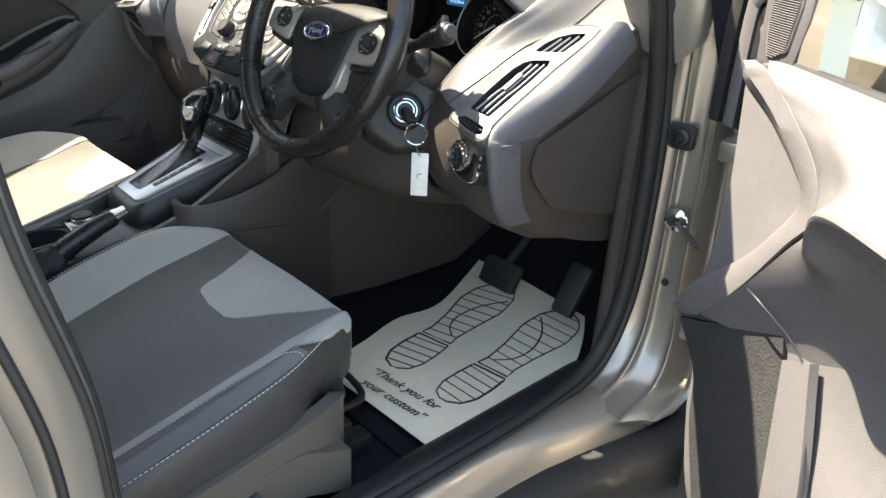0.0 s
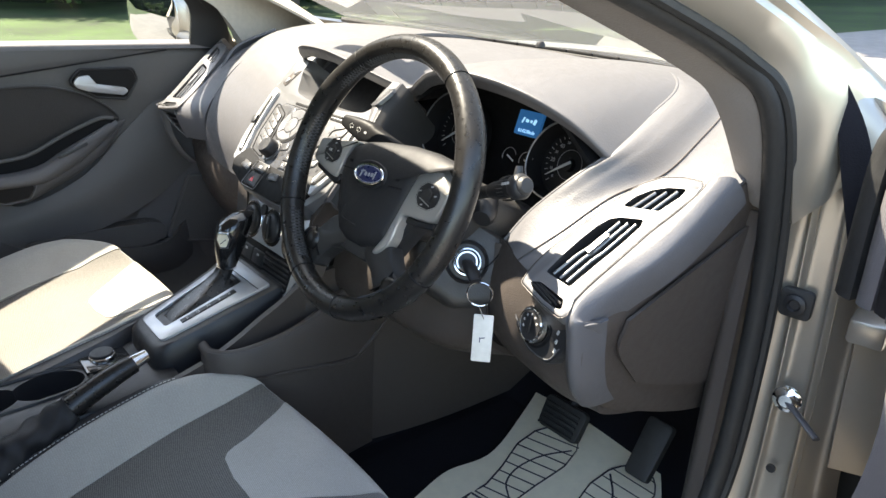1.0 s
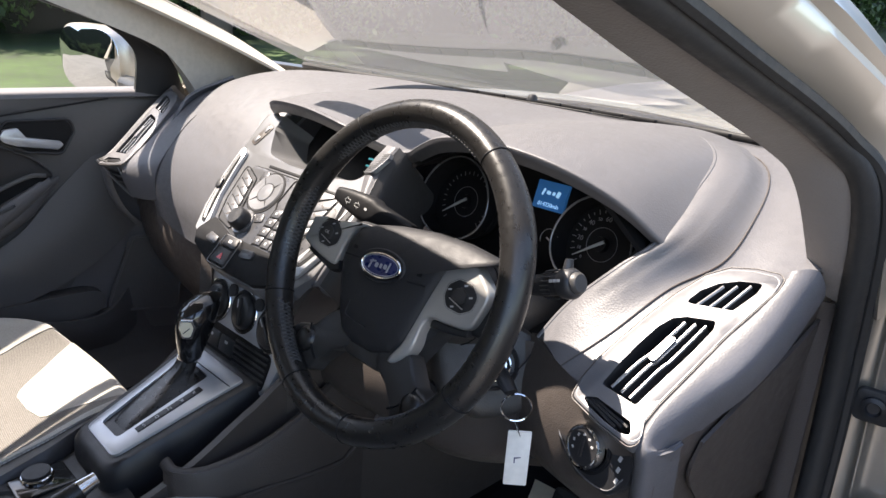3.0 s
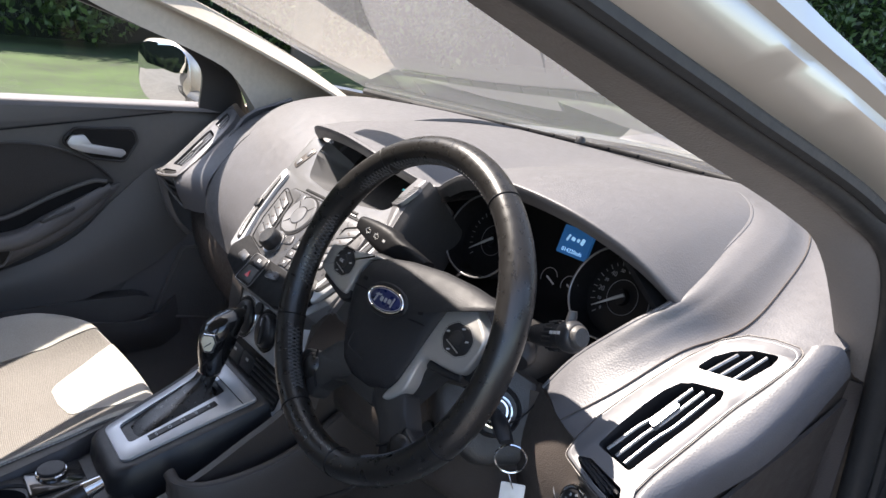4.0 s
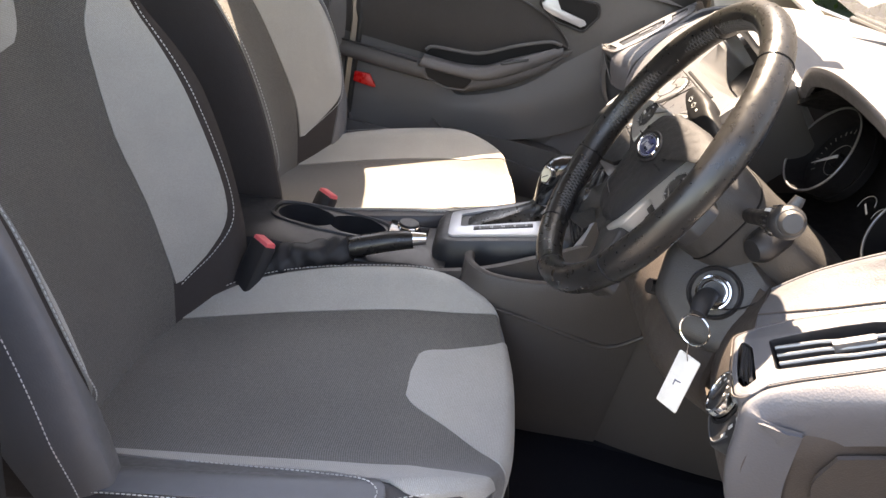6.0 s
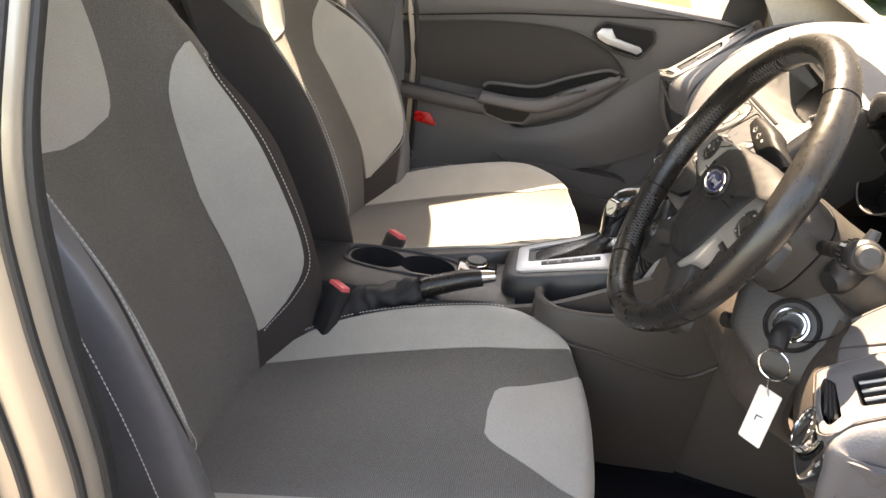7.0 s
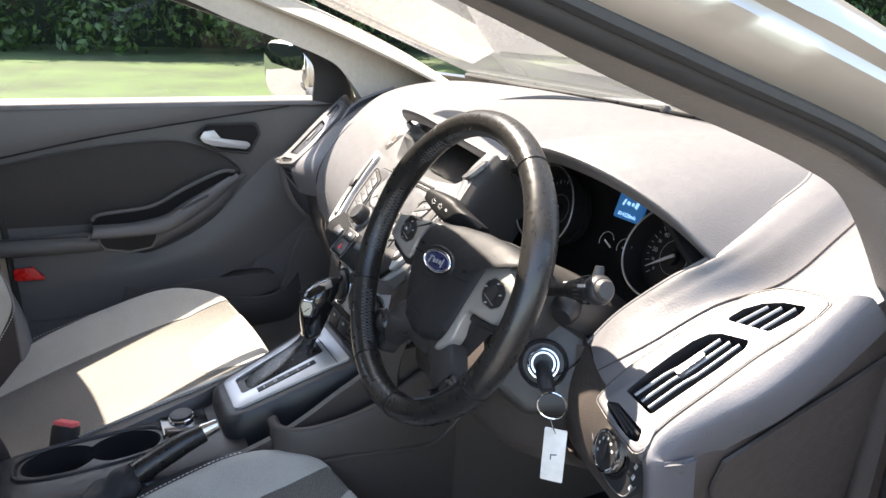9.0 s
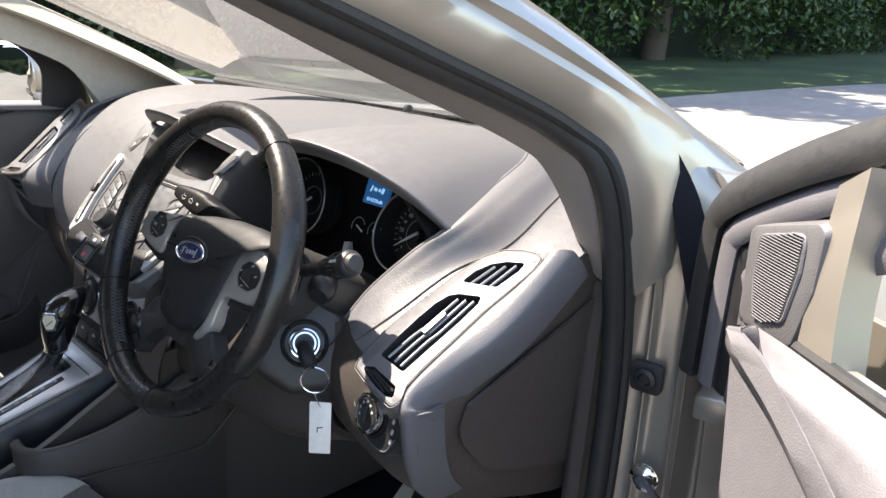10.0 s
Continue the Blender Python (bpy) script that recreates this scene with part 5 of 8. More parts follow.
part("hazard_rim", tube([tuple(POD @ Vector((-0.034 + x, -0.238 + y, 0.0095))) for x, y in rounded([(-0.024, -0.024), (0.024, -0.024), (0.022, 0.024), (-0.022, 0.024)], 0.006, 4)], 0.0009, 5, closed=True), M_SILVER, dash)
part("hazard_mark", slab([(-0.006, -0.004), (0.006, -0.004), (0, 0.006)], 0.0006, POD @ pose(-0.034, -0.247, 0.0108)), M_RED, dash)
part("lock_button", slab(rounded([(-0.019, -0.009), (0.019, -0.009), (0.016, 0.009), (-0.016, 0.009)], 0.004, 3), 0.006, POD @ pose(-0.034, -0.222, 0.010), 0.001), M_BLACK, dash)
part("lock_mark", box((0.008, 0.005, 0.0004), POD @ pose(-0.034, -0.222, 0.0102), 0), M_WHITEMARK, dash)
for k in (-1, 1):
    part("lower_button", slab(rounded([(-0.016, -0.007), (0.016, -0.007), (0.013, 0.007), (-0.013, 0.007)], 0.005, 3), 0.004, POD @ pose(-0.034 + 0.048 * k, -0.228, 0.0095, 0, 0, 8 * k), 0.001), M_KEYPAD, dash)
# flank between the stack and the instruments, with its small sun-lit grille and painted-dark cowl
part("stack_flank", sheet([
    [(0.118, 0.195, 0.944), (0.122, 0.156, 0.912), (0.150, 0.115, 0.860), (0.150, 0.078, 0.812), (0.142, 0.052, 0.775)],
    [(0.136, 0.192, 0.944), (0.142, 0.150, 0.916), (0.160, 0.108, 0.866), (0.160, 0.076, 0.818), (0.150, 0.050, 0.775)],
    [(0.142, 0.196, 0.942), (0.152, 0.156, 0.915), (0.166, 0.112, 0.868), (0.166, 0.082, 0.820), (0.155, 0.058, 0.775)]], 24, 30, -0.008), M_DASH, dash, "grey flank beside the radio")
FLANK = [(0.142, 0.196, 0.944), (0.152, 0.156, 0.916), (0.166, 0.112, 0.869), (0.166, 0.082, 0.821), (0.155, 0.058, 0.776)]
# the hood's shade on this cowl is put into its darker colour
part("shaded_cowl", sheet([FLANK] + [[(x + dx, y + dy, z + dz) for x, y, z in FLANK] for dx, dy, dz in ((0.010, 0.010, -0.014), (0.014, 0.034, -0.045), (0.012, 0.075, -0.085))], 24, 30, -0.006), M_COLUMN, dash, "cowl beside the instruments coloured dark for the hood's shade")
gm0 = axes((0.138, 0.162, 0.9235), (0.96, -0.28, 0.19), (-0.12, 0.83, 0.55))
part("light_grille", slab(rounded([(-0.016, -0.020), (0.014, -0.020), (0.018, 0.012), (0.010, 0.022), (-0.012, 0.020)], 0.008, 4), 0.006, gm0 @ pose(0, 0, 0.0015), 0.001), M_KEYPAD, dash, "small ribbed dash grille")
for k in range(11):
    part("grille_rib", tube([tuple(gm0 @ Vector((-0.013, -0.018 + 0.0036 * k, 0.0016))), tuple(gm0 @ Vector((0.0135, -0.0185 + 0.0036 * k, 0.0016)))], 0.0007, 5, 3), M_SILVER, dash)

# heater panel
HEAT = axes((-0.005, 0.042, 0.69), (1, 0, 0), (0, 0.28, 0.96))
part("heater_panel", slab(rounded([(-0.122, 0.075), (-0.112, -0.035), (-0.092, -0.10), (0.092, -0.10), (0.112, -0.035), (0.122, 0.075)], 0.018, 4), 0.05, HEAT, 0.006), M_TRAY, dash, "silver heater panel")
for k in (-1, 0, 1):
    km = HEAT @ pose(0.072 * k, -0.002 - 0.004 * abs(k), 0.0)
    part("knob_well", lathe([(0.0315, -0.002), (0.0315, 0.0012), (0.0290, 0.0016), (0.0, 0.0016)], km, 32), M_DIAL, dash)
    part("well_rim", tube([tuple(km @ Vector((0.0318 * math.cos(a), 0.0318 * math.sin(a), 0.001))) for a in np.linspace(0, 2 * math.pi, 36, endpoint=False)], 0.0013, 6, closed=True), M_CHROME, dash)
    part("heater_knob", lathe([(0.026, 0), (0.026, 0.004), (0.0245, 0.006), (0.0225, 0.008), (0.0205, 0.009), (0.0, 0.0085)], km, 28), M_BLACK, dash, "black rotary heater knob")
    part("knob_bar", box((0.007, 0.042, 0.008), km @ pose(0, 0, 0.009, 0, 0, 35 * k + 10), 0.002), M_BLACK, dash)
    part("knob_mark", box((0.002, 0.012, 0.0006), km @ pose(-0.012 * math.sin(radians(35 * k + 10)), 0.012 * math.cos(radians(35 * k + 10)), 0.0133, 0, 0, 35 * k + 10), 0), M_WHITEMARK, dash)
    if k:
        part("heater_button", lathe([(0.0095, 0), (0.0095, 0.004), (0, 0.004)], HEAT @ pose(0.036 * k, 0.020, 0.001), 18), M_BLACK, dash)
part("switch_bay", slab(rounded([(-0.084, -0.094), (0.084, -0.094), (0.092, -0.038), (-0.092, -0.038)], 0.012, 4), 0.006, HEAT @ pose(0, 0, 0.0012)), M_DIAL, dash, "black switch bay")
for k in range(2):
    part("switch_button", box((0.040, 0.026, 0.008), HEAT @ pose(-0.064 + 0.043 * k, -0.062, 0.0), 0.003), M_BLACK, dash, "black switch")
    part("switch_mark", box((0.008, 0.004, 0.0004), HEAT @ pose(-0.064 + 0.043 * k, -0.057, 0.0042), 0), M_WHITEMARK, dash)
for k in range(6):
    part("bay_rib", box((0.085, 0.0035, 0.004), HEAT @ pose(0.042, -0.045 - 0.0085 * k, 0.0015), 0.001), M_BLACK, dash)
for s in (-1, 1):
    part("stack_cheek", sheet([[(s * (0.190 if s < 0 else 0.150), 0.19, 0.90), (s * (0.172 if s < 0 else 0.155), 0.14, 0.80), (s * 0.150, 0.08, 0.72), (s * 0.134, 0.05, 0.62), (s * 0.138, 0.06, 0.55)], [(s * (0.184 if s < 0 else 0.146), 0.155, 0.89), (s * 0.150, 0.062, 0.785), (s * 0.126, 0.036, 0.72), (s * 0.112, 0.022, 0.62), (s * 0.115, 0.02, 0.55)]], 8, 20, 0.02 * s), M_DASHLOW, dash, "dark stack cheek")

# defroster strips and sun sensor near the glass
for k in range(16):
    x = -0.52 + 0.069 * k
    y = 0.672 - 0.22 * x * x
    part("defroster_slot", box((0.0655, 0.019, 0.006), pose(x, y, 0.9755, -8, 0, -25 * x), 0.002), M_DIAL, dash, "black defroster slot")
part("sun_sensor", lathe([(0.010, 0), (0.0095, 0.006), (0.006, 0.011), (0, 0.012)], pose(0.02, 0.635, 0.980), 20), M_BLACK, dash, "small dark sensor dome")

# ---------------------------------------------------------------- steering column and wheel
column = thing("steering_column", "dark plastic steering column shroud with two stalks and ignition", "steering column")
TAU = radians(22)
WC = Vector((0.343, 0.0, 0.868))
WH = axes(WC, (1, 0, 0), (0, math.sin(TAU), math.cos(TAU)))  # local z points to the driver
W = WH @ pose(0, 0, 0, 0, 0, -2)


def shroud_ring(d, w, up, down):
    return [tuple(WH @ Vector((w * math.copysign(abs(math.cos(a)) ** 0.6, math.cos(a)), (up if math.sin(a) > 0 else down) * math.copysign(abs(math.sin(a)) ** 0.6, math.sin(a)) , d))) for a in np.linspace(0, 2 * math.pi, 32, endpoint=False)]


part("shroud", loft([shroud_ring(-0.050, 0.058, 0.040, 0.048), shroud_ring(-0.058, 0.066, 0.045, 0.055), shroud_ring(-0.090, 0.069, 0.046, 0.060), shroud_ring(-0.12, 0.070, 0.045, 0.062), shroud_ring(-0.16, 0.074, 0.040, 0.066), shroud_ring(-0.24, 0.080, 0.035, 0.070)]), M_COLUMN, column, "dark grey column shroud")
part("boss", loft([shroud_ring(-0.024, 0.040, 0.034, 0.036), shroud_ring(-0.05, 0.052, 0.040, 0.044), shroud_ring(-0.06, 0.052, 0.040, 0.044)]), M_BLACK, column)
IGN = axes((0.424, 0.098, 0.760), (0.607, 0.795, 0), (-0.30, 0.23, 0.90))
part("ignition_panel", loft([[IGN @ Vector((x * k + 0.004, y * k, z)) for x, y in rounded([(-0.075, 0.030), (-0.062, -0.030), (-0.020, -0.058), (0.030, -0.055), (0.052, -0.015), (0.046, 0.030), (0.0, 0.056)], 0.025, 6)] for k, z in ((1.12, -0.075), (1.08, -0.030), (1.0, -0.010), (0.93, -0.006), (0.80, -0.005))]), M_COLUMN, column, "grey teardrop panel round the ignition")
part("ignition_housing", lathe([(0.0400, -0.012), (0.0385, -0.003), (0.0360, 0.0), (0.0335, -0.002), (0.0310, -0.010), (0.0240, -0.012)], IGN @ Matrix.Scale(0.74, 4), 36), M_BLACK, column, "round black ignition surround")
part("ignition_ring", lathe([(0.0262, -0.014), (0.0258, -0.002), (0.0245, 0.0025), (0.0222, 0.0028), (0.0214, -0.002)], IGN @ Matrix.Scale(0.74, 4), 36), M_CHROME, column, "chrome ignition ring")
part("ignition_face", lathe([(0.0216, -0.006), (0.0212, -0.0010), (0.0165, -0.0030), (0.0150, 0.0005), (0.0120, 0.0005), (0.0, -0.0020)], IGN @ Matrix.Scale(0.74, 4), 36), M_BLACK, column, "black ignition face")
part("ignition_collar", tube([tuple(IGN @ Vector((0.0112 * math.cos(a), 0.0112 * math.sin(a), 0.0006))) for a in np.linspace(0.3, 4.6, 24)], 0.0007, 6, 24), M_KEYPAD, column)
# right-hand wiper stalk with its ridged collar and dark cap
base, tip = WH @ Vector((0.075, 0.020, -0.100)), Vector((0.519, 0.088, 0.887))
d = (tip - base).normalized()
part("stalk", tube([base, base.lerp(tip, 0.40), base.lerp(tip, 0.50), base.lerp(tip, 0.97)], [0.0085, 0.0085, 0.0095, 0.0125, 0.0125], 16, 24, flat=0.9), M_AIRBAG, column, "black wiper stalk")
side = d.orthogonal()
cap = axes(tip, side, d.cross(side))
part("stalk_end", lathe([(0.0142, -0.014), (0.0150, -0.010), (0.0152, -0.003), (0.0130, 0.001), (0.0118, 0.002)], cap, 24), M_BLACK, column, "black stalk end collar")
part("stalk_button", lathe([(0.0112, 0.000), (0.0108, 0.005), (0.0085, 0.0075), (0.0, 0.008)], cap, 24), M_COLUMN, column, "round grey end button")
part("stalk_paddle", tube([tip - d * 0.012 + Vector((0, 0, 0.012)), tip - d * 0.013 + Vector((0, 0.002, 0.019)), tip - d * 0.014 + Vector((0, 0.003, 0.025))], [0.006, 0.0055, 0.0045], 10, 8, flat=0.6), M_BLACK, column, "small black thumb paddle")
for k in range(20):
    a = k * math.pi / 10
    part("collar_ridge", tube([tuple(cap @ Vector((0.0142 * math.cos(a), 0.0132 * math.sin(a), -0.034))), tuple(cap @ Vector((0.0146 * math.cos(a), 0.0136 * math.sin(a), -0.022)))], 0.0009, 5, 3), M_BLACK, column)
for k in range(3):
    part("stalk_mark", box((0.004, 0.003, 0.0004), axes(tip - d * 0.018 + Vector((0.0, -0.0185, 0.004)), d, (0, 0.2, 1)) @ pose(0.005 * k, 0.003, 0, 0, 0, 0), 0), M_WHITEMARK, column)
# left-hand indicator stalk, a broad wedge
base, tip = Vector((0.286, 0.085, 0.879)), Vector((0.166, 0.077, 0.900))
d = (tip - base).normalized()
sm = axes(tip, -d, (0, 0.30, 0.95))
part("stalk", loft([[tuple(sm @ Vector((x, h * math.copysign(abs(math.sin(a)) ** 0.6, math.sin(a)), w * math.copysign(abs(math.cos(a)) ** 0.6, math.cos(a))))) for a in np.linspace(0, 2 * math.pi, 24, endpoint=False)] for x, h, w in ((0.0, 0.0060, 0.006), (0.003, 0.0090, 0.0095), (0.020, 0.0125, 0.0115), (0.048, 0.0165, 0.013), (0.066, 0.0170, 0.0135), (0.072, 0.0140, 0.012), (0.11, 0.0115, 0.010), (0.13, 0.010, 0.010))]), M_DIAL, column, "black indicator stalk")
for k in (-1, 1):
    arrow = [(0.0065 * k, 0.0), (0.002 * k, 0.0042), (0.002 * k, 0.002), (-0.002 * k, 0.002), (-0.002 * k, -0.002), (0.002 * k, -0.002), (0.002 * k, -0.0042)]
    part("stalk_mark", tube([tuple(sm @ Vector((0.038 + 0.0065 * k + x, y, 0.0128))) for x, y in arrow], 0.00035, 5, closed=True), M_STITCH, column)
part("stalk_mark", box((0.004, 0.003, 0.0005), sm @ pose(0.062, 0.001, 0.0137), 0), M_WHITEMARK, column)
part("stalk_boot", tube([(0.405, 0.140, 0.835), (0.424, 0.122, 0.823), (0.430, 0.112, 0.818)], [0.018, 0.017, 0.012], 14, 8), M_BLACK, column, "round black stalk boot")
part("shroud_joint", tube(shroud_ring(-0.105, 0.0696, 0.0456, 0.0612), 0.0012, 5, closed=True), M_DIAL, column)
part("panel_joint", tube([WH @ Vector((0.102, -0.020, -0.170)), WH @ Vector((0.098, -0.062, -0.150)), WH @ Vector((0.070, -0.088, -0.125))], 0.0009, 5, 12), M_DIAL, column)
part("column_lever", tube([WH @ Vector((0.02, -0.10, -0.15)), WH @ Vector((0.03, -0.115, -0.10))], 0.009, 8, 6), M_BLACK, column)

wheel = thing("steering_wheel", "black leather four-spoke steering wheel with silver trim", "steering wheel")
RIM_R, RIM_T = 0.1665, 0.0147


def rim_point(a, r=RIM_R, z=0.0):
    return W @ Vector((r * math.sin(a), r * math.cos(a), z))


def rim():
    """The leather rim: an oval section, thicker where the thumbs rest, with shallow wear creases."""
    rng = random.Random(21)
    dents = [(rng.uniform(-3.1, 3.1), rng.uniform(0, 6.28), rng.uniform(0.03, 0.09)) for _ in range(60)]
    bm = bmesh.new()
    rings = []
    for a in np.linspace(-math.pi, math.pi, 180, endpoint=False):
        grip = 1 + 0.11 * math.exp(-((abs(math.degrees(a)) - 62) / 15) ** 2) + 0.05 * math.exp(-((abs(math.degrees(a)) - 110) / 14) ** 2)
        ring = []
        for b in np.linspace(0, 2 * math.pi, 24, endpoint=False):
            dent = sum(0.00012 * math.exp(-((a - da) / w) ** 2 - (math.sin((b - db) / 2) / 0.3) ** 2) for da, db, w in dents if abs(a - da) < 0.25)
            t = RIM_T * grip - dent
            rr = RIM_R + t * math.cos(b)
            ring.append(bm.verts.new(W @ Vector((rr * math.sin(a), rr * math.cos(a), t * 1.12 * math.sin(b)))))
        rings.append(ring)
    quads(bm, rings, close_u=True, close_v=True)
    return bm


part("rim", rim(), M_LEATHER, wheel, "worn black leather rim")
for deg in (-36, 33, 118, -118, 168, -157):
    a = radians(deg)
    c, out, tang = rim_point(a), (rim_point(a, RIM_R + 0.01) - rim_point(a)).normalized(), (rim_point(a + 0.01) - rim_point(a)).normalized()
    n = tang.cross(out)
    swell = 1 + 0.11 * math.exp(-((abs(deg) - 62) / 15) ** 2) + 0.05 * math.exp(-((abs(deg) - 110) / 14) ** 2)
    part("rim_seam", tube([c + RIM_T * swell * (math.cos(b) * out + 1.12 * math.sin(b) * n) for b in np.linspace(0, 2 * math.pi, 28, endpoint=False)], 0.0009, 6, closed=True), M_DIAL, wheel, "dark leather joint")
# laced stitching on the inner side of the rim: a lattice of crossed threads
for a0, a1, count in ((-104, -34, 40), (-32, 28, 34), (-152, -124, 16), (124, 152, 16)):
    for k in range(count):
        a = radians(a0 + (a1 - a0) * (k + 0.5) / count)
        half = radians((a1 - a0) / count) * 0.62
        for flip in (-1, 1):
            part("stitch", tube([rim_point(a - half * flip, RIM_R - RIM_T * 0.84, 0.0098), rim_point(a, RIM_R - RIM_T * 1.03, 0.0035), rim_point(a + half * flip, RIM_R - RIM_T * 1.00, -0.0035)], 0.00065, 5, 6), M_THREAD, wheel)


HUB = W


def wheel_part(name, poly, depth, z, material, label="", bevel=0.004, dome=0.0, r=0.008):
    return part(name, slab(rounded(poly, r, 4), depth, HUB @ pose(0, 0, z), bevel, dome), material, wheel, label)


# the airbag cover: a shield with a rounded brow that runs out to the right-hand wing
COVER = [(-0.066, 0.028), (-0.045, 0.039), (-0.014, 0.047), (0.035, 0.0545), (0.081, 0.0565), (0.108, 0.0545), (0.127, 0.052), (0.127, 0.046), (0.104, 0.0437), (0.078, 0.0330), (0.0700, 0.010), (0.0645, -0.0134), (0.0595, -0.036), (0.0525, -0.062), (0.041, -0.0765), (0.0125, -0.0875), (-0.016, -0.0885), (-0.038, -0.081), (-0.054, -0.060), (-0.067, -0.032), (-0.0745, -0.011), (-0.074, 0.009)]


def cover_ring(shrink, z, brow):
    """The cover's outline drawn in, its upper edge rolled back by brow."""
    c = Vector((0.0, -0.015))
    out = []
    for q in rounded(COVER, 0.006, 4):
        d = Vector((q[0], q[1])) - c
        q = c + d * max(0.0, 1 - shrink / max(d.length, 1e-6))
        out.append(HUB @ Vector((q.x, q.y, z - brow * max(0.0, (q.y - 0.012) / 0.04) ** 1.5)))
    return out


bm = loft([cover_ring(e, z, b) for e, z, b in ((0.002, -0.036, 0), (0.0, -0.016, 0.008), (0.0012, -0.0105, 0.008), (0.004, -0.0075, 0.008), (0.010, -0.0050, 0.007), (0.022, -0.0028, 0.006), (0.040, -0.0012, 0.003), (0.060, -0.0006, 0), (0.075, -0.0004, 0))])
part("airbag_cover", bm, M_AIRBAG, wheel, "dark grained airbag cover", 50)
wheel_part("hub_back", [(-0.09, 0.035), (0.09, 0.042), (0.10, 0.0), (0.055, -0.085), (-0.05, -0.085), (-0.10, -0.005)], 0.024, -0.024, M_BLACK, "", 0.01)
BADGE = HUB @ pose(-0.0025, 0.0015, 0.0, 0, 0, 7)
badge = part("badge", slab(disc(0.0290, 0.0125), 0.004, BADGE @ pose(0, 0, 0.0022), 0.0015), M_BLUE, wheel, "oval blue badge")
part("badge_rim", tube([tuple(BADGE @ Vector((x, y, 0.0022))) for x, y in disc(0.0290, 0.0125, 32)], 0.0012, 6, closed=True), M_CHROME, badge, "chrome badge rim")
part("badge_line", tube([tuple(BADGE @ Vector((x, y, 0.0024))) for x, y in disc(0.0262, 0.0103, 32)], 0.0004, 5, closed=True), M_TRAY, badge)
part("badge_well", tube([tuple(BADGE @ Vector((x, y, 0.0006))) for x, y in disc(0.0330, 0.0160, 32)], 0.0020, 6, closed=True), M_AIRBAG, badge)
for k, (x, w, h, lean) in enumerate(((-0.0145, 0.0022, 0.0105, -24), (-0.0120, 0.0090, 0.0018, 8), (-0.0055, 0.0045, 0.0050, -15), (0.0010, 0.0032, 0.0050, -15), (0.0075, 0.0045, 0.0050, -15), (0.0125, 0.0020, 0.0110, -18))):
    part("badge_mark", slab(rounded([(-w / 2, -h / 2), (w / 2, -h / 2), (w / 2, h / 2), (-w / 2, h / 2)], min(w, h) * 0.3, 3), 0.0006, BADGE @ pose(x, 0.0028 if k == 1 else -0.0004, 0.0028, 0, 0, lean)), M_TRAY, badge)
part("cover_dent", tube([HUB @ Vector(q) for q in ((-0.030, -0.047, -0.0006), (-0.031, -0.058, -0.0006), (-0.026, -0.063, -0.0008), (0.004, -0.064, -0.0008))], 0.0007, 5, 16), M_BLACK, wheel)
for x, y, turn in ((-0.052, 0.0040, 5), (0.049, 0.0055, 8)):
    part("airbag_slot", box((0.024, 0.0014, 0.001), HUB @ pose(x, y - 0.006, -0.0020, 0, 0, turn), 0), M_DIAL, wheel)
    part("cover_mark", slab(rounded([(-0.003, -0.002), (0.003, -0.002), (0.003, 0.002), (-0.003, 0.002)], 0.001, 2), 0.0006, HUB @ pose(x, y + 0.004, -0.0016, 0, 0, turn)), M_DIAL, wheel)
# silver spoke trims, each with its round button pad
TRIM_R = [(0.1018, 0.0425), (0.089, 0.0400), (0.0755, 0.0323), (0.0690, 0.0183), (0.0650, 0.0021), (0.0603, -0.0176), (0.0560, -0.0373), (0.0505, -0.0606), (0.0410, -0.0790), (0.0410, -0.0860), (0.0520, -0.0815), (0.0650, -0.0640), (0.0680, -0.0380), (0.0745, -0.0265), (0.0965, -0.0240), (0.1208, -0.0195), (0.1290, -0.0040), (0.1320, 0.0171), (0.1203, 0.0300)]
TRIM_L = [(-0.1476, 0.0176), (-0.1088, 0.0245), (-0.0630, 0.0335), (-0.0740, 0.0210), (-0.0815, 0.0017), (-0.0840, -0.0126), (-0.0930, -0.0230), (-0.1440, -0.0135), (-0.1510, -0.0060)]
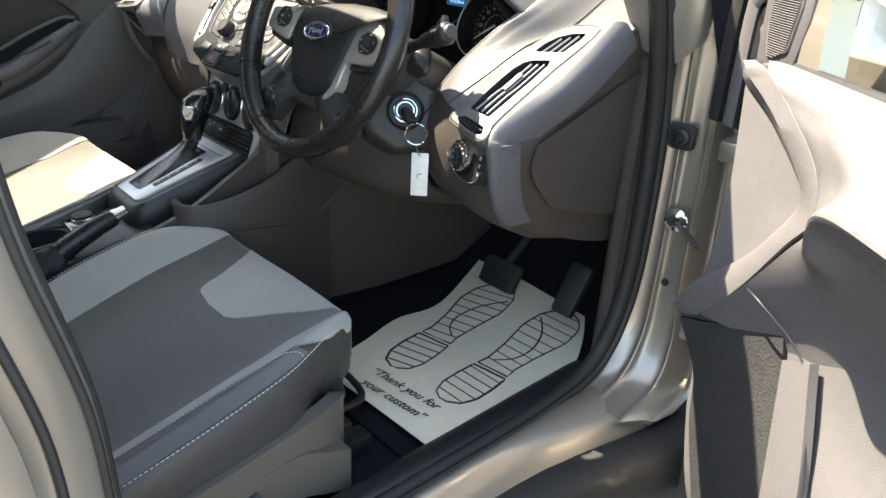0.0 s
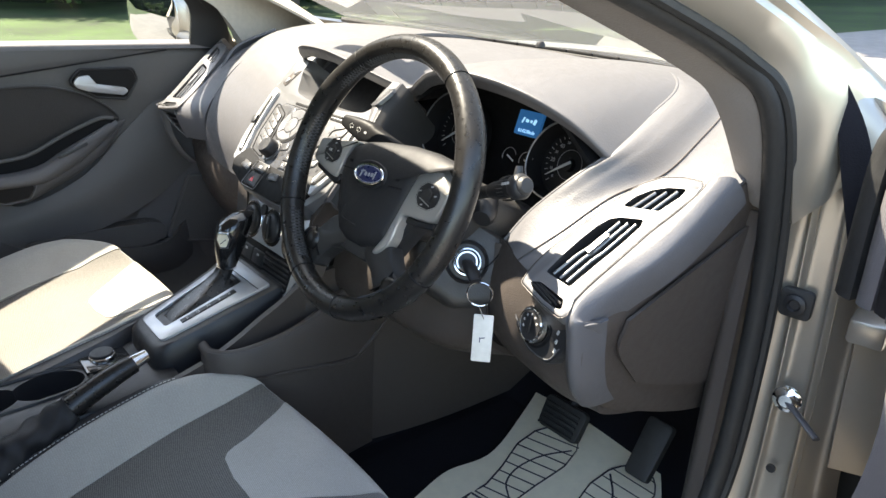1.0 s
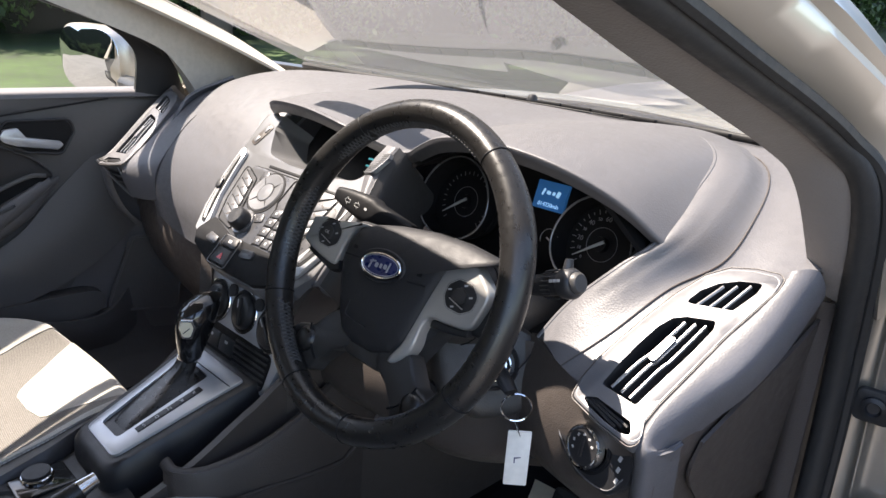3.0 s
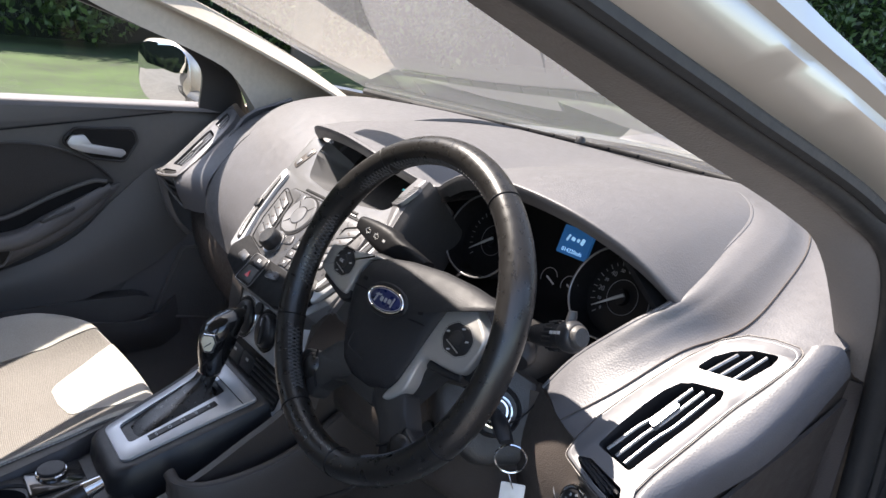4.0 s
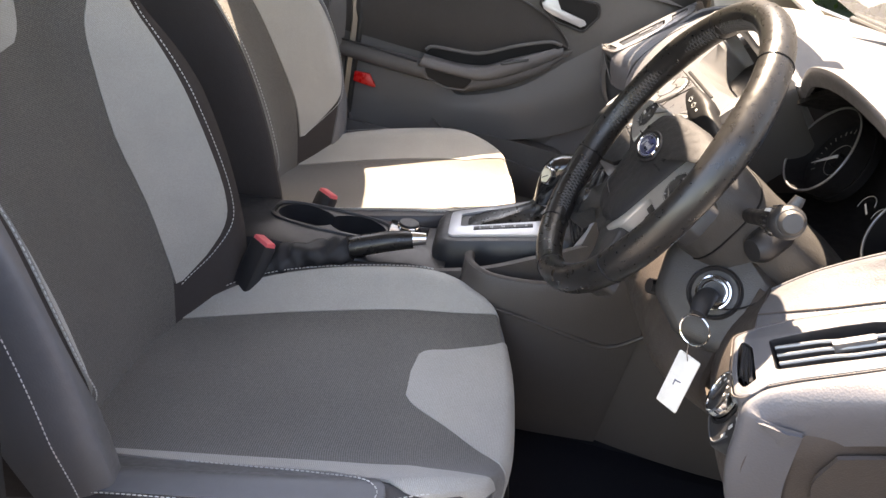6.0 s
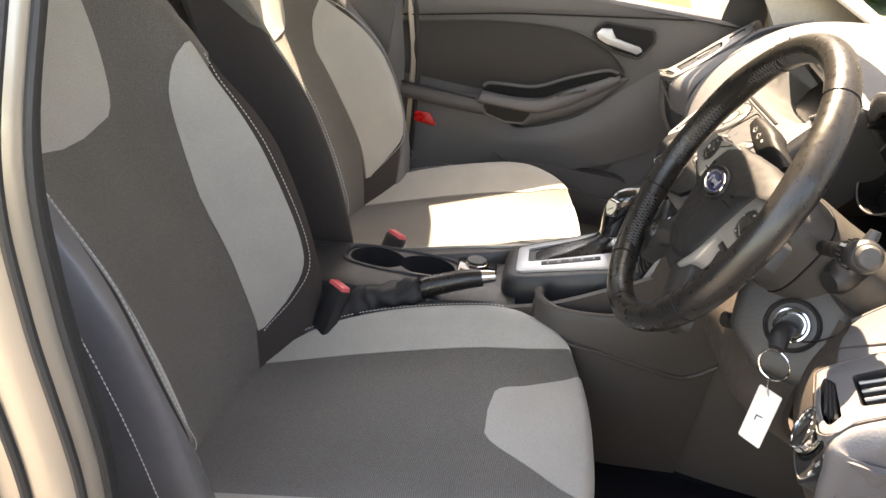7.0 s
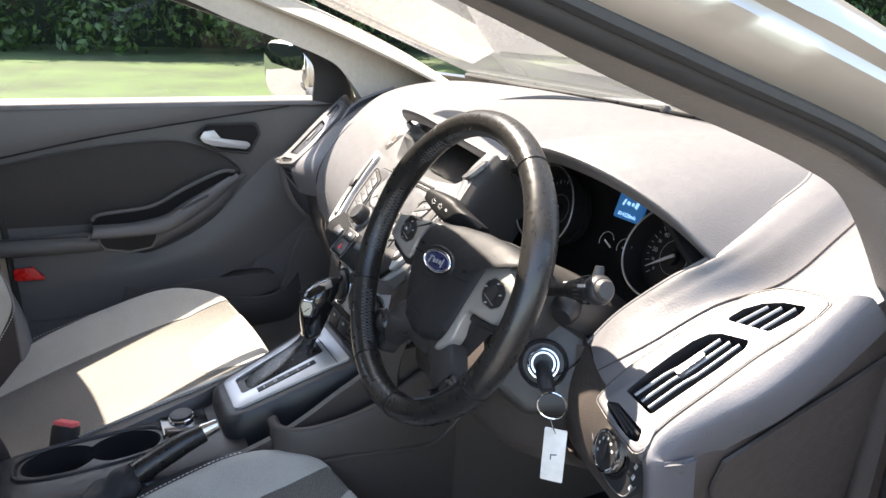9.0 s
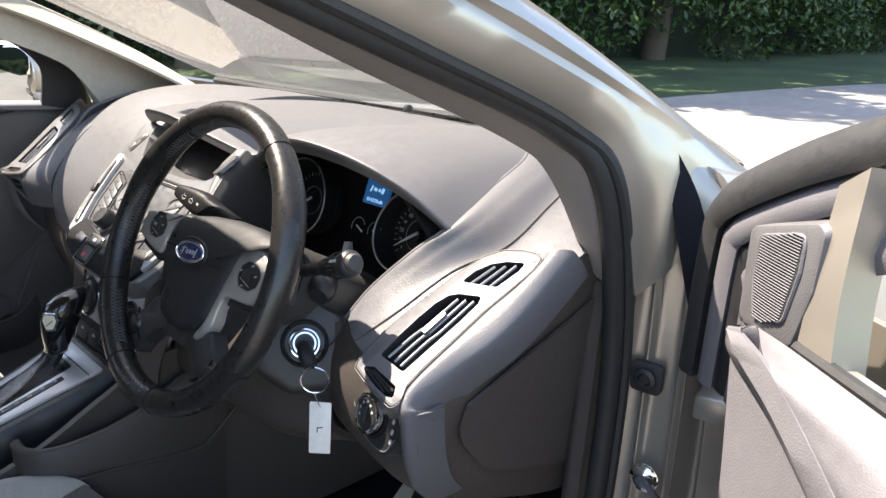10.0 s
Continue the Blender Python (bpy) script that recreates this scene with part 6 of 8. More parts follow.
for s, line, pad in ((1, TRIM_R, (0.1010, 0.0065)), (-1, TRIM_L, (-0.1105, 0.0080))):
    wheel_part("spoke", [(s * 0.066, 0.026), (s * 0.150, 0.022), (s * 0.156, -0.004), (s * 0.150, -0.022), (s * 0.070, -0.030)][::s], 0.016, -0.0200, M_BLACK, "", 0.006)
    part("spoke_trim", soft_plate(line, 0.016, HUB @ pose(0, 0, -0.0105), 0.0035), M_SPOKE, wheel, "satin silver spoke trim")
    low = [(0.0735, -0.0262), (0.0965, -0.0240), (0.1215, -0.0190), (0.1215, -0.0275), (0.0965, -0.0330), (0.0725, -0.0350)] if s > 0 else [(-0.1440, -0.0130), (-0.0930, -0.0225), (-0.0830, -0.0140), (-0.0800, -0.0250), (-0.0930, -0.0320), (-0.1430, -0.0210)]
    wheel_part("trim_lip", low, 0.012, -0.0150, M_BLACK, "black edge under the trim", 0.003, 0.0, 0.003)
    pm0 = HUB @ pose(*pad, 0)
    outline = rounded([(-0.0200, -0.006), (-0.0130, -0.0155), (0.0060, -0.0160), (0.0185, -0.0080), (0.0205, 0.0060), (0.0090, 0.0160), (-0.0090, 0.0150), (-0.0195, 0.0060)], 0.009, 5)
    part("button_pad", slab(outline, 0.010, pm0 @ pose(0, 0, -0.0098), 0.0022, 0.0012), M_BLACK, wheel, "black round button pad")
    part("pad_rim", tube([tuple(pm0 @ Vector((q.x * 1.03, q.y * 1.03, -0.0113))) for q in outline], 0.0009, 5, closed=True), M_DIAL, wheel)
    part("pad_button", slab(rounded([(-0.0085, -0.006), (0.0075, -0.007), (0.0095, 0.004), (0.0010, 0.0085), (-0.0075, 0.004)], 0.003, 3), 0.004, pm0 @ pose(0, 0.0005, -0.0062), 0.0010), M_HUB, wheel)
    part("pad_line", box((0.0205, 0.0010, 0.0008), pm0 @ pose(-0.001, -0.0078, -0.0082, 0, 0, -14), 0), M_SPOKE, wheel)
    for dx, dy in ((-0.0135, 0.0025), (0.0140, 0.0030), (-0.004, -0.0120), (0.004, 0.0118)):
        part("pad_mark", box((0.0040, 0.0016, 0.0005), pm0 @ pose(dx, dy, -0.0080, 0, 0, 20), 0), M_WHITEMARK, wheel)
text("pad_text", "OK", 0.0055, HUB @ pose(-0.1105, 0.0085, -0.0058), M_WHITEMARK, wheel)
for s in (-1, 1):
    wheel_part("lower_spoke", [(s * 0.050, -0.060), (s * 0.066, -0.070), (s * 0.088, -0.094), (s * 0.112, -0.101), (s * 0.122, -0.112), (s * 0.096, -0.135), (s * 0.070, -0.146), (s * 0.062, -0.128), (s * 0.044, -0.108), (s * 0.020, -0.094), (s * 0.020, -0.080)][::s], 0.022, -0.0135, M_HUB, "black lower spoke", 0.006, 0.0, 0.010)
    part("spoke_joint", tube([HUB @ Vector((s * q[0], q[1], -0.0120)) for q in ((0.0885, -0.093), (0.084, -0.104), (0.074, -0.118), (0.0625, -0.127))], 0.0012, 5, 14), M_DIAL, wheel)
    part("spoke_thumb", lathe([(0.0155, -0.010), (0.0150, -0.004), (0.0120, 0.0005), (0.0060, 0.0026), (0.0, 0.0030)], HUB @ pose(s * 0.090, -0.113, -0.0100), 24), M_LEATHER, wheel, "rounded leather end of the spoke")
wheel_part("hub_foot", [(-0.034, -0.080), (0.044, -0.080), (0.050, -0.096), (0.026, -0.103), (-0.024, -0.103), (-0.046, -0.096)], 0.022, -0.0150, M_HUB, "", 0.006)

# key, ring and paper tag
key = thing("car_key", "black car key in the ignition with a steel ring and tag", "key")
part("key_head", tube([(0.420, 0.101, 0.758), (0.437, 0.089, 0.763), (0.455, 0.078, 0.761), (0.469, 0.073, 0.754)], [0.0055, 0.0095, 0.0105, 0.0085], 14, 18, flat=0.55), M_BLACK, key, "black key head")
ringc = Vector((0.478, 0.073, 0.7405))
part("key_ring", tube([tuple(ringc + Vector((0.0155 * math.cos(a) * 0.72, 0.0155 * math.cos(a) * 0.72, 0.0155 * math.sin(a)))) for a in np.linspace(0, 2 * math.pi, 36, endpoint=False)], 0.0011, 6, closed=True), M_CHROME, key, "steel split ring")
tagm = axes((0.482, 0.079, 0.679), (0.72, 0.69, 0.0), (0.0, 0.0, 1))
part("tag_loop", tube([tuple(ringc + Vector((0, 0, -0.0155))), tuple(ringc + Vector((0.004, 0.002, -0.026))), tuple(tagm @ Vector((0, 0.028, 0.001)))], 0.0007, 5, 8), M_CHROME, key)
key_tag = part("key_tag", slab(rounded([(-0.0125, -0.033), (0.0125, -0.033), (0.0125, 0.033), (-0.0125, 0.033)], 0.002, 3), 0.0015, tagm, 0.0004), M_TAG, key, "white paper key tag")
part("tag_mark", box((0.007, 0.0012, 0.0003), tagm @ pose(0, 0.001, 0.0004, 0, 0, 12), 0), M_BLUE, key_tag)
part("tag_mark", box((0.0012, 0.007, 0.0003), tagm @ pose(-0.003, -0.002, 0.0004), 0), M_BLUE, key_tag)


# ---------------------------------------------------------------- centre console
console = thing("centre_console", "dark centre console with silver gear surround and cup holders", "console")


def console_body():
    """The long box between the seats, higher at the front, with its cup wells and pocket cut out."""
    rows = []
    for y, z, w in ((-0.75, 0.46, 0.085), (-0.56, 0.478, 0.088), (-0.45, 0.494, 0.09), (-0.27, 0.500, 0.092), (-0.20, 0.506, 0.094), (-0.165, 0.515, 0.098)):
        rows.append([(-w - 0.012, y, 0.28), (-w - 0.004, y, 0.40), (-w, y, z - 0.03), (-w + 0.012, y, z - 0.006), (-w + 0.03, y, z), (0, y, z), (w - 0.03, y, z), (w - 0.012, y, z - 0.006), (w, y, z - 0.03), (w + 0.004, y, 0.40), (w + 0.012, y, 0.28)])
    return loft(rows)


wells = [slab([(x, y) for x, y in disc(0.036, 0.050)], 0.09, pose(-0.022, -0.415, 0.53)), slab([(x, y) for x, y in disc(0.036, 0.050)], 0.09, pose(-0.022, -0.325, 0.53)), box((0.03, 0.10, 0.12), pose(-0.022, -0.37, 0.50), 0)]
part("console_body", cut(console_body(), wells), M_BLACK, console, "black plastic console body")
CUP = [(-0.022 + 0.041 * math.copysign(abs(math.cos(a)) ** 0.55, math.cos(a)), -0.370 + 0.103 * math.copysign(abs(math.sin(a)) ** 0.75, math.sin(a)), 0.497 + 0.03 * 0) for a in np.linspace(0, 2 * math.pi, 40, endpoint=False)]
part("cup_rim", tube([(x, y, 0.497 + 0.032 * (y + 0.37)) for x, y, z in CUP], 0.004, 6, closed=True), M_BLACK, console, "raised cup holder rim")
# gear surround on the rising front of the console
GEAR = axes((-0.010, -0.080, 0.581), (1, 0, 0), (0, 0.944, 0.33))
gear_outline = rounded([(-0.060, -0.108), (0.053, -0.110), (0.066, 0.0), (0.076, 0.10), (-0.098, 0.10), (-0.078, 0.0)], [0.03, 0.03, 0.05, 0.01, 0.01, 0.05], 5)
plate_outline = rounded([(-0.050, -0.096), (0.043, -0.098), (0.053, 0.0), (0.064, 0.090), (-0.086, 0.092), (-0.066, 0.0)], [0.014, 0.014, 0.05, 0.006, 0.006, 0.05], 5)
slot = rounded([(-0.038, -0.078), (0.013, -0.078), (0.010, 0.064), (-0.064, 0.064)], 0.007, 3)
part("gear_base", loft([[tuple(GEAR @ Vector((p[0] * k, p[1] * k + (1 - k) * 0.0, z))) for p in gear_outline] for k, z in ((1.20, -0.16), (1.19, -0.05), (1.16, -0.024), (1.10, -0.008), (1.03, -0.001), (0.97, 0.0))]), M_BLACK, console, "black gear lever base")
part("gear_surround", cut(slab(plate_outline, 0.006, GEAR @ pose(0, 0, 0.004), 0.0012), [slab(slot, 0.05, GEAR @ pose(0, 0, 0.02))]), M_TRAY, console, "satin silver gear surround")
part("gear_slot", slab(slot, 0.003, GEAR @ pose(0, 0, -0.001)), M_PIANO, console, "black gear gate")
part("gate_scale", box((0.0115, 0.098, 0.002), GEAR @ pose(0.0255, -0.006, 0.0045, 0, 0, -1), 0.0005), M_BLACK, console, "black selector scale")
for k, letter in enumerate("SDNRP"):
    text("scale_letter", letter, 0.0085, GEAR @ pose(0.0255, -0.044 + 0.019 * k, 0.0058, 0, 0, -90), M_WHITEMARK, console)
part("surround_joint", box((0.138, 0.0012, 0.0006), GEAR @ pose(-0.010, 0.070, 0.0042), 0), M_DIAL, console)
lever = thing("gear_lever", "black gear lever with chrome trim standing in the console", "gear lever")
part("gaiter", loft([[tuple(Vector((cx + w * math.copysign(abs(math.cos(a)) ** 0.6, math.cos(a)) * (1 + 0.05 * math.sin(9 * a)), cy + l * math.copysign(abs(math.sin(a)) ** 0.6, math.sin(a)), z + 0.44 * k * l * math.sin(a)))) for a in np.linspace(0, 2 * math.pi, 40, endpoint=False)] for cx, cy, z, w, l, k in ((-0.022, -0.086, 0.572, 0.028, 0.068, 0.75), (-0.024, -0.080, 0.583, 0.025, 0.054, 0.7), (-0.030, -0.066, 0.592, 0.020, 0.036, 0.6), (-0.037, -0.050, 0.601, 0.016, 0.022, 0.4), (-0.041, -0.036, 0.612, 0.0135, 0.015, 0.3), (-0.041, -0.030, 0.623, 0.013, 0.014, 0.2))]), M_LEATHER, lever, "black leather gaiter")
part("neck_ring", lathe([(0.0165, -0.002), (0.0170, 0.0), (0.0165, 0.002)], pose(-0.014, -0.057, 0.632, -8, 0, 0), 24), M_CHROME, lever, "thin chrome collar")
part("lever_knob", loft([[tuple(Vector((-0.011 + w * math.cos(a), cy + l * math.sin(a), z + 0.25 * l * math.sin(a)))) for a in np.linspace(0, 2 * math.pi, 28, endpoint=False)] for cy, z, w, l in ((-0.056, 0.632, 0.0145, 0.016), (-0.053, 0.648, 0.0175, 0.021), (-0.049, 0.668, 0.0215, 0.027), (-0.045, 0.688, 0.0235, 0.031), (-0.041, 0.704, 0.0240, 0.033), (-0.037, 0.716, 0.0215, 0.030), (-0.035, 0.722, 0.013, 0.018), (-0.034, 0.723, 0.003, 0.004))]), M_PIANO, lever, "gloss black knob")
km = axes((0.0065, -0.069, 0.686), (0.80, 0.58, 0.10), (0.0, 0.10, 0.97))
shield = rounded([(-0.008, -0.015), (0.006, -0.015), (0.014, 0.002), (0.010, 0.014), (-0.010, 0.014), (-0.014, 0.002)], 0.005, 4)
part("knob_badge", slab(shield, 0.012, km, 0.002), M_CHROME, lever, "chrome knob badge")
part("knob_emblem", slab([(x * 0.75, y * 0.75) for x, y in shield], 0.002, km @ pose(0, 0, 0.0012)), M_PAPER, lever, "cream emblem")
part("emblem_line", box((0.014, 0.0012, 0.0005), km @ pose(0, -0.002, 0.0014, 0, 0, 35), 0), M_DIAL, lever)
part("lever_stripe", tube([(-0.031, -0.056, 0.650), (-0.031, -0.064, 0.636)], 0.0035, 8, 5), M_CHROME, lever)
for o in lever.children:
    if not o.name.startswith("gaiter"):
        o.data.transform(Matrix.Translation((-0.027, 0.028, -0.010)))
# parking button and storage slot behind the gear surround
part("switch_tray", slab(rounded([(-0.028, -0.035), (0.028, -0.035), (0.028, 0.035), (-0.028, 0.035)], 0.005, 3), 0.008, pose(-0.040, -0.238, 0.507, 2, 0, 0), 0.002), M_PIANO, console, "gloss black switch tray")
part("rotary_button", lathe([(0.020, 0), (0.020, 0.004), (0.0185, 0.0055), (0.0, 0.005)], pose(-0.050, -0.240, 0.507, 4, 0, 0), 26), M_CHROME, console, "chrome-rimmed round button")
part("button_top", lathe([(0.0180, 0.003), (0.0176, 0.0085), (0.0165, 0.0095), (0.0, 0.0092)], pose(-0.050, -0.240, 0.507, 4, 0, 0), 22), M_BLACK, console)
# handbrake beside the driver's seat
brake = thing("handbrake", "black handbrake lever with a pleated gaiter and silver button", "handbrake")
part("brake_grip", tube([(0.079, -0.350, 0.490), (0.074, -0.315, 0.510), (0.069, -0.26, 0.534), (0.066, -0.225, 0.545)], [0.015, 0.0175, 0.0165, 0.014], 14, 24), M_LEATHER, brake, "black leather grip")
part("brake_button", tube([(0.066, -0.228, 0.546), (0.064, -0.205, 0.552)], [0.0125, 0.0095], 12, 6), M_CHROME, brake, "silver release button")
GAITER = [(0.094, -0.440, 0.448), (0.090, -0.41, 0.466), (0.086, -0.385, 0.477), (0.081, -0.350, 0.491), (0.076, -0.318, 0.508)]
way = spline(GAITER, 30)
part("brake_gaiter", loft([[tuple(Vector(way[i]) + Vector((math.cos(a), -0.45 * math.sin(a), 0.89 * math.sin(a))) * (0.031 - 0.0105 * i / 29 + 0.0016 * math.sin(i * 1.05 + 1.9 * math.sin(a + 0.6)) + 0.0024 * math.sin(3 * a + 0.35 * i) + 0.0012 * math.sin(5 * a - 0.8 * i))) for a in np.linspace(0, 2 * math.pi, 28, endpoint=False)] for i in range(30)]), M_AIRBAG, brake, "pleated black leather gaiter")
# side of the tunnel ahead of the seat, with its open pocket
part("tunnel_side", sheet([
    [(0.098, -0.26, 0.50), (0.106, -0.26, 0.44), (0.112, -0.26, 0.30)],
    [(0.102, -0.12, 0.545), (0.106, -0.12, 0.46), (0.112, -0.12, 0.30)],
    [(0.104, -0.02, 0.600), (0.106, -0.02, 0.48), (0.112, -0.02, 0.30)],
    [(0.112, 0.08, 0.65), (0.114, 0.08, 0.50), (0.116, 0.08, 0.30)],
    [(0.132, 0.30, 0.64), (0.142, 0.30, 0.50), (0.150, 0.30, 0.30)],
    [(0.135, 0.60, 0.64), (0.145, 0.60, 0.50), (0.155, 0.60, 0.30)]], 40, 20, 0.012), M_DASHLOW, console, "dark brown-grey tunnel side panel")
RIM_LINE = [(0.100, -0.134, 0.566), (0.120, -0.128, 0.558), (0.139, -0.095, 0.556), (0.148, -0.030, 0.566), (0.148, 0.030, 0.585), (0.142, 0.085, 0.612), (0.134, 0.150, 0.632)]
part("pocket", solid_grid(np.stack([spline([(x + dx * 1.0, y, z * f + 0.30 * (1 - f)) for x, y, z in RIM_LINE], 40) for dx, f in ((0.0, 1.0), (0.004, 0.97), (0.006, 0.75), (0.004, 0.4), (0.006, 0.0))], axis=1), 0.006), M_DASHLOW, console, "open side pocket")
part("side_ridge", tube([(0.165, -0.080, 0.517), (0.1605, -0.025, 0.510), (0.1585, 0.037, 0.500), (0.1530, 0.090, 0.491), (0.1500, 0.115, 0.493), (0.1470, 0.145, 0.513), (0.150, 0.175, 0.545)], [0.0015, 0.0035, 0.0045, 0.0045, 0.0045, 0.004, 0.0015], 10, 50), M_DASHLOW, console, "soft moulded ridge")
part("pocket_rim", tube([(x - 0.002, y, z - 0.003) for x, y, z in RIM_LINE], 0.0078, 12, 60), M_DASHLOW, console, "rounded pocket lip")
part("pocket_floor", sheet([[(0.10, y, z), (0.128, y, z)] for y, z in ((-0.12, 0.45), (0.0, 0.48), (0.08, 0.51))], 8, 4, 0.004), M_BLACK, console)
part("tunnel_side", sheet([[(-0.105, y, z), (-0.125, y, z - 0.08), (-0.15, y, 0.30)] for y, z in ((-0.24, 0.44), (-0.1, 0.52), (0.05, 0.62), (0.3, 0.64), (0.6, 0.64))], 24, 12, -0.02), M_DASHLOW, console)

# ---------------------------------------------------------------- seats


def ease(v, xs, ys):
    """Smooth interpolation through pairs that never overshoots."""
    xs, ys = np.asarray(xs, float), np.asarray(ys, float)
    v = min(max(v, xs[0]), xs[-1])
    i = min(int(np.searchsorted(xs, v, side="right")) - 1, len(xs) - 2)
    h, d = np.diff(xs), np.diff(ys) / np.diff(xs)

    def slope(k):
        if k == 0 or k == len(xs) - 1:
            return d[0] if k == 0 else d[-1]
        return 0.0 if d[k - 1] * d[k] <= 0 else 2 * d[k - 1] * d[k] / (d[k - 1] + d[k])

    t = (v - xs[i]) / h[i]
    return float(ys[i] * (1 + 2 * t) * (1 - t) ** 2 + h[i] * slope(i) * t * (1 - t) ** 2 + ys[i + 1] * t * t * (3 - 2 * t) + h[i] * slope(i + 1) * t * t * (t - 1))


def seat_maps(cx, out):
    """Surfaces of a seat in its own coordinates. out: +1 where the door lies on the right."""
    span = np.array([0, 0.10, 0.20, 0.30, 0.42, 0.55, 0.68, 0.80, 0.92, 1.0])
    across_x = np.array([0.0, 0.040, 0.080, 0.120, 0.158, 0.195, 0.228, 0.252, 0.262, 0.258])
    rise = np.array([0.0, 0.000, 0.001, 0.004, 0.014, 0.034, 0.056, 0.056, 0.015, -0.06])

    def cushion(s, t, lift=0.0):
        """s from -1 (inboard) to 1 (door side), t from 0 (rear) to 1 (rolled front)."""
        round_off = 0.100 * abs(s) ** 2.6 - 0.010
        y = ease(t, [0, 0.80, 0.90, 0.96, 1.0], [-0.60, -0.105, -0.062, -0.045, -0.042]) - round_off * ease(t, [0, 0.5, 0.8, 1.0], [0, 0.0, 0.75, 1.0])
        z = ease(t, [0, 0.80, 0.90, 0.96, 1.0], [0.352, 0.480, 0.483, 0.462, 0.405])
        narrow = ease(t, [0, 0.45, 0.60, 0.70, 0.82, 0.92, 1.0], [0.94, 1.0, 0.99, 0.95, 0.86, 0.78, 0.75])
        low = ease(t, [0, 0.3, 0.5, 0.7, 0.85, 0.95, 1], [0.75, 1.0, 1.0, 0.92, 0.70, 0.46, 0.35])
        a = abs(s)
        x = ease(a, span, across_x) * narrow
        h = ease(a, span, rise)
        h = h * low if h > 0 else h
        n = np.array([0, -0.26, 0.966]) if t < 0.8 else np.array([0, ease(t, [0.8, 0.9, 1], [-0.2, 0.4, 1.0]), ease(t, [0.8, 0.9, 1], [0.97, 0.9, 0.2])])
        tilt = ease(a, [0, 0.45, 0.68, 0.85, 1], [0, -0.35, 0.0, 0.9, 1.2]) * math.copysign(1, s)
        p = np.array([x * math.copysign(1, s), y, z + h]) + lift * (n + np.array([tilt, 0, 0])) / np.linalg.norm(n + np.array([tilt, 0, 0]))
        return np.array([cx + out * p[0], p[1], p[2]])

    lean = radians(24)
    up, fwd = np.array([0, -math.sin(lean), math.cos(lean)]), np.array([0, math.cos(lean), math.sin(lean)])
    bx = np.array([0.0, 0.045, 0.09, 0.125, 0.160, 0.195, 0.225, 0.250, 0.262, 0.255])
    bh = np.array([0.0, 0.001, 0.006, 0.018, 0.045, 0.085, 0.120, 0.126, 0.083, -0.02])

    def back(s, t, lift=0.0):
        """s across as above, t from 0 (seat) to 1 (shoulder)."""
        length = t * 0.74 - 0.03
        bulge = ease(t, [0, 0.15, 0.45, 0.7, 0.9, 1], [0.80, 0.95, 1.0, 0.7, 0.3, 0.15])
        wide = ease(t, [0, 0.2, 0.45, 0.7, 0.88, 1], [0.90, 1.0, 1.0, 0.92, 0.86, 0.70])
        a = abs(s)
        h = ease(a, span, bh)
        h = h * bulge * (1.16 if s > 0 else 1.0) if h > 0 else h
        belly = 0.02 * math.sin(math.pi * min(1, t * 1.6)) - 0.045 * max(0, t - 0.86) / 0.14
        tilt = ease(a, [0, 0.45, 0.68, 0.85, 1], [0, -0.5, -0.1, 0.9, 1.2]) * math.copysign(1, s)
        nn = fwd + np.array([tilt, 0, 0])
        p = np.array([0, -0.575, 0.37]) + up * length + fwd * (h + belly) + np.array([ease(a, span, bx) * wide * math.copysign(1, s), 0, 0]) + lift * nn / np.linalg.norm(nn)
        return np.array([cx + out * p[0], p[1], p[2]])

    return cushion, back


def shell(f, ss, ts, thick):
    """A padded skin: the surface itself and a second layer behind it."""
    bm = bmesh.new()
    top = [[bm.verts.new(f(s, t, 0.0)) for s in ss] for t in ts]
    low = [[bm.verts.new(f(s, t, -thick)) for s in ss] for t in ts]
    quads(bm, top)
    quads(bm, low)
    for g, h in ((top[0], low[0]), (top[-1], low[-1]), ([r[0] for r in top], [r[0] for r in low]), ([r[-1] for r in top], [r[-1] for r in low])):
        quads(bm, [g, h])
    return bm


def panel(f, left, right, t0, t1, lift, thick=0.004, n=28, m=14):
    """A cloth panel on a seat surface between two edge curves s(t)."""
    rows = []
    for t in np.linspace(t0, t1, n):
        a, b = np.interp(t, *zip(*left)), np.interp(t, *zip(*right))
        rows.append([(a + (b - a) * k / (m - 1), t) for k in range(m)])
    bm = bmesh.new()
    top = [[bm.verts.new(f(s, t, lift)) for s, t in r] for r in rows]
    low = [[bm.verts.new(f(s, t, lift - thick)) for s, t in r] for r in rows]
    quads(bm, top)
    quads(bm, low)
    for g, h in ((top[0], low[0]), (top[-1], low[-1]), ([r[0] for r in top], [r[0] for r in low]), ([r[-1] for r in top], [r[-1] for r in low])):
        quads(bm, [g, h])
    return bm


def smooth_pairs(pairs, n=24):
    return [tuple(p) for p in spline(pairs, n)]


def seam(f, pairs, lift, radius=0.0011, n=60):
    """A run of single stitches along a seam."""
    way = [np.array(f(a, t, lift)) for a, t in spline(pairs, 300)]
    length = np.concatenate([[0], np.cumsum([np.linalg.norm(q - p) for p, q in zip(way, way[1:])])])
    bm = bmesh.new()
    for k in range(int(length[-1] / 0.0062)):
        ends = [np.array([np.interp(d, length, [p[c] for p in way]) for c in range(3)]) for d in (0.0062 * k, 0.0062 * k + 0.0042)]
        one = tube([ends[0], (ends[0] + ends[1]) / 2, ends[1]], [0.0005, 0.0009, 0.0005], 5, 4)
        me = bpy.data.meshes.new("stitch")
        one.to_mesh(me)
        one.free()
        bm.from_mesh(me)
        bpy.data.meshes.remove(me)
    return bm


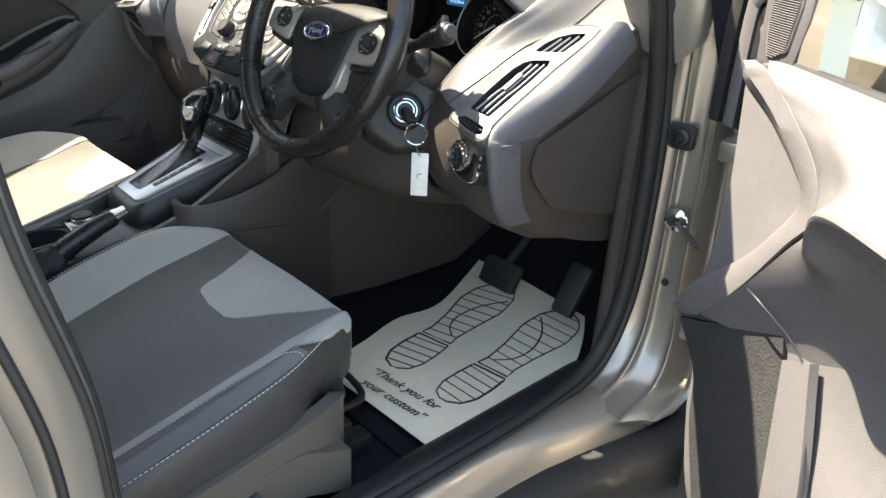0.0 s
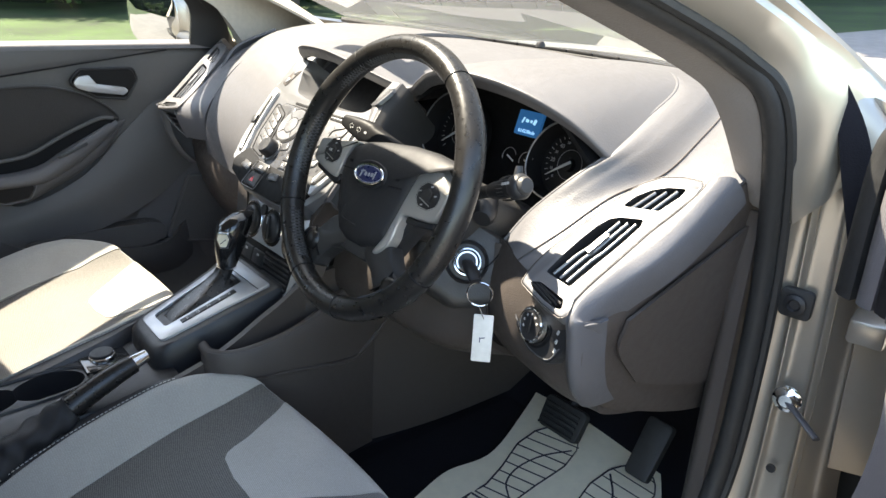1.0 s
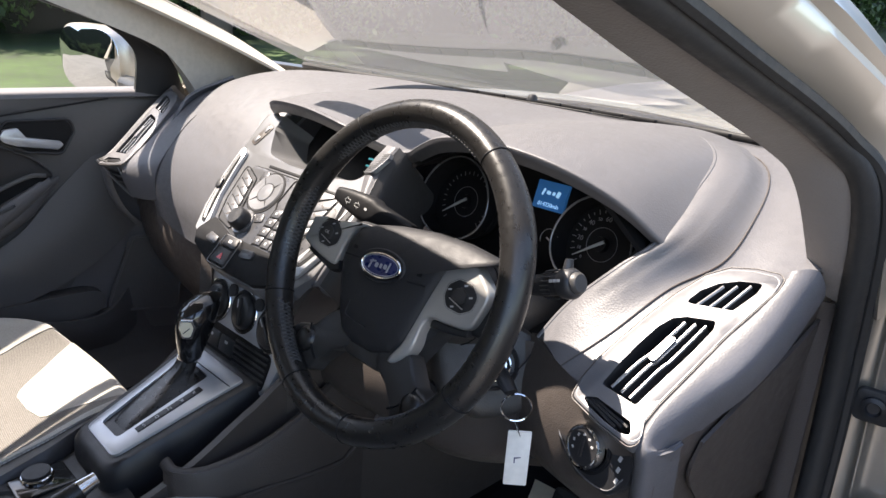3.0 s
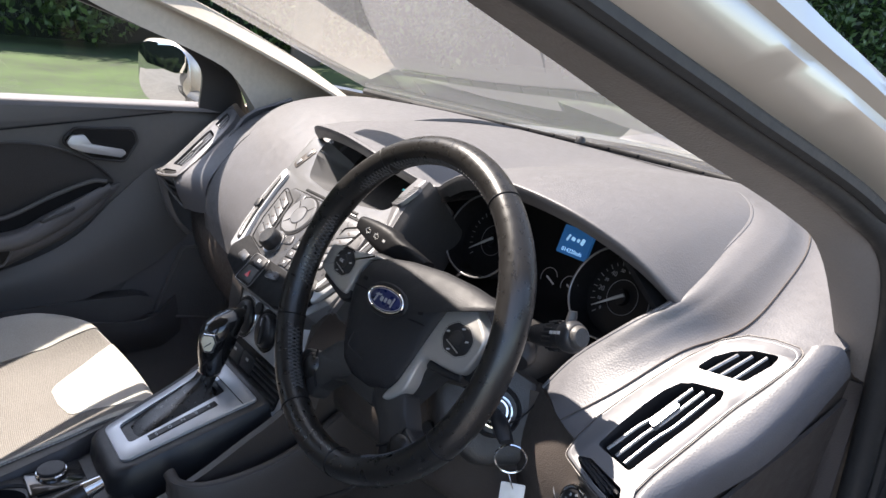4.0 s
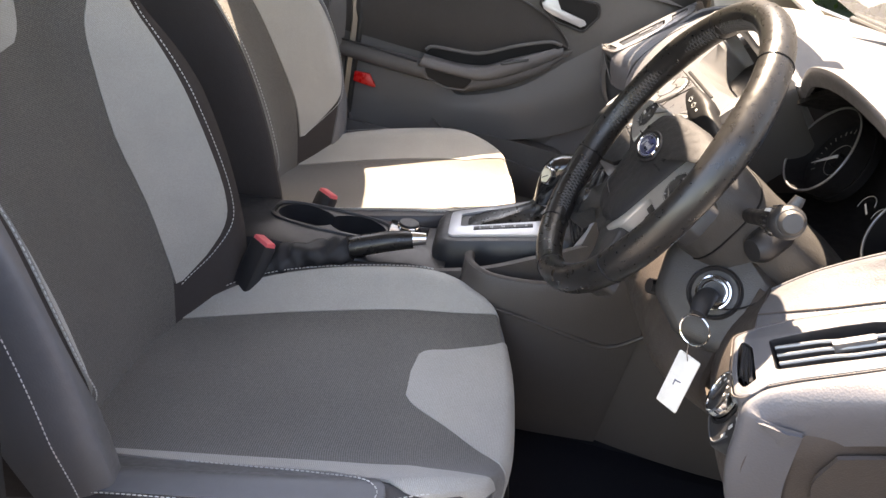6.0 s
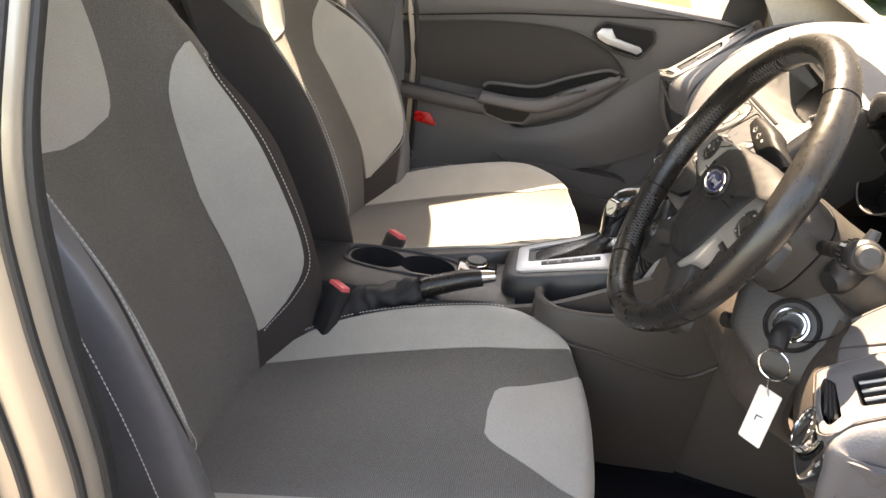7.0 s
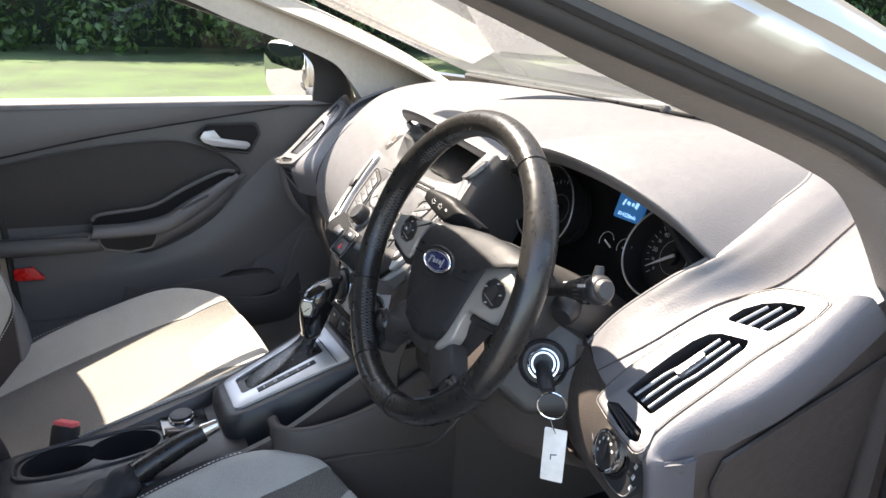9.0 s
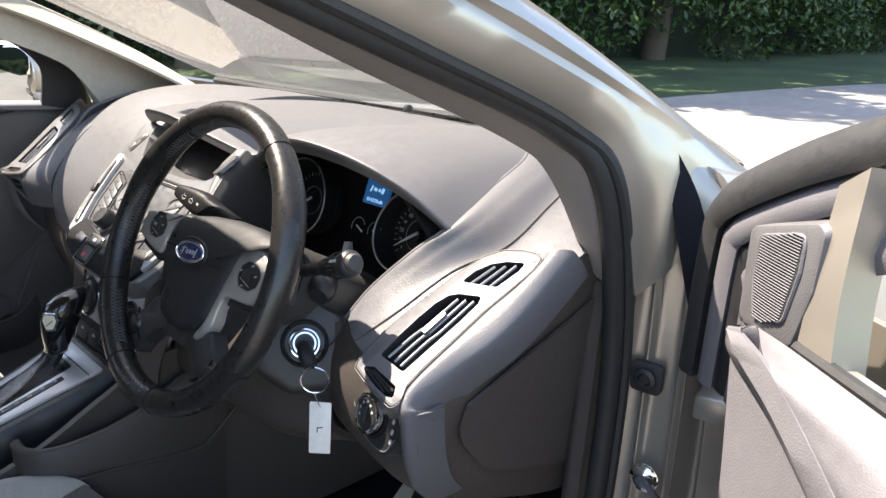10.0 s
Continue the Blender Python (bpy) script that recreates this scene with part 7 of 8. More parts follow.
def seat(name, label, cx, out):
    ob = thing(name, label, "car seat", "front seats")
    cushion, back = seat_maps(cx, out)
    ss = np.linspace(-1, 1, 61)
    part("cushion", shell(cushion, ss, np.linspace(0, 1, 60), 0.03), M_VINYL, ob, "dark grey cushion sides")
    part("centre_cloth", panel(cushion, smooth_pairs([(0, -0.40), (0.3, -0.42), (0.5, -0.44), (0.7, -0.475), (0.8, -0.525), (0.9, -0.61), (1, -0.69)]), [(0, 0.36), (0.5, 0.40), (0.7, 0.43), (0.8, 0.52), (0.9, 0.61), (1, 0.65)], 0.02, 0.995, 0.0025, 0.006, 44, 24), M_DARKCLOTH, ob, "charcoal ribbed cloth")
    part("front_patch", panel(cushion, smooth_pairs([(0.655, -0.10), (0.665, -0.20), (0.69, -0.235), (0.75, -0.265), (0.85, -0.36), (0.93, -0.46), (0.985, -0.48)]), smooth_pairs([(0.655, 0.03), (0.665, 0.06), (0.69, 0.10), (0.76, 0.19), (0.85, 0.32), (0.93, 0.43), (0.985, 0.45)]), 0.655, 0.985, 0.004, 0.005, 30, 20), M_GREYCLOTH, ob, "light grey cloth insert")
    part("side_cloth", panel(cushion, smooth_pairs([(0.10, -0.45), (0.14, -0.52), (0.22, -0.60), (0.40, -0.665), (0.60, -0.70), (0.75, -0.725), (0.84, -0.745), (0.91, -0.760), (0.965, -0.735)]), smooth_pairs([(0.1, -0.40), (0.3, -0.42), (0.5, -0.44), (0.7, -0.475), (0.8, -0.525), (0.9, -0.61), (0.965, -0.665)]), 0.10, 0.965, 0.004, 0.005, 44, 14), M_GREYCLOTH, ob, "light grey cloth side insert")
    part("side_cloth", panel(cushion, [(0.1, 0.37), (0.5, 0.41), (0.7, 0.43), (0.8, 0.51), (0.9, 0.60), (0.95, 0.63)], smooth_pairs([(0.10, 0.40), (0.30, 0.46), (0.50, 0.50), (0.60, 0.56), (0.68, 0.67), (0.78, 0.82), (0.88, 0.84), (0.95, 0.80)] if out > 0 else [(0.10, 0.44), (0.16, 0.60), (0.26, 0.70), (0.42, 0.77), (0.60, 0.81), (0.76, 0.83), (0.88, 0.82), (0.95, 0.74)]), 0.10, 0.945, 0.004, 0.005, 44, 10), M_GREYCLOTH, ob)
    part("piping", seam(cushion, [(-0.44, 0.085), (-0.54, 0.13), (-0.62, 0.22), (-0.685, 0.40), (-0.72, 0.60), (-0.735, 0.70)], 0.004), M_STITCH, ob, "pale double stitching")
    part("piping", seam(cushion, [(0.80, 0.12), (0.82, 0.4), (0.82, 0.65), (0.80, 0.8), (0.72, 0.95)], 0.003), M_STITCH, ob)
    if out > 0:
        part("bolster_panel", panel(cushion, smooth_pairs([(0.06, 0.41), (0.30, 0.475), (0.50, 0.515), (0.60, 0.575), (0.66, 0.66), (0.69, 0.775)]), [(0.06, 0.79), (0.3, 0.80), (0.69, 0.80)], 0.06, 0.69, 0.004, 0.005, 40, 12), M_BOLSTER, ob, "grey leather bolster panel")
        part("piping", seam(cushion, [(0.47, 0.30), (0.54, 0.50), (0.62, 0.60), (0.72, 0.66), (0.80, 0.67)], 0.005), M_STITCH, ob)
    # backrest
    part("backrest", shell(back, ss, np.linspace(0, 1, 60), 0.05), M_SEATSIDE, ob, "dark brown-grey backrest sides")
    part("back_shell", loft([[tuple(back(s, t, -0.03)) for s in np.linspace(-0.97, 0.97, 15)] + [tuple(back(s, t, -0.12)) for s in np.linspace(0.9, -0.9, 15)] for t in np.linspace(0.02, 0.98, 16)]), M_SEATSIDE, ob)
    part("centre_cloth", panel(back, [(0, -0.36), (0.22, -0.40), (0.45, -0.41), (0.56, -0.47), (0.63, -0.62), (0.69, -0.86), (0.78, -0.95), (1, -0.95)], [(0, 0.36), (0.22, 0.40), (0.45, 0.36), (0.58, 0.37), (0.63, 0.52), (0.69, 0.86), (0.78, 0.95), (1, 0.95)], 0.02, 0.99, 0.003, 0.006, 50, 26), M_DARKCLOTH, ob, "charcoal ribbed cloth")
    part("shoulder_patch", panel(back, smooth_pairs([(0.615, -0.05), (0.622, -0.16), (0.66, -0.24), (0.76, -0.31), (0.88, -0.36), (1.0, -0.40)]), smooth_pairs([(0.615, 0.05), (0.622, 0.16), (0.66, 0.24), (0.76, 0.31), (0.88, 0.36), (1.0, 0.40)]), 0.615, 0.99, 0.0045, 0.005, 26, 18), M_GREYCLOTH, ob, "light grey cloth insert")
    for k in (-1, 1):
        inner = smooth_pairs([(0.116, k * 0.40), (0.225, k * 0.405), (0.36, k * 0.375), (0.50, k * 0.355), (0.56, k * 0.36), (0.64, k * 0.45), (0.68, k * 0.54)])
        edge = 0.93 if k > 0 and out > 0 else 1.0
        if k < 0:
            inner = smooth_pairs([(0.116, -0.39), (0.20, -0.375), (0.30, -0.368), (0.42, -0.355), (0.50, -0.380), (0.56, -0.415), (0.61, -0.455), (0.65, -0.500), (0.685, -0.570), (0.706, -0.66)])
        outer = smooth_pairs([(0.116, k * 0.43), (0.18, k * 0.62 * edge), (0.25, k * 0.73 * edge), (0.36, k * 0.76 * edge), (0.50, k * 0.70 * edge), (0.60, k * 0.64), (0.68, k * 0.56)])
        line = [(k * 0.42, 0.116), (k * 0.64 * edge, 0.18), (k * 0.76 * edge, 0.26), (k * 0.785 * edge, 0.36), (k * 0.75 * edge, 0.50), (k * 0.68, 0.60), (k * 0.58, 0.675)]
        if k < 0:
            outer = smooth_pairs([(0.116, -0.42), (0.15, -0.535), (0.20, -0.625), (0.26, -0.650), (0.36, -0.645), (0.46, -0.640), (0.54, -0.650), (0.62, -0.675), (0.685, -0.700), (0.706, -0.700)])
            line = [(-0.41, 0.110), (-0.56, 0.15), (-0.655, 0.20), (-0.682, 0.26), (-0.672, 0.36), (-0.664, 0.46), (-0.672, 0.54), (-0.695, 0.62), (-0.735, 0.685)]
        if k > 0:
            part("bolster_panel", panel(back, smooth_pairs([(0.02, 0.60), (0.116, 0.62), (0.18, 0.66), (0.25, 0.73), (0.36, 0.76), (0.50, 0.72), (0.60, 0.68), (0.68, 0.64)]), [(0.02, 0.955), (0.3, 0.965), (0.68, 0.93)], 0.02, 0.68, 0.0035, 0.005, 44, 14), M_BOLSTER, ob, "grey leather outer bolster")
            part("piping", seam(back, [(0.90, 0.03), (0.905, 0.2), (0.90, 0.4), (0.88, 0.60)], 0.005), M_STITCH, ob)
        part("side_cloth", panel(back, inner, outer, 0.116, 0.706 if k < 0 else 0.68, 0.0045, 0.005, 40, 14), M_GREYCLOTH, ob, "light grey cloth side insert")
        part("piping", seam(back, line, 0.006), M_STITCH, ob, "pale stitching")
    # headrest on two posts
    hc = np.array([cx, -0.575 - 0.37 * 0.78 / 0.9 - 0.03, 0.37 + 0.775])
    head = bmesh.new()
    hm = axes(tuple(hc), (1, 0, 0), (0, -0.30, 0.95))
    bmesh.ops.create_cube(head, size=1.0, matrix=hm @ Matrix.Diagonal((0.25, 0.17, 0.09, 1)))
    bmesh.ops.bevel(head, geom=head.edges[:], offset=0.034, segments=5, affect="EDGES", profile=0.6)
    part("headrest", head, M_DARKCLOTH, ob, "charcoal cloth headrest")
    part("head_patch", slab(rounded([(-0.06, -0.07), (0.06, -0.07), (0.05, 0.06), (-0.05, 0.06)], 0.02, 4), 0.008, hm @ pose(0, 0, 0.048), 0.003), M_GREYCLOTH, ob)
    for k in (-1, 1):
        part("headrest_post", tube([tuple(hc + (0.06 * k, 0.03, -0.15)), tuple(hc + (0.06 * k, 0.0, -0.05))], 0.006, 8, 5), M_CHROME, ob)
    # plinth and rails
    xo = cx + out * 0.235
    part("seat_base", sheet([[(cx + out * (0.250 - 0.03 * f), y, z0 - d) for d in (0.0, 0.05, 0.10)] for y, z0, f in ((-0.62, 0.36, 0), (-0.45, 0.40, 0), (-0.28, 0.43, 0), (-0.20, 0.44, 0.2), (-0.15, 0.44, 0.7), (-0.13, 0.42, 1.6))], 24, 12, 0.02), M_SEATTRIM, ob, "grey-brown plastic seat side cover")
    part("seat_cover", sheet([[(cx + out * 0.245, y, z) for z in (z1, z1 - 0.035, z1 - 0.07)] for y, z1 in ((-0.60, 0.36), (-0.40, 0.375), (-0.28, 0.395), (-0.22, 0.40), (-0.18, 0.385), (-0.14, 0.37))], 24, 12, 0.025), M_SEATTRIM, ob, "beige-grey lower seat trim")
    part("seat_pan", box((0.40, 0.48, 0.05), pose(cx, -0.33, 0.36, 13, 0, 0), 0.01), M_BLACK, ob)
    for k in (-0.2, 0.2):
        part("rail", box((0.035, 0.62, 0.03), pose(cx + k, -0.37, 0.305), 0.004), M_BLACK, ob, "black steel seat rail")
        part("rail_foot", box((0.03, 0.05, 0.07), pose(cx + k, -0.12, 0.325), 0.006), M_BLACK, ob)
    part("height_lever", tube([(cx + out * 0.262, -0.42, 0.345), (cx + out * 0.272, -0.35, 0.352), (cx + out * 0.270, -0.28, 0.372)], [0.010, 0.014, 0.011], 10, 14, flat=0.8), M_BLACK, ob, "black height lever")
    part("slide_bar", tube([(cx - 0.15, -0.10, 0.33), (cx - 0.13, -0.02, 0.335), (cx + 0.13, -0.02, 0.335), (cx + 0.15, -0.10, 0.33)], 0.006, 8, 24), M_BLACK, ob)
    return ob


seat("driver_seat", "charcoal and light grey cloth driver's seat with pale stitching", 0.34, 1)
seat("passenger_seat", "charcoal and light grey cloth passenger seat lying partly in sun", -0.34, -1)


def buckle(cx, y, z, turn, label):
    ob = thing("seat_belt_buckle", label, "seat belt buckle", "seat belt buckles")
    m = axes((cx, y, z), (math.cos(turn), math.sin(turn), 0), (0, 0.5, 0.87))
    part("buckle_body", box((0.040, 0.085, 0.026), m @ pose(0, -0.03, 0), 0.007), M_BLACK, ob, "black buckle body")
    part("buckle_button", box((0.036, 0.015, 0.020), m @ pose(0, 0.010, 0.0), 0.004), M_BUCKLE, ob, "red release button")
    part("buckle_strap", tube([tuple(m @ Vector((0, -0.06, 0))), (cx, y - 0.06, z - 0.10), (cx, y - 0.07, 0.30)], 0.012, 8, 10, flat=0.5), M_BLACK, ob)
    return ob


buckle(0.116, -0.452, 0.490, 0.9, "black belt buckle with red button beside the driver's seat")
buckle(-0.128, -0.405, 0.480, 0.9, "black belt buckle with red button beside the passenger seat")

# passenger's belt at the centre pillar
belt = thing("seat_belt", "dark webbing seat belt hanging at the centre pillar", "seat belt")
part("webbing", sheet([[(-0.60, -0.60, 1.28), (-0.60, -0.645, 1.28)], [(-0.645, -0.585, 1.05), (-0.645, -0.635, 1.05)], [(-0.665, -0.575, 0.80), (-0.665, -0.62, 0.80)], [(-0.672, -0.56, 0.40), (-0.672, -0.605, 0.40)]], 20, 4, 0.002), M_BLACK, belt, "dark belt webbing")
part("belt_tongue", box((0.006, 0.05, 0.04), pose(-0.657, -0.60, 0.86), 0.002), M_BLACK, belt)

# ---------------------------------------------------------------- footwell
mat = thing("paper_floor_mat", "cream paper floor mat printed with shoe soles on the carpet", "floor mat")


def mat_height(x, y):
    return 0.306 + 0.005 * math.sin(7 * x + 5 * y) * math.sin(11 * y - 3 * x) + 0.5 * max(0, y - 0.50) ** 1.5


def on_mat(poly, lift):
    return [(x, y, mat_height(x, y) + lift) for x, y in poly]


def mat_sheet():
    rows = []
    for v in np.linspace(0, 1, 30):
        a = np.array(spline([(0.345, -0.008), (0.325, 0.10), (0.30, 0.20), (0.305, 0.30), (0.25, 0.44), (0.19, 0.565)], 30)[int(round(v * 29))])
        b = np.array(spline([(0.648, -0.008), (0.648, 0.10), (0.645, 0.20), (0.63, 0.32), (0.57, 0.44), (0.47, 0.575)], 30)[int(round(v * 29))])
        rows.append([(*(a + (b - a) * k / 24), mat_height(*(a + (b - a) * k / 24))) for k in range(25)])
    return solid_grid(rows, 0.0012)


part("mat_sheet", mat_sheet(), M_PAPER, mat, "creased cream paper")


def sole(heel, toe, flip):
    """One printed shoe print between two points of the mat: a heel and a sole, each an outline with bars."""
    heel, toe = Vector(heel), Vector(toe)
    d = (toe - heel)
    n = Vector((-d.y, d.x)).normalized() * flip
    length = d.length
    d = d.normalized()

    def w(f):
        return 0.039 * np.interp(f, [0, 0.03, 0.10, 0.20, 0.30, 0.40, 0.55, 0.74, 0.88, 0.96, 1], [0.2, 0.72, 1.0, 1.02, 0.95, 0.80, 0.98, 1.36, 1.22, 0.80, 0.15])

    for f0, f1, bars in ((0.0, 0.31, 5), (0.335, 1.0, 9)):
        pts = [heel + d * (f * length) + n * w(f) for f in np.linspace(f0, f1, 22)] + [heel + d * (f * length) - n * w(f) * 0.85 for f in np.linspace(f1, f0, 22)]
        part("sole_outline", tube(on_mat(pts, 0.0010), 0.0027, 5, closed=True, flat=0.5), M_INK, mat, "black printed sole outline")
        for k in range(bars):
            f = f0 + (f1 - f0) * (k + 0.7) / (bars + 0.4)
            a, b = heel + d * (f * length) + n * w(f), heel + d * ((f + 0.02) * length) - n * w(f) * 0.85
            part("sole_bar", tube(on_mat([a.lerp(b, q / 5) for q in range(6)], 0.0008), 0.0021, 5, 8, flat=0.5), M_INK, mat)
    arc = [heel + d * (f * length) + n * g for f, g in ((0.40, -0.016), (0.48, 0.010), (0.60, 0.016), (0.74, 0.0), (0.86, -0.034))]
    part("sole_arc", tube(on_mat([tuple(p) for p in spline([tuple(p) for p in arc], 14)], 0.001), 0.0021, 5, 14, flat=0.5), M_INK, mat)


sole((0.426, 0.088), (0.346, 0.468), 1)
sole((0.550, 0.088), (0.500, 0.488), -1)
TEXT_TURN = 6
for k, words in enumerate(("\u201cThank you for", "your custom\u201d")):
    text("printed_line", words, 0.0245, pose(0.488 + 0.010 * k, 0.058 - 0.034 * k, 0.3130, 0, 0, TEXT_TURN), M_INK, mat, "black printed words", 0.35)

carpet_mat = thing("carpet_mat", "black carpet mat under the paper on the floor", "floor mat")
part("mat_pad", sheet([[(x, y, 0.289) for x in (0.18, 0.4, 0.655)] for y in (-0.04, 0.2, 0.5)], 10, 10, 0.006), M_CARPET, carpet_mat)
pedals = thing("pedals", "black rubber brake and accelerator pedals", "pedals")
part("brake_pedal", slab(rounded([(-0.045, -0.03), (0.045, -0.03), (0.048, 0.03), (-0.048, 0.03)], 0.012, 4), 0.014, axes((0.36, 0.418, 0.363), (1, 0, 0), (0, 0.45, 0.89)), 0.004), M_RUBBER, pedals, "wide black brake pedal")
for k in range(5):
    part("pedal_rib", box((0.078, 0.005, 0.003), axes((0.36, 0.4115, 0.363), (1, 0, 0), (0, 0.45, 0.89)) @ pose(0, -0.02 + 0.01 * k, 0.001), 0.001), M_RUBBER, pedals)
part("brake_arm", tube([(0.36, 0.435, 0.37), (0.362, 0.55, 0.48), (0.37, 0.60, 0.60)], 0.009, 8, 12), M_BLACK, pedals)
part("accelerator", slab(rounded([(-0.022, -0.042), (0.022, -0.042), (0.024, 0.06), (-0.024, 0.06)], 0.008, 4), 0.014, axes((0.54, 0.415, 0.395), (1, 0, 0), (0, 0.55, 0.83)), 0.004), M_RUBBER, pedals, "narrow black accelerator pedal")


# ---------------------------------------------------------------- passenger's door (shut)
pdoor = thing("passenger_door", "shut dark grey passenger door with cloth panel and armrest", "car door")


def pd(y, z, b=0.0):
    """A point of the shut door's inner face; b metres into the cabin."""
    bow = 0.02 * math.cos((y + 0.1) * 2.0)
    return (-0.732 - bow + b + 0.05 * max(0, 0.6 - z), y, z)


def pd_loop(points, b, n=6, r=0.012):
    """A rounded outline on the shut door's inner face, b metres proud of it."""
    return [pd(q.x, q.y, b) for q in rounded(points, r, n)]


part("door_panel", sheet([[pd(y, 0.919, -0.020), pd(y, 0.908, 0.012), pd(y, 0.86, 0.02), pd(y, 0.80, 0.022), pd(y, 0.72, 0.022), pd(y, 0.62, 0.025), pd(y, 0.50, 0.02), pd(y, 0.36, 0.01)] for y in (-0.545, -0.3, -0.1, 0.1, 0.22, 0.30)], 30, 40, -0.02), M_DOORDARK, pdoor, "dark grey moulded door panel")
part("waist_strip", sheet([[pd(y, 0.922, -0.032), pd(y, 0.9225, 0.004), pd(y, 0.919, 0.024), pd(y, 0.908, 0.030)] for y in (-0.545, -0.3, -0.1, 0.1, 0.26)], 24, 12, -0.006), M_DOORGREY, pdoor, "pale top sill of the door")
part("waist_rail", sheet([[pd(y, 0.911, 0.026), pd(y, zb + 0.85 * (0.911 - zb), 0.026 + 0.006 * f), pd(y, zb + 0.3 * (0.911 - zb), 0.021 + 0.015 * f), pd(y, zb, 0.020 + 0.009 * f)] for y, zb, f in ((-0.545, 0.800, 1), (-0.474, 0.812, 1), (-0.30, 0.845, 0.9), (-0.173, 0.864, 0.6), (0.0, 0.888, 0.2), (0.14, 0.905, 0.0))], 30, 16, -0.008), M_DOORMID, pdoor, "dark grey top rail swelling to the rear")
part("trim_line", tube([pd(-0.545, 0.798, 0.034), pd(-0.474, 0.810, 0.034), pd(-0.30, 0.843, 0.034), pd(-0.173, 0.862, 0.034), pd(0.0, 0.886, 0.034), pd(0.14, 0.905, 0.030)], 0.0018, 6, 40), M_DIAL, pdoor)
part("cloth_panel", sheet([[pd(y, zt, 0.024), pd(y, (zt + zb) / 2, 0.036), pd(y, zb, 0.026)] for y, zt, zb in ((-0.545, 0.780, 0.655), (-0.477, 0.793, 0.655), (-0.315, 0.82, 0.650), (-0.175, 0.831, 0.655), (-0.10, 0.822, 0.690), (-0.03, 0.795, 0.722), (0.016, 0.757, 0.745))], 36, 14, -0.006), M_DOORCLOTH, pdoor, "dark cloth door insert")
part("insert_edge", tube([pd(y, z, 0.027) for y, z in ((-0.545, 0.782), (-0.477, 0.795), (-0.315, 0.822), (-0.175, 0.833), (-0.10, 0.825), (-0.03, 0.797), (0.010, 0.765), (0.018, 0.747))], 0.0025, 6, 40), M_VINYL, pdoor)
part("armrest", loft([[pd(y, z + 0.78 * h * math.sin(a), 0.030 + 0.85 * w * (0.5 + 0.5 * math.cos(a))) for a in np.linspace(0, 2 * math.pi, 20, endpoint=False)] for y, z, w, h in ((-0.54, 0.618, 0.03, 0.024), (-0.40, 0.618, 0.055, 0.028), (-0.30, 0.618, 0.066, 0.028), (-0.20, 0.612, 0.066, 0.032), (-0.10, 0.655, 0.055, 0.030), (-0.03, 0.695, 0.035, 0.026), (0.012, 0.732, 0.012, 0.014), (0.03, 0.745, 0.004, 0.006))]), M_DOORDARK, pdoor, "moulded armrest")
part("armrest_line", tube([pd(-0.53, 0.640, 0.052), pd(-0.45, 0.640, 0.066), pd(-0.33, 0.640, 0.088)], 0.0025, 6, 30), M_BLACK, pdoor)
PULL_LOW = [(-0.318, 0.651), (-0.235, 0.650), (-0.167, 0.661), (-0.116, 0.689), (-0.040, 0.728), (0.004, 0.750)]
BAND_LOW = [(-0.325, 0.637), (-0.255, 0.634), (-0.176, 0.637), (-0.123, 0.656), (-0.061, 0.690), (0.008, 0.737)]
PULL_TOP = [(-0.318, 0.664), (-0.300, 0.676), (-0.212, 0.683), (-0.172, 0.694), (-0.109, 0.726), (-0.034, 0.756), (0.000, 0.756)]
part("pull_band", sheet([[pd(y, z, 0.055), pd(y, z + 0.001, 0.088 - 0.04 * f), pd((y + u) / 2, (z + w) / 2, 0.098 - 0.045 * f), pd(u, w, 0.092 - 0.045 * f), pd(u, w - 0.003, 0.070 - 0.04 * f)] for (y, z), (u, w), f in zip(PULL_LOW, BAND_LOW, (0, 0, 0, 0.2, 0.55, 1.0))], 44, 18, 0.004), M_DOORMID, pdoor, "grey door pull")
# filled block in black: the shade behind the pull is painted, not hollowed out
part("pull_cavity_shade", loft([[pd(q.x, q.y, b) for q in rounded(PULL_LOW + PULL_TOP[::-1], 0.005, 3)] for b in (0.02, 0.046)]), M_DIAL, pdoor, "black plate as the shade behind the door pull")
part("pull_frame", tube([pd(y, z, 0.050 - 0.02 * max(0, y + 0.1)) for y, z in PULL_TOP], 0.0045, 8, 40), M_DOORDARK, pdoor, "raised edge over the door pull")
# black face level with the rim paints the shade of the grab recess
part("grab_well_shade", loft([[pd(q.x, q.y, b) for q in rounded([(-0.312, 0.634), (-0.186, 0.635), (-0.204, 0.606), (-0.250, 0.601), (-0.296, 0.612)], 0.010, 4)] for b in (0.06, 0.0955)]), M_DIAL, pdoor, "black plate as the shade in the grab recess")
part("well_rim", tube([pd(q.x, q.y, 0.0955) for q in rounded([(-0.316, 0.636), (-0.182, 0.637), (-0.202, 0.602), (-0.250, 0.597), (-0.300, 0.609)], 0.010, 4)], 0.0022, 6, closed=True), M_DOORMID, pdoor)
part("window_switch", slab(rounded([(-0.035, -0.012), (0.035, -0.012), (0.035, 0.012), (-0.035, 0.012)], 0.006, 3), 0.006, axes(pd(-0.10, 0.692, 0.078), (0, 0.92, 0.40), (0.9, 0, 0.3)), 0.002), M_BLACK, pdoor, "black window switch")
RECESS = [(-0.081, 0.837), (-0.054, 0.863), (0.056, 0.863), (0.063, 0.84), (0.038, 0.799), (-0.026, 0.806)]
part("handle_surround", tube(pd_loop([(y * 1.06 + 0.0, 0.834 + (z - 0.834) * 1.10) for y, z in RECESS], 0.034, 6, 0.014), 0.003, 8, closed=True), M_BLACK, pdoor, "raised handle surround")
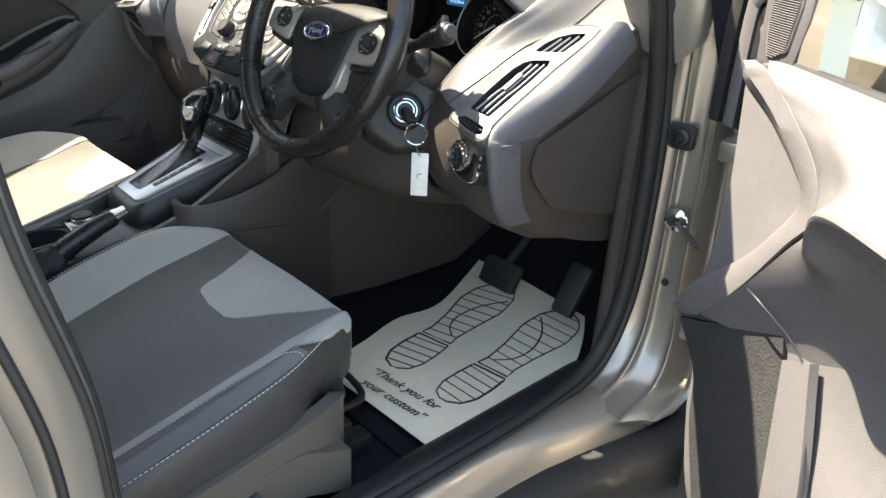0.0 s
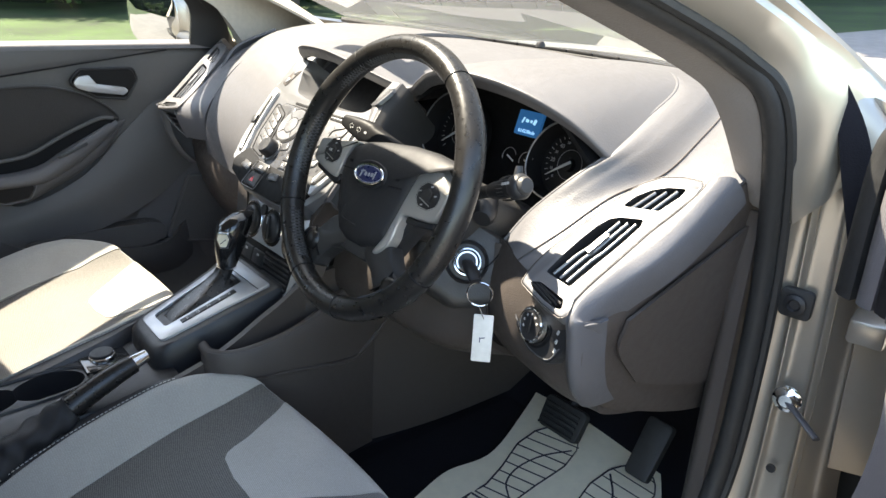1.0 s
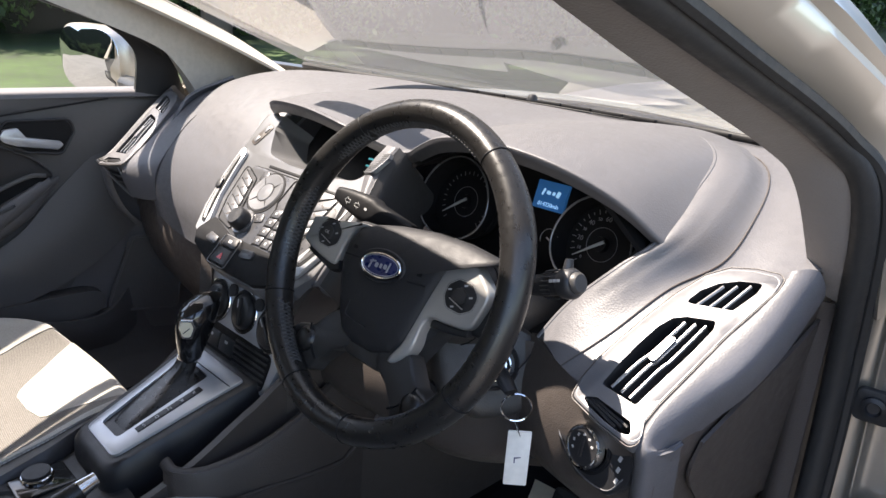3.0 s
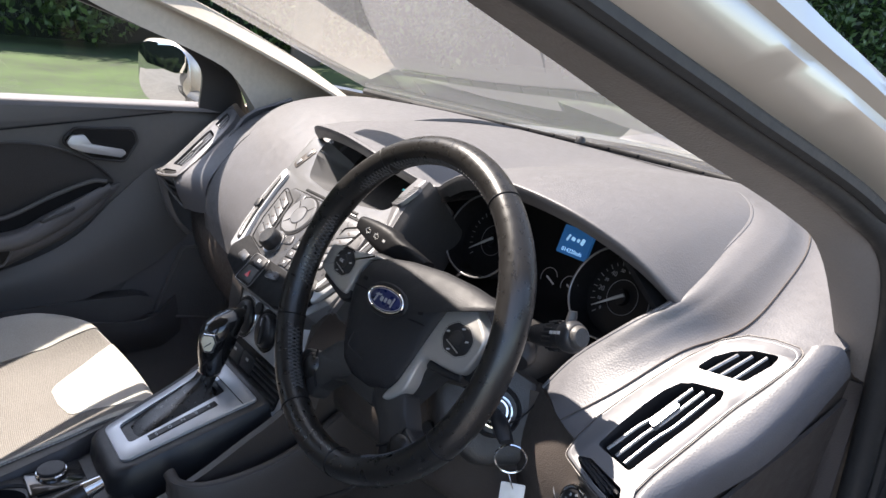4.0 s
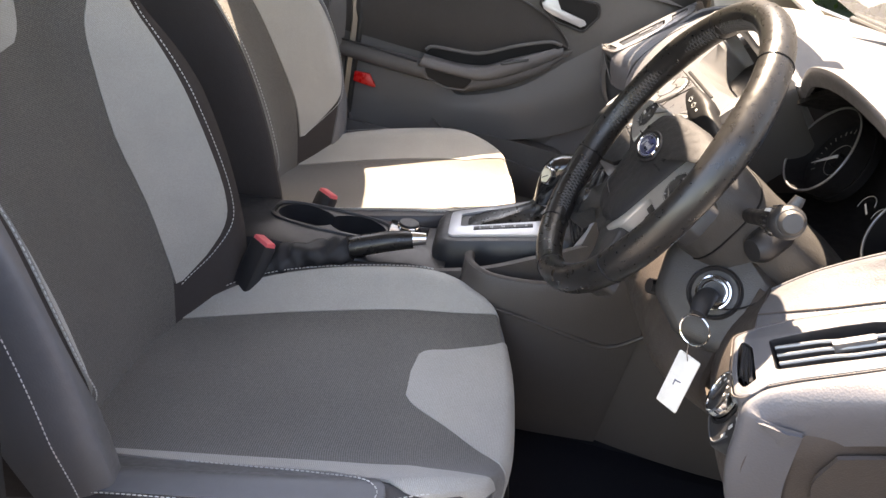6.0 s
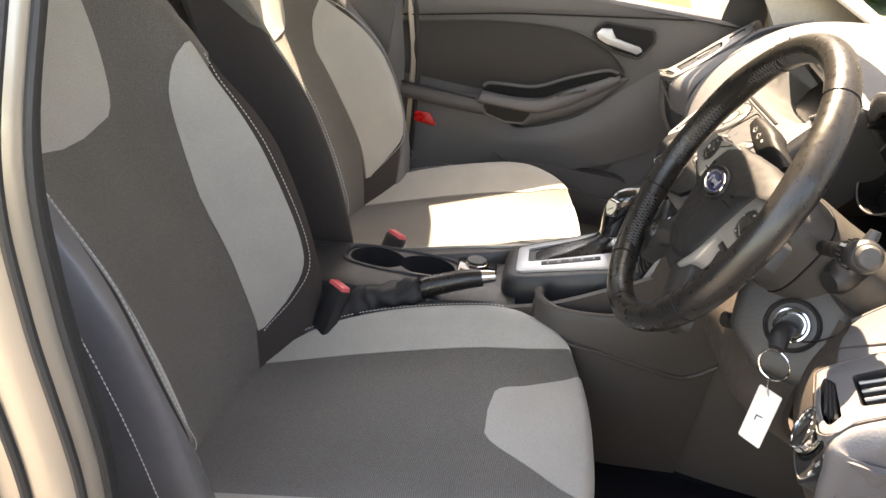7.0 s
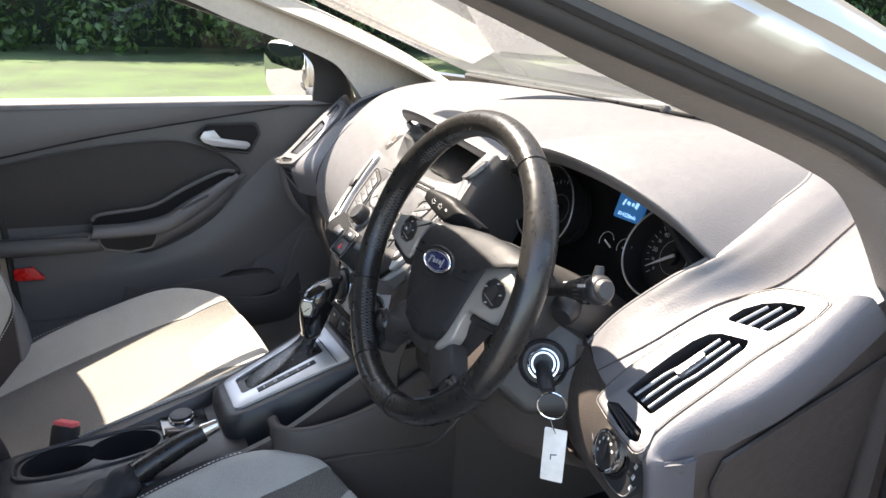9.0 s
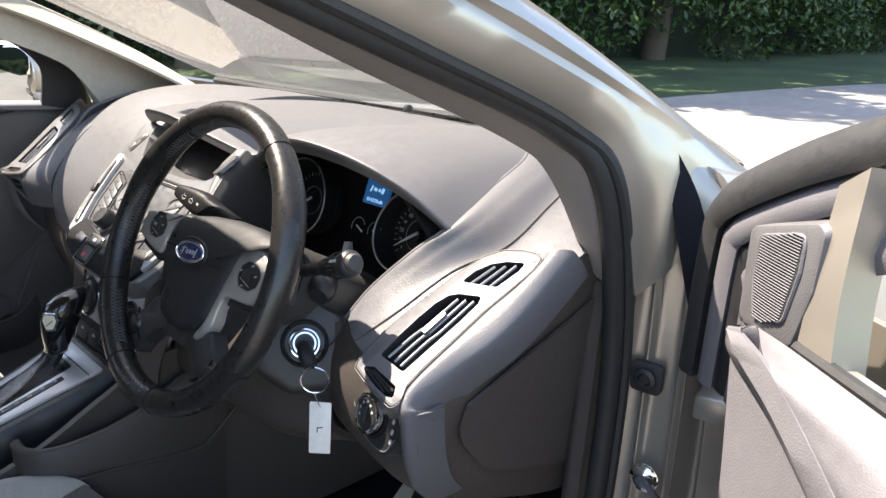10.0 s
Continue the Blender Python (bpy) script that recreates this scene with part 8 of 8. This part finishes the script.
# black face behind the handle paints the recess's shade
part("handle_recess_shade", loft([pd_loop(RECESS, 0.018, 6, 0.014), pd_loop(RECESS, 0.0345, 6, 0.014)]), M_DIAL, pdoor, "black plate as the shade in the handle recess")
hm = axes(pd(-0.015, 0.832, 0.040), (0, 1, 0.02), (0, 0, 1))
part("door_handle", slab(rounded([(-0.060, 0.006), (-0.050, 0.020), (-0.026, 0.022), (-0.012, 0.002), (0.050, -0.010), (0.057, -0.018), (0.045, -0.027), (-0.03, -0.014), (-0.052, -0.005)], 0.005, 4), 0.008, hm @ pose(0, 0, 0.004), 0.002), M_TRAY, pdoor, "bright satin inner door handle")
part("lower_swell", sheet([[pd(-0.50, 0.590, 0.024), pd(-0.27, 0.587, 0.040), pd(-0.202, 0.577, 0.050), pd(-0.074, 0.631, 0.048), pd(0.023, 0.716, 0.030), pd(0.12, 0.80, 0.020)], [pd(-0.50, 0.52, 0.024), pd(-0.33, 0.53, 0.036), pd(-0.21, 0.54, 0.060), pd(-0.06, 0.58, 0.062), pd(0.06, 0.65, 0.050), pd(0.18, 0.74, 0.034)], [pd(-0.48, 0.42, 0.022), pd(-0.34, 0.44, 0.030), pd(-0.22, 0.47, 0.050), pd(-0.05, 0.50, 0.055), pd(0.09, 0.56, 0.050), pd(0.22, 0.66, 0.040)]], 20, 36, 0.006), M_DOORMID, pdoor, "swelling lower panel")
POCKET = [(-0.225, 0.490), (-0.195, 0.470), (-0.07, 0.450), (0.04, 0.440), (0.090, 0.455), (0.090, 0.490), (0.06, 0.498), (-0.10, 0.498)]
part("door_pocket", loft([pd_loop(POCKET, 0.02, 6, 0.02), pd_loop(POCKET, 0.0635, 6, 0.02)]), M_DOORDARK, pdoor, "shallow door pocket")
part("pocket_front", sheet([[pd(-0.30, 0.52, 0.030), pd(-0.20, 0.475, 0.075), pd(-0.05, 0.455, 0.085), pd(0.08, 0.445, 0.078), pd(0.16, 0.50, 0.05)], [pd(-0.30, 0.45, 0.028), pd(-0.20, 0.42, 0.070), pd(-0.05, 0.41, 0.080), pd(0.08, 0.41, 0.075), pd(0.16, 0.43, 0.05)], [pd(-0.30, 0.37, 0.02), pd(-0.20, 0.36, 0.05), pd(-0.05, 0.36, 0.06), pd(0.08, 0.36, 0.055), pd(0.16, 0.36, 0.04)]], 16, 30, 0.008), M_DOORDARK, pdoor, "moulded pocket front")
SPK = [(0.160, 0.605), (0.215, 0.600), (0.268, 0.545), (0.255, 0.415), (0.095, 0.440)]
# grille and door front are coloured paler to carry light bounced off the seat
part("speaker_grille", loft([[(-0.70 + 0.10 * (y - 0.15) + b, y, z) for y, z in ((q.x, q.y) for q in rounded(SPK, 0.02, 5))] for b in (0.0, 0.012)]), M_BOUNCEMESH, pdoor, "perforated speaker grille coloured paler for bounced light")
part("grille_rim", tube([(-0.688 + 0.10 * (q.x - 0.15), q.x, q.y) for q in rounded(SPK, 0.02, 5)], 0.004, 6, closed=True), M_DOORGREY, pdoor)
part("door_front", sheet([[(-0.752, 0.08, 0.90), (-0.745, 0.19, 0.90), (-0.735, 0.31, 0.90)], [(-0.745, 0.06, 0.78), (-0.735, 0.18, 0.78), (-0.720, 0.33, 0.76)], [(-0.73, 0.06, 0.66), (-0.71, 0.18, 0.66), (-0.68, 0.33, 0.64)], [(-0.73, 0.02, 0.52), (-0.71, 0.15, 0.52), (-0.675, 0.33, 0.5)], [(-0.72, 0.0, 0.38), (-0.70, 0.14, 0.38), (-0.67, 0.33, 0.36)]], 18, 14, 0.012), M_DOORGREY, pdoor, "lower front of the panel in paler grey for bounced light")
part("red_reflector", slab(rounded([(-0.026, -0.012), (0.036, -0.016), (0.012, 0.016), (-0.026, 0.014)], 0.004, 3), 0.006, axes(pd(-0.455, 0.553, 0.042), (0, 1, 0), (0, 0, 1)), 0.002), M_RED, pdoor, "red door reflector")
part("door_edge", tube([pd(-0.553, 0.92, 0.0), pd(-0.55, 0.75, 0.03), pd(-0.52, 0.56, 0.035), pd(-0.46, 0.42, 0.02), pd(-0.40, 0.36, 0.0)], 0.006, 6, 30), M_DOORGREY, pdoor, "pale door edge")
part("door_skin", sheet([[(-0.80, y, 0.92), (-0.86, y, 0.80), (-0.885, y, 0.6), (-0.86, y, 0.3)] for y in (-0.62, -0.1, 0.36)], 12, 16, 0.01), M_PAINT, pdoor, "champagne painted outer skin")
glass_rows = [[(-0.755, -0.60, 0.915), (-0.755, -0.2, 0.915), (-0.752, 0.10, 0.915), (-0.748, 0.28, 0.915)], [(-0.69, -0.61, 1.12), (-0.69, -0.3, 1.12), (-0.69, -0.05, 1.12), (-0.69, 0.04, 1.12)], [(-0.625, -0.62, 1.31), (-0.625, -0.55, 1.31), (-0.625, -0.47, 1.31), (-0.625, -0.40, 1.31)]]
pane_of_glass("window_glass", glass_rows, 10, 12, M_GLASS, pdoor, "clear door glass", (0, -0.2, 1.0))
part("sail_cover", sheet([[(-0.735, 0.20, 0.905), (-0.725, 0.30, 0.905)], [(-0.727, 0.205, 0.99), (-0.712, 0.285, 0.99)], [(-0.712, 0.175, 1.035), (-0.700, 0.245, 1.04)], [(-0.69, 0.11, 1.075), (-0.685, 0.17, 1.085)]], 14, 8, 0.012), M_BLACK, pdoor, "black mirror mounting triangle")
part("window_frame", tube(mirrored(between(PIL_R, PIL_M, 0.2, (0.012, -0.03, -0.012))), 0.014, 8, 40), M_RUBBER, pdoor, "black window channel")
part("window_frame", tube([(-0.66, -0.56, 0.93), (-0.64, -0.575, 1.1), (-0.60, -0.60, 1.31)], 0.016, 8, 20), M_RUBBER, pdoor)
pm = thing("door_mirror", "champagne-backed passenger door mirror reflecting the drive", "mirror")
mm = axes((-1.062, 0.243, 0.956), (0.865, 0.50, 0.0), (0.02, -0.035, 1.0))
mirror_outline = [(0.084 * math.copysign(abs(math.cos(a)) ** 0.55, math.cos(a)), 0.078 * math.copysign(abs(math.sin(a)) ** 0.62, math.sin(a)) - 0.010 * math.cos(a)) for a in np.linspace(0, 2 * math.pi, 48, endpoint=False)]
part("mirror_shell", loft([[tuple(mm @ Vector((p[0] * k, p[1] * k, z))) for p in mirror_outline] for k, z in ((1.0, 0.012), (1.08, 0.0), (1.08, -0.03), (0.9, -0.08), (0.5, -0.11), (0.1, -0.115))]), M_PAINT, pm, "champagne mirror housing")
part("mirror_glass", slab(mirror_outline, 0.003, mm @ pose(0, 0, 0.0145), 0.0005), surface("mirror_silver", (0.5, 0.5, 0.5), 0.0, metal=1.0, vary=0.0, rough_vary=0.0), pm, "mirror glass")
part("mirror_arm", tube([(-0.97, 0.29, 0.905), (-0.87, 0.28, 0.905), (-0.76, 0.265, 0.92)], [0.03, 0.026, 0.03], 10, 12, flat=0.7), M_BLACK, pm)
# rear door glass on the far side
pane_of_glass("rear_window", [[(-0.745, -0.72, 0.915), (-0.745, -1.5, 0.93)], [(-0.615, -0.72, 1.32), (-0.615, -1.45, 1.32)]], 6, 8, M_GLASS, body, "rear door glass", (0, -0.5, 1.0))

# ---------------------------------------------------------------- driver's door (open)
ddoor = thing("driver_door", "open driver's door with pale grey inner panel and speaker", "car door")
HINGE = Vector((0.82, 0.33, 0.0))
OPEN = radians(50)


def dd(a, z, b=0.0):
    """A point of the open door: a along it from the hinge, b out of its inner face."""
    ca, sa = math.sin(OPEN), math.cos(OPEN)
    return (HINGE.x + a * ca - b * sa, HINGE.y - a * sa - b * ca, z)


def dd_rows(rows):
    return [[dd(*p) for p in r] for r in rows]


BAND_IN = [(0.099, 0.896, 0.050), (0.112, 0.878, 0.054), (0.182, 0.859, 0.056), (0.261, 0.828, 0.060), (0.299, 0.803, 0.063), (0.271, 0.752, 0.069), (0.232, 0.707, 0.074), (0.165, 0.650, 0.081), (0.132, 0.608, 0.086)]
BAND_OUT = [(0.130, 0.902, 0.057), (0.180, 0.897, 0.062), (0.242, 0.877, 0.066), (0.325, 0.842, 0.074), (0.354, 0.805, 0.082), (0.327, 0.768, 0.084), (0.269, 0.693, 0.086), (0.199, 0.622, 0.087), (0.145, 0.594, 0.088)]
BAND_MID = [((p[0] + q[0]) / 2, (p[1] + q[1]) / 2, (p[2] + q[2]) / 2 + 0.007) for p, q in zip(BAND_IN, BAND_OUT)]
part("door_panel", sheet(dd_rows([
    [(0.110, 0.880, 0.050), (0.182, 0.862, 0.051), (0.261, 0.831, 0.054), (0.300, 0.812, 0.056)],
    [(0.155, 0.764, 0.063), (0.20, 0.775, 0.061), (0.26, 0.79, 0.058), (0.303, 0.802, 0.057)],
    [(0.166, 0.705, 0.070), (0.205, 0.72, 0.067), (0.255, 0.755, 0.063), (0.302, 0.798, 0.057)],
    [(0.165, 0.645, 0.077), (0.195, 0.668, 0.073), (0.245, 0.718, 0.068), (0.300, 0.790, 0.058)]]), 30, 24, 0.01), M_DOORGREY, ddoor, "pale grey sunk front panel")
part("door_band", solid_grid(np.stack([spline(dd_rows([b])[0], 50) for b in ([(a, z, b - 0.006) for a, z, b in BAND_IN], BAND_IN, BAND_MID, BAND_OUT, [(a, z, b - 0.004) for a, z, b in BAND_OUT])], axis=1), 0.012), M_DOORGREY, ddoor, "raised moulded rib")
part("armrest", sheet(dd_rows([
    [(0.112, 0.900, 0.030), (0.176, 0.905, 0.035), (0.344, 0.905, 0.036), (0.60, 0.905, 0.036), (0.97, 0.90, 0.036)],
    [(0.180, 0.896, 0.060), (0.260, 0.893, 0.058), (0.36, 0.893, 0.056), (0.60, 0.893, 0.058), (0.97, 0.89, 0.058)],
    [(0.242, 0.876, 0.065), (0.300, 0.874, 0.068), (0.40, 0.878, 0.078), (0.60, 0.880, 0.085), (0.97, 0.878, 0.085)],
    [(0.325, 0.841, 0.073), (0.38, 0.846, 0.088), (0.45, 0.862, 0.112), (0.60, 0.872, 0.135), (0.97, 0.870, 0.14)],
    [(0.354, 0.798, 0.082), (0.398, 0.797, 0.112), (0.440, 0.838, 0.132), (0.60, 0.862, 0.165), (0.97, 0.860, 0.17)],
    [(0.330, 0.764, 0.083), (0.385, 0.762, 0.076), (0.46, 0.790, 0.070), (0.62, 0.79, 0.07), (0.97, 0.78, 0.07)],
    [(0.269, 0.692, 0.085), (0.35, 0.690, 0.048), (0.48, 0.69, 0.018), (0.65, 0.69, 0.010), (0.97, 0.68, 0.01)],
    [(0.199, 0.621, 0.085), (0.33, 0.640, 0.040), (0.48, 0.62, 0.012), (0.65, 0.60, 0.010), (0.97, 0.60, 0.01)]]), 50, 44, 0.012), M_DOORGREY, ddoor, "grey armrest moulding overhanging the pocket")
part("panel_return", sheet(dd_rows([[(a, z, b), (a - 0.014, z, b * 0.55), (a - 0.018, z, -0.004)] for a, z, b in ((0.099, 0.890, 0.046), (0.112, 0.872, 0.050), (0.155, 0.764, 0.063), (0.168, 0.705, 0.070), (0.166, 0.648, 0.077), (0.132, 0.606, 0.085), (0.150, 0.590, 0.078), (0.180, 0.53, 0.062), (0.190, 0.46, 0.058), (0.24, 0.36, 0.05), (0.30, 0.27, 0.03))]), 60, 8, -0.006), M_DOORGREY, ddoor, "grey front return of the door trim")
part("lower_panel", sheet(dd_rows([
    [(0.140, 0.594, 0.084), (0.22, 0.628, 0.070), (0.31, 0.685, 0.044), (0.352, 0.70, 0.034), (0.6, 0.68, 0.012), (0.97, 0.68, 0.01)],
    [(0.165, 0.53, 0.064), (0.25, 0.56, 0.058), (0.34, 0.61, 0.045), (0.40, 0.62, 0.036), (0.6, 0.60, 0.015), (0.97, 0.60, 0.01)],
    [(0.170, 0.46, 0.060), (0.28, 0.47, 0.060), (0.39, 0.50, 0.056), (0.45, 0.52, 0.054), (0.6, 0.50, 0.048), (0.97, 0.50, 0.045)],
    [(0.21, 0.36, 0.055), (0.32, 0.36, 0.060), (0.42, 0.37, 0.062), (0.47, 0.38, 0.068), (0.6, 0.36, 0.090), (0.97, 0.36, 0.085)],
    [(0.28, 0.27, 0.03), (0.34, 0.265, 0.035), (0.43, 0.265, 0.04), (0.47, 0.265, 0.05), (0.6, 0.265, 0.07), (0.97, 0.265, 0.06)]]), 40, 44, 0.010), M_DOORGREY, ddoor, "grey lower door panel and pocket")
part("speaker_grille", sheet(dd_rows([
    [(0.152, 0.590, 0.087), (0.22, 0.622, 0.075), (0.308, 0.680, 0.051)],
    [(0.184, 0.53, 0.070), (0.255, 0.56, 0.064), (0.332, 0.61, 0.052)],
    [(0.196, 0.46, 0.066), (0.285, 0.47, 0.066), (0.368, 0.495, 0.062)],
    [(0.245, 0.36, 0.061), (0.33, 0.36, 0.066), (0.395, 0.37, 0.068)]]), 24, 20, 0.006), M_MESH, ddoor, "black perforated speaker grille")
part("pale_strip", sheet(dd_rows([[(0.330, 0.645, 0.056), (0.366, 0.665, 0.052)], [(0.375, 0.50, 0.067), (0.425, 0.54, 0.064)], [(0.402, 0.37, 0.070), (0.455, 0.38, 0.073)]]), 20, 6, 0.010), M_DOORGREY, ddoor, "pale upright strip")
part("panel_line", tube([dd(0.232, 0.695, 0.080), dd(0.280, 0.698, 0.082), dd(0.310, 0.694, 0.078), dd(0.345, 0.668, 0.056), dd(0.372, 0.640, 0.052), dd(0.425, 0.55, 0.060), dd(0.455, 0.45, 0.066), dd(0.462, 0.36, 0.072)], 0.0013, 6, 50), M_BLACK, ddoor, "dark panel joint")
part("door_shell", sheet([[dd(0.04, z, -0.10), dd(0.06, z, -0.035), dd(0.12, z, -0.005), dd(0.5, z, -0.005), dd(1.05, z, -0.005)] for z in (0.25, 0.5, 0.75, 0.90)], 16, 24, 0.01), M_PAINT, ddoor, "champagne painted door shell")
part("door_skin", sheet([[dd(0.02, 0.90, -0.09), dd(0.5, 0.91, -0.09), dd(1.07, 0.91, -0.09)], [dd(0.0, 0.6, -0.13), dd(0.5, 0.6, -0.14), dd(1.08, 0.6, -0.13)], [dd(0.0, 0.26, -0.10), dd(0.5, 0.25, -0.10), dd(1.06, 0.25, -0.10)]], 20, 24, 0.008), M_PAINT, ddoor, "champagne painted outer skin")
def door_plate(points, levels, r=0.010):
    """A rounded plate on the door's inner face, drawn in level by level."""
    c = sum((Vector(q) for q in points), Vector((0, 0))) / len(points)
    return loft([[dd(*(c + (Vector(q) - c) * k), b) for q in rounded(points, r, 5)] for k, b in levels])


POD_LINE = [(0.050, 0.976), (0.148, 1.003), (0.158, 0.997), (0.157, 0.947), (0.142, 0.892), (0.056, 0.884)]
TWEETER = [(0.074, 0.972), (0.137, 0.990), (0.138, 0.958), (0.128, 0.911), (0.084, 0.900), (0.074, 0.935)]
part("tweeter_pod", door_plate(POD_LINE, ((1.10, -0.030), (1.08, -0.002), (1.02, 0.012), (0.96, 0.018), (0.90, 0.019))), M_DOORMID, ddoor, "grey sail panel with rounded edges")
part("tweeter_rim", tube([dd(*q, 0.0195) for q in rounded(TWEETER, 0.010, 5)], 0.0020, 6, closed=True), M_DOORGREY, ddoor)
tweeter = part("tweeter_grille", door_plate(TWEETER, ((1.0, 0.016), (0.98, 0.0205), (0.92, 0.0215))), M_MESH, ddoor, "perforated tweeter grille")
for k in range(34):
    z = 0.9015 + 0.0026 * k
    a0 = float(np.interp(z, (0.900, 0.935, 0.972, 0.990), (0.086, 0.0775, 0.0775, 0.128)))
    a1 = float(np.interp(z, (0.900, 0.911, 0.958, 0.990), (0.100, 0.125, 0.134, 0.136)))
    if a1 - a0 > 0.006:
        part("mesh_bar", tube([dd(a0, z, 0.0218), dd((a0 + a1) / 2, z, 0.0222), dd(a1, z, 0.0218)], 0.0006, 4, 5), M_DOORGREY, tweeter)
FRAME = [(-0.027, 0.80), (-0.027, 0.944), (-0.008, 0.989), (0.065, 1.036), (0.169, 1.084), (0.45, 1.200), (0.75, 1.300), (1.0, 1.330)]


def frame_strip(lo, hi, b0, b1, thick=0.010):
    """A moulded strip that follows the window frame, from lo to hi metres inside its outer edge."""
    way = [Vector(q) for q in spline(FRAME, 60)]
    rows = []
    for k, q in enumerate(way):
        d = (way[min(k + 1, 59)] - way[max(k - 1, 0)]).normalized()
        n = Vector((d.y, -d.x))
        slope = -0.145 * max(0.0, q.x) - 0.03 * max(0.0, q.y - 1.0)
        rows.append([dd(*(q + n * (lo + (hi - lo) * f)), b0 + (b1 - b0) * f + slope + 0.006 * math.sin(math.pi * f)) for f in (0.0, 0.12, 0.35, 0.65, 0.88, 1.0)])
    return solid_grid(rows, thick)


part("frame_seal", frame_strip(0.0, 0.024, 0.006, 0.012, 0.014), M_RUBBER, ddoor, "broad black door frame seal")
part("frame_groove", frame_strip(0.026, 0.031, 0.003, 0.003, 0.006), M_DIAL, ddoor)
part("window_frame", frame_strip(0.031, 0.052, 0.004, 0.008), M_DOORGREY, ddoor, "pale grey window frame")
part("frame_infill", frame_strip(0.052, 0.080, -0.002, -0.002), M_BLACK, ddoor, "black inner frame strip")
part("window_channel", frame_strip(0.078, 0.104, 0.000, 0.004), M_DOORMID, ddoor, "grey window channel")
part("sail_back", sheet([[dd(0.03, 0.87, -0.012), dd(0.16, 0.87, -0.012)], [dd(0.03, 0.95, -0.012), dd(0.165, 0.95, -0.012)], [dd(0.06, 0.99, -0.014), dd(0.165, 1.0, -0.018)], [dd(0.11, 1.01, -0.018), dd(0.17, 1.02, -0.020)]], 14, 10, 0.012), M_BLACK, ddoor, "black frame corner")
part("frame_post", sheet([[dd(0.150, 0.895, -0.012), dd(0.195, 0.895, -0.012)], [dd(0.150, 0.96, -0.014), dd(0.185, 0.96, -0.014)], [dd(0.150, 1.03, -0.02), dd(0.18, 1.05, -0.02)]], 10, 6, 0.03), M_PAINT, ddoor, "champagne painted frame post")
part("waist_strip", tube([dd(0.150, 0.898, 0.016), dd(0.4, 0.90, 0.016), dd(0.7, 0.902, 0.016), dd(1.03, 0.902, 0.016)], 0.007, 8, 30), M_RUBBER, ddoor, "black waist seal")
pane_of_glass("window_glass", [[dd(0.185, 0.90, -0.03), dd(0.6, 0.905, -0.03), dd(1.02, 0.905, -0.03)], [dd(0.185, 1.06, -0.04), dd(0.6, 1.235, -0.08), dd(1.0, 1.29, -0.12)]], 8, 10, M_GLASS, ddoor, "clear door glass", (0.6, -0.5, 1.1))

# rear-view mirror behind the windscreen
rv = thing("rear_view_mirror", "black rear-view mirror on the windscreen", "mirror")
rm = axes((-0.045, 0.150, 1.225), (0.97, 0.2, 0.0), (0.0, 0.15, 0.98))
part("mirror_shell", slab(rounded([(-0.115, -0.03), (0.115, -0.03), (0.118, 0.03), (-0.118, 0.03)], 0.02, 4), 0.03, rm, 0.004), M_BLACK, rv)
part("mirror_stem", tube([(-0.045, 0.160, 1.235), (-0.045, 0.205, 1.232)], 0.012, 8, 6), M_BLACK, rv)
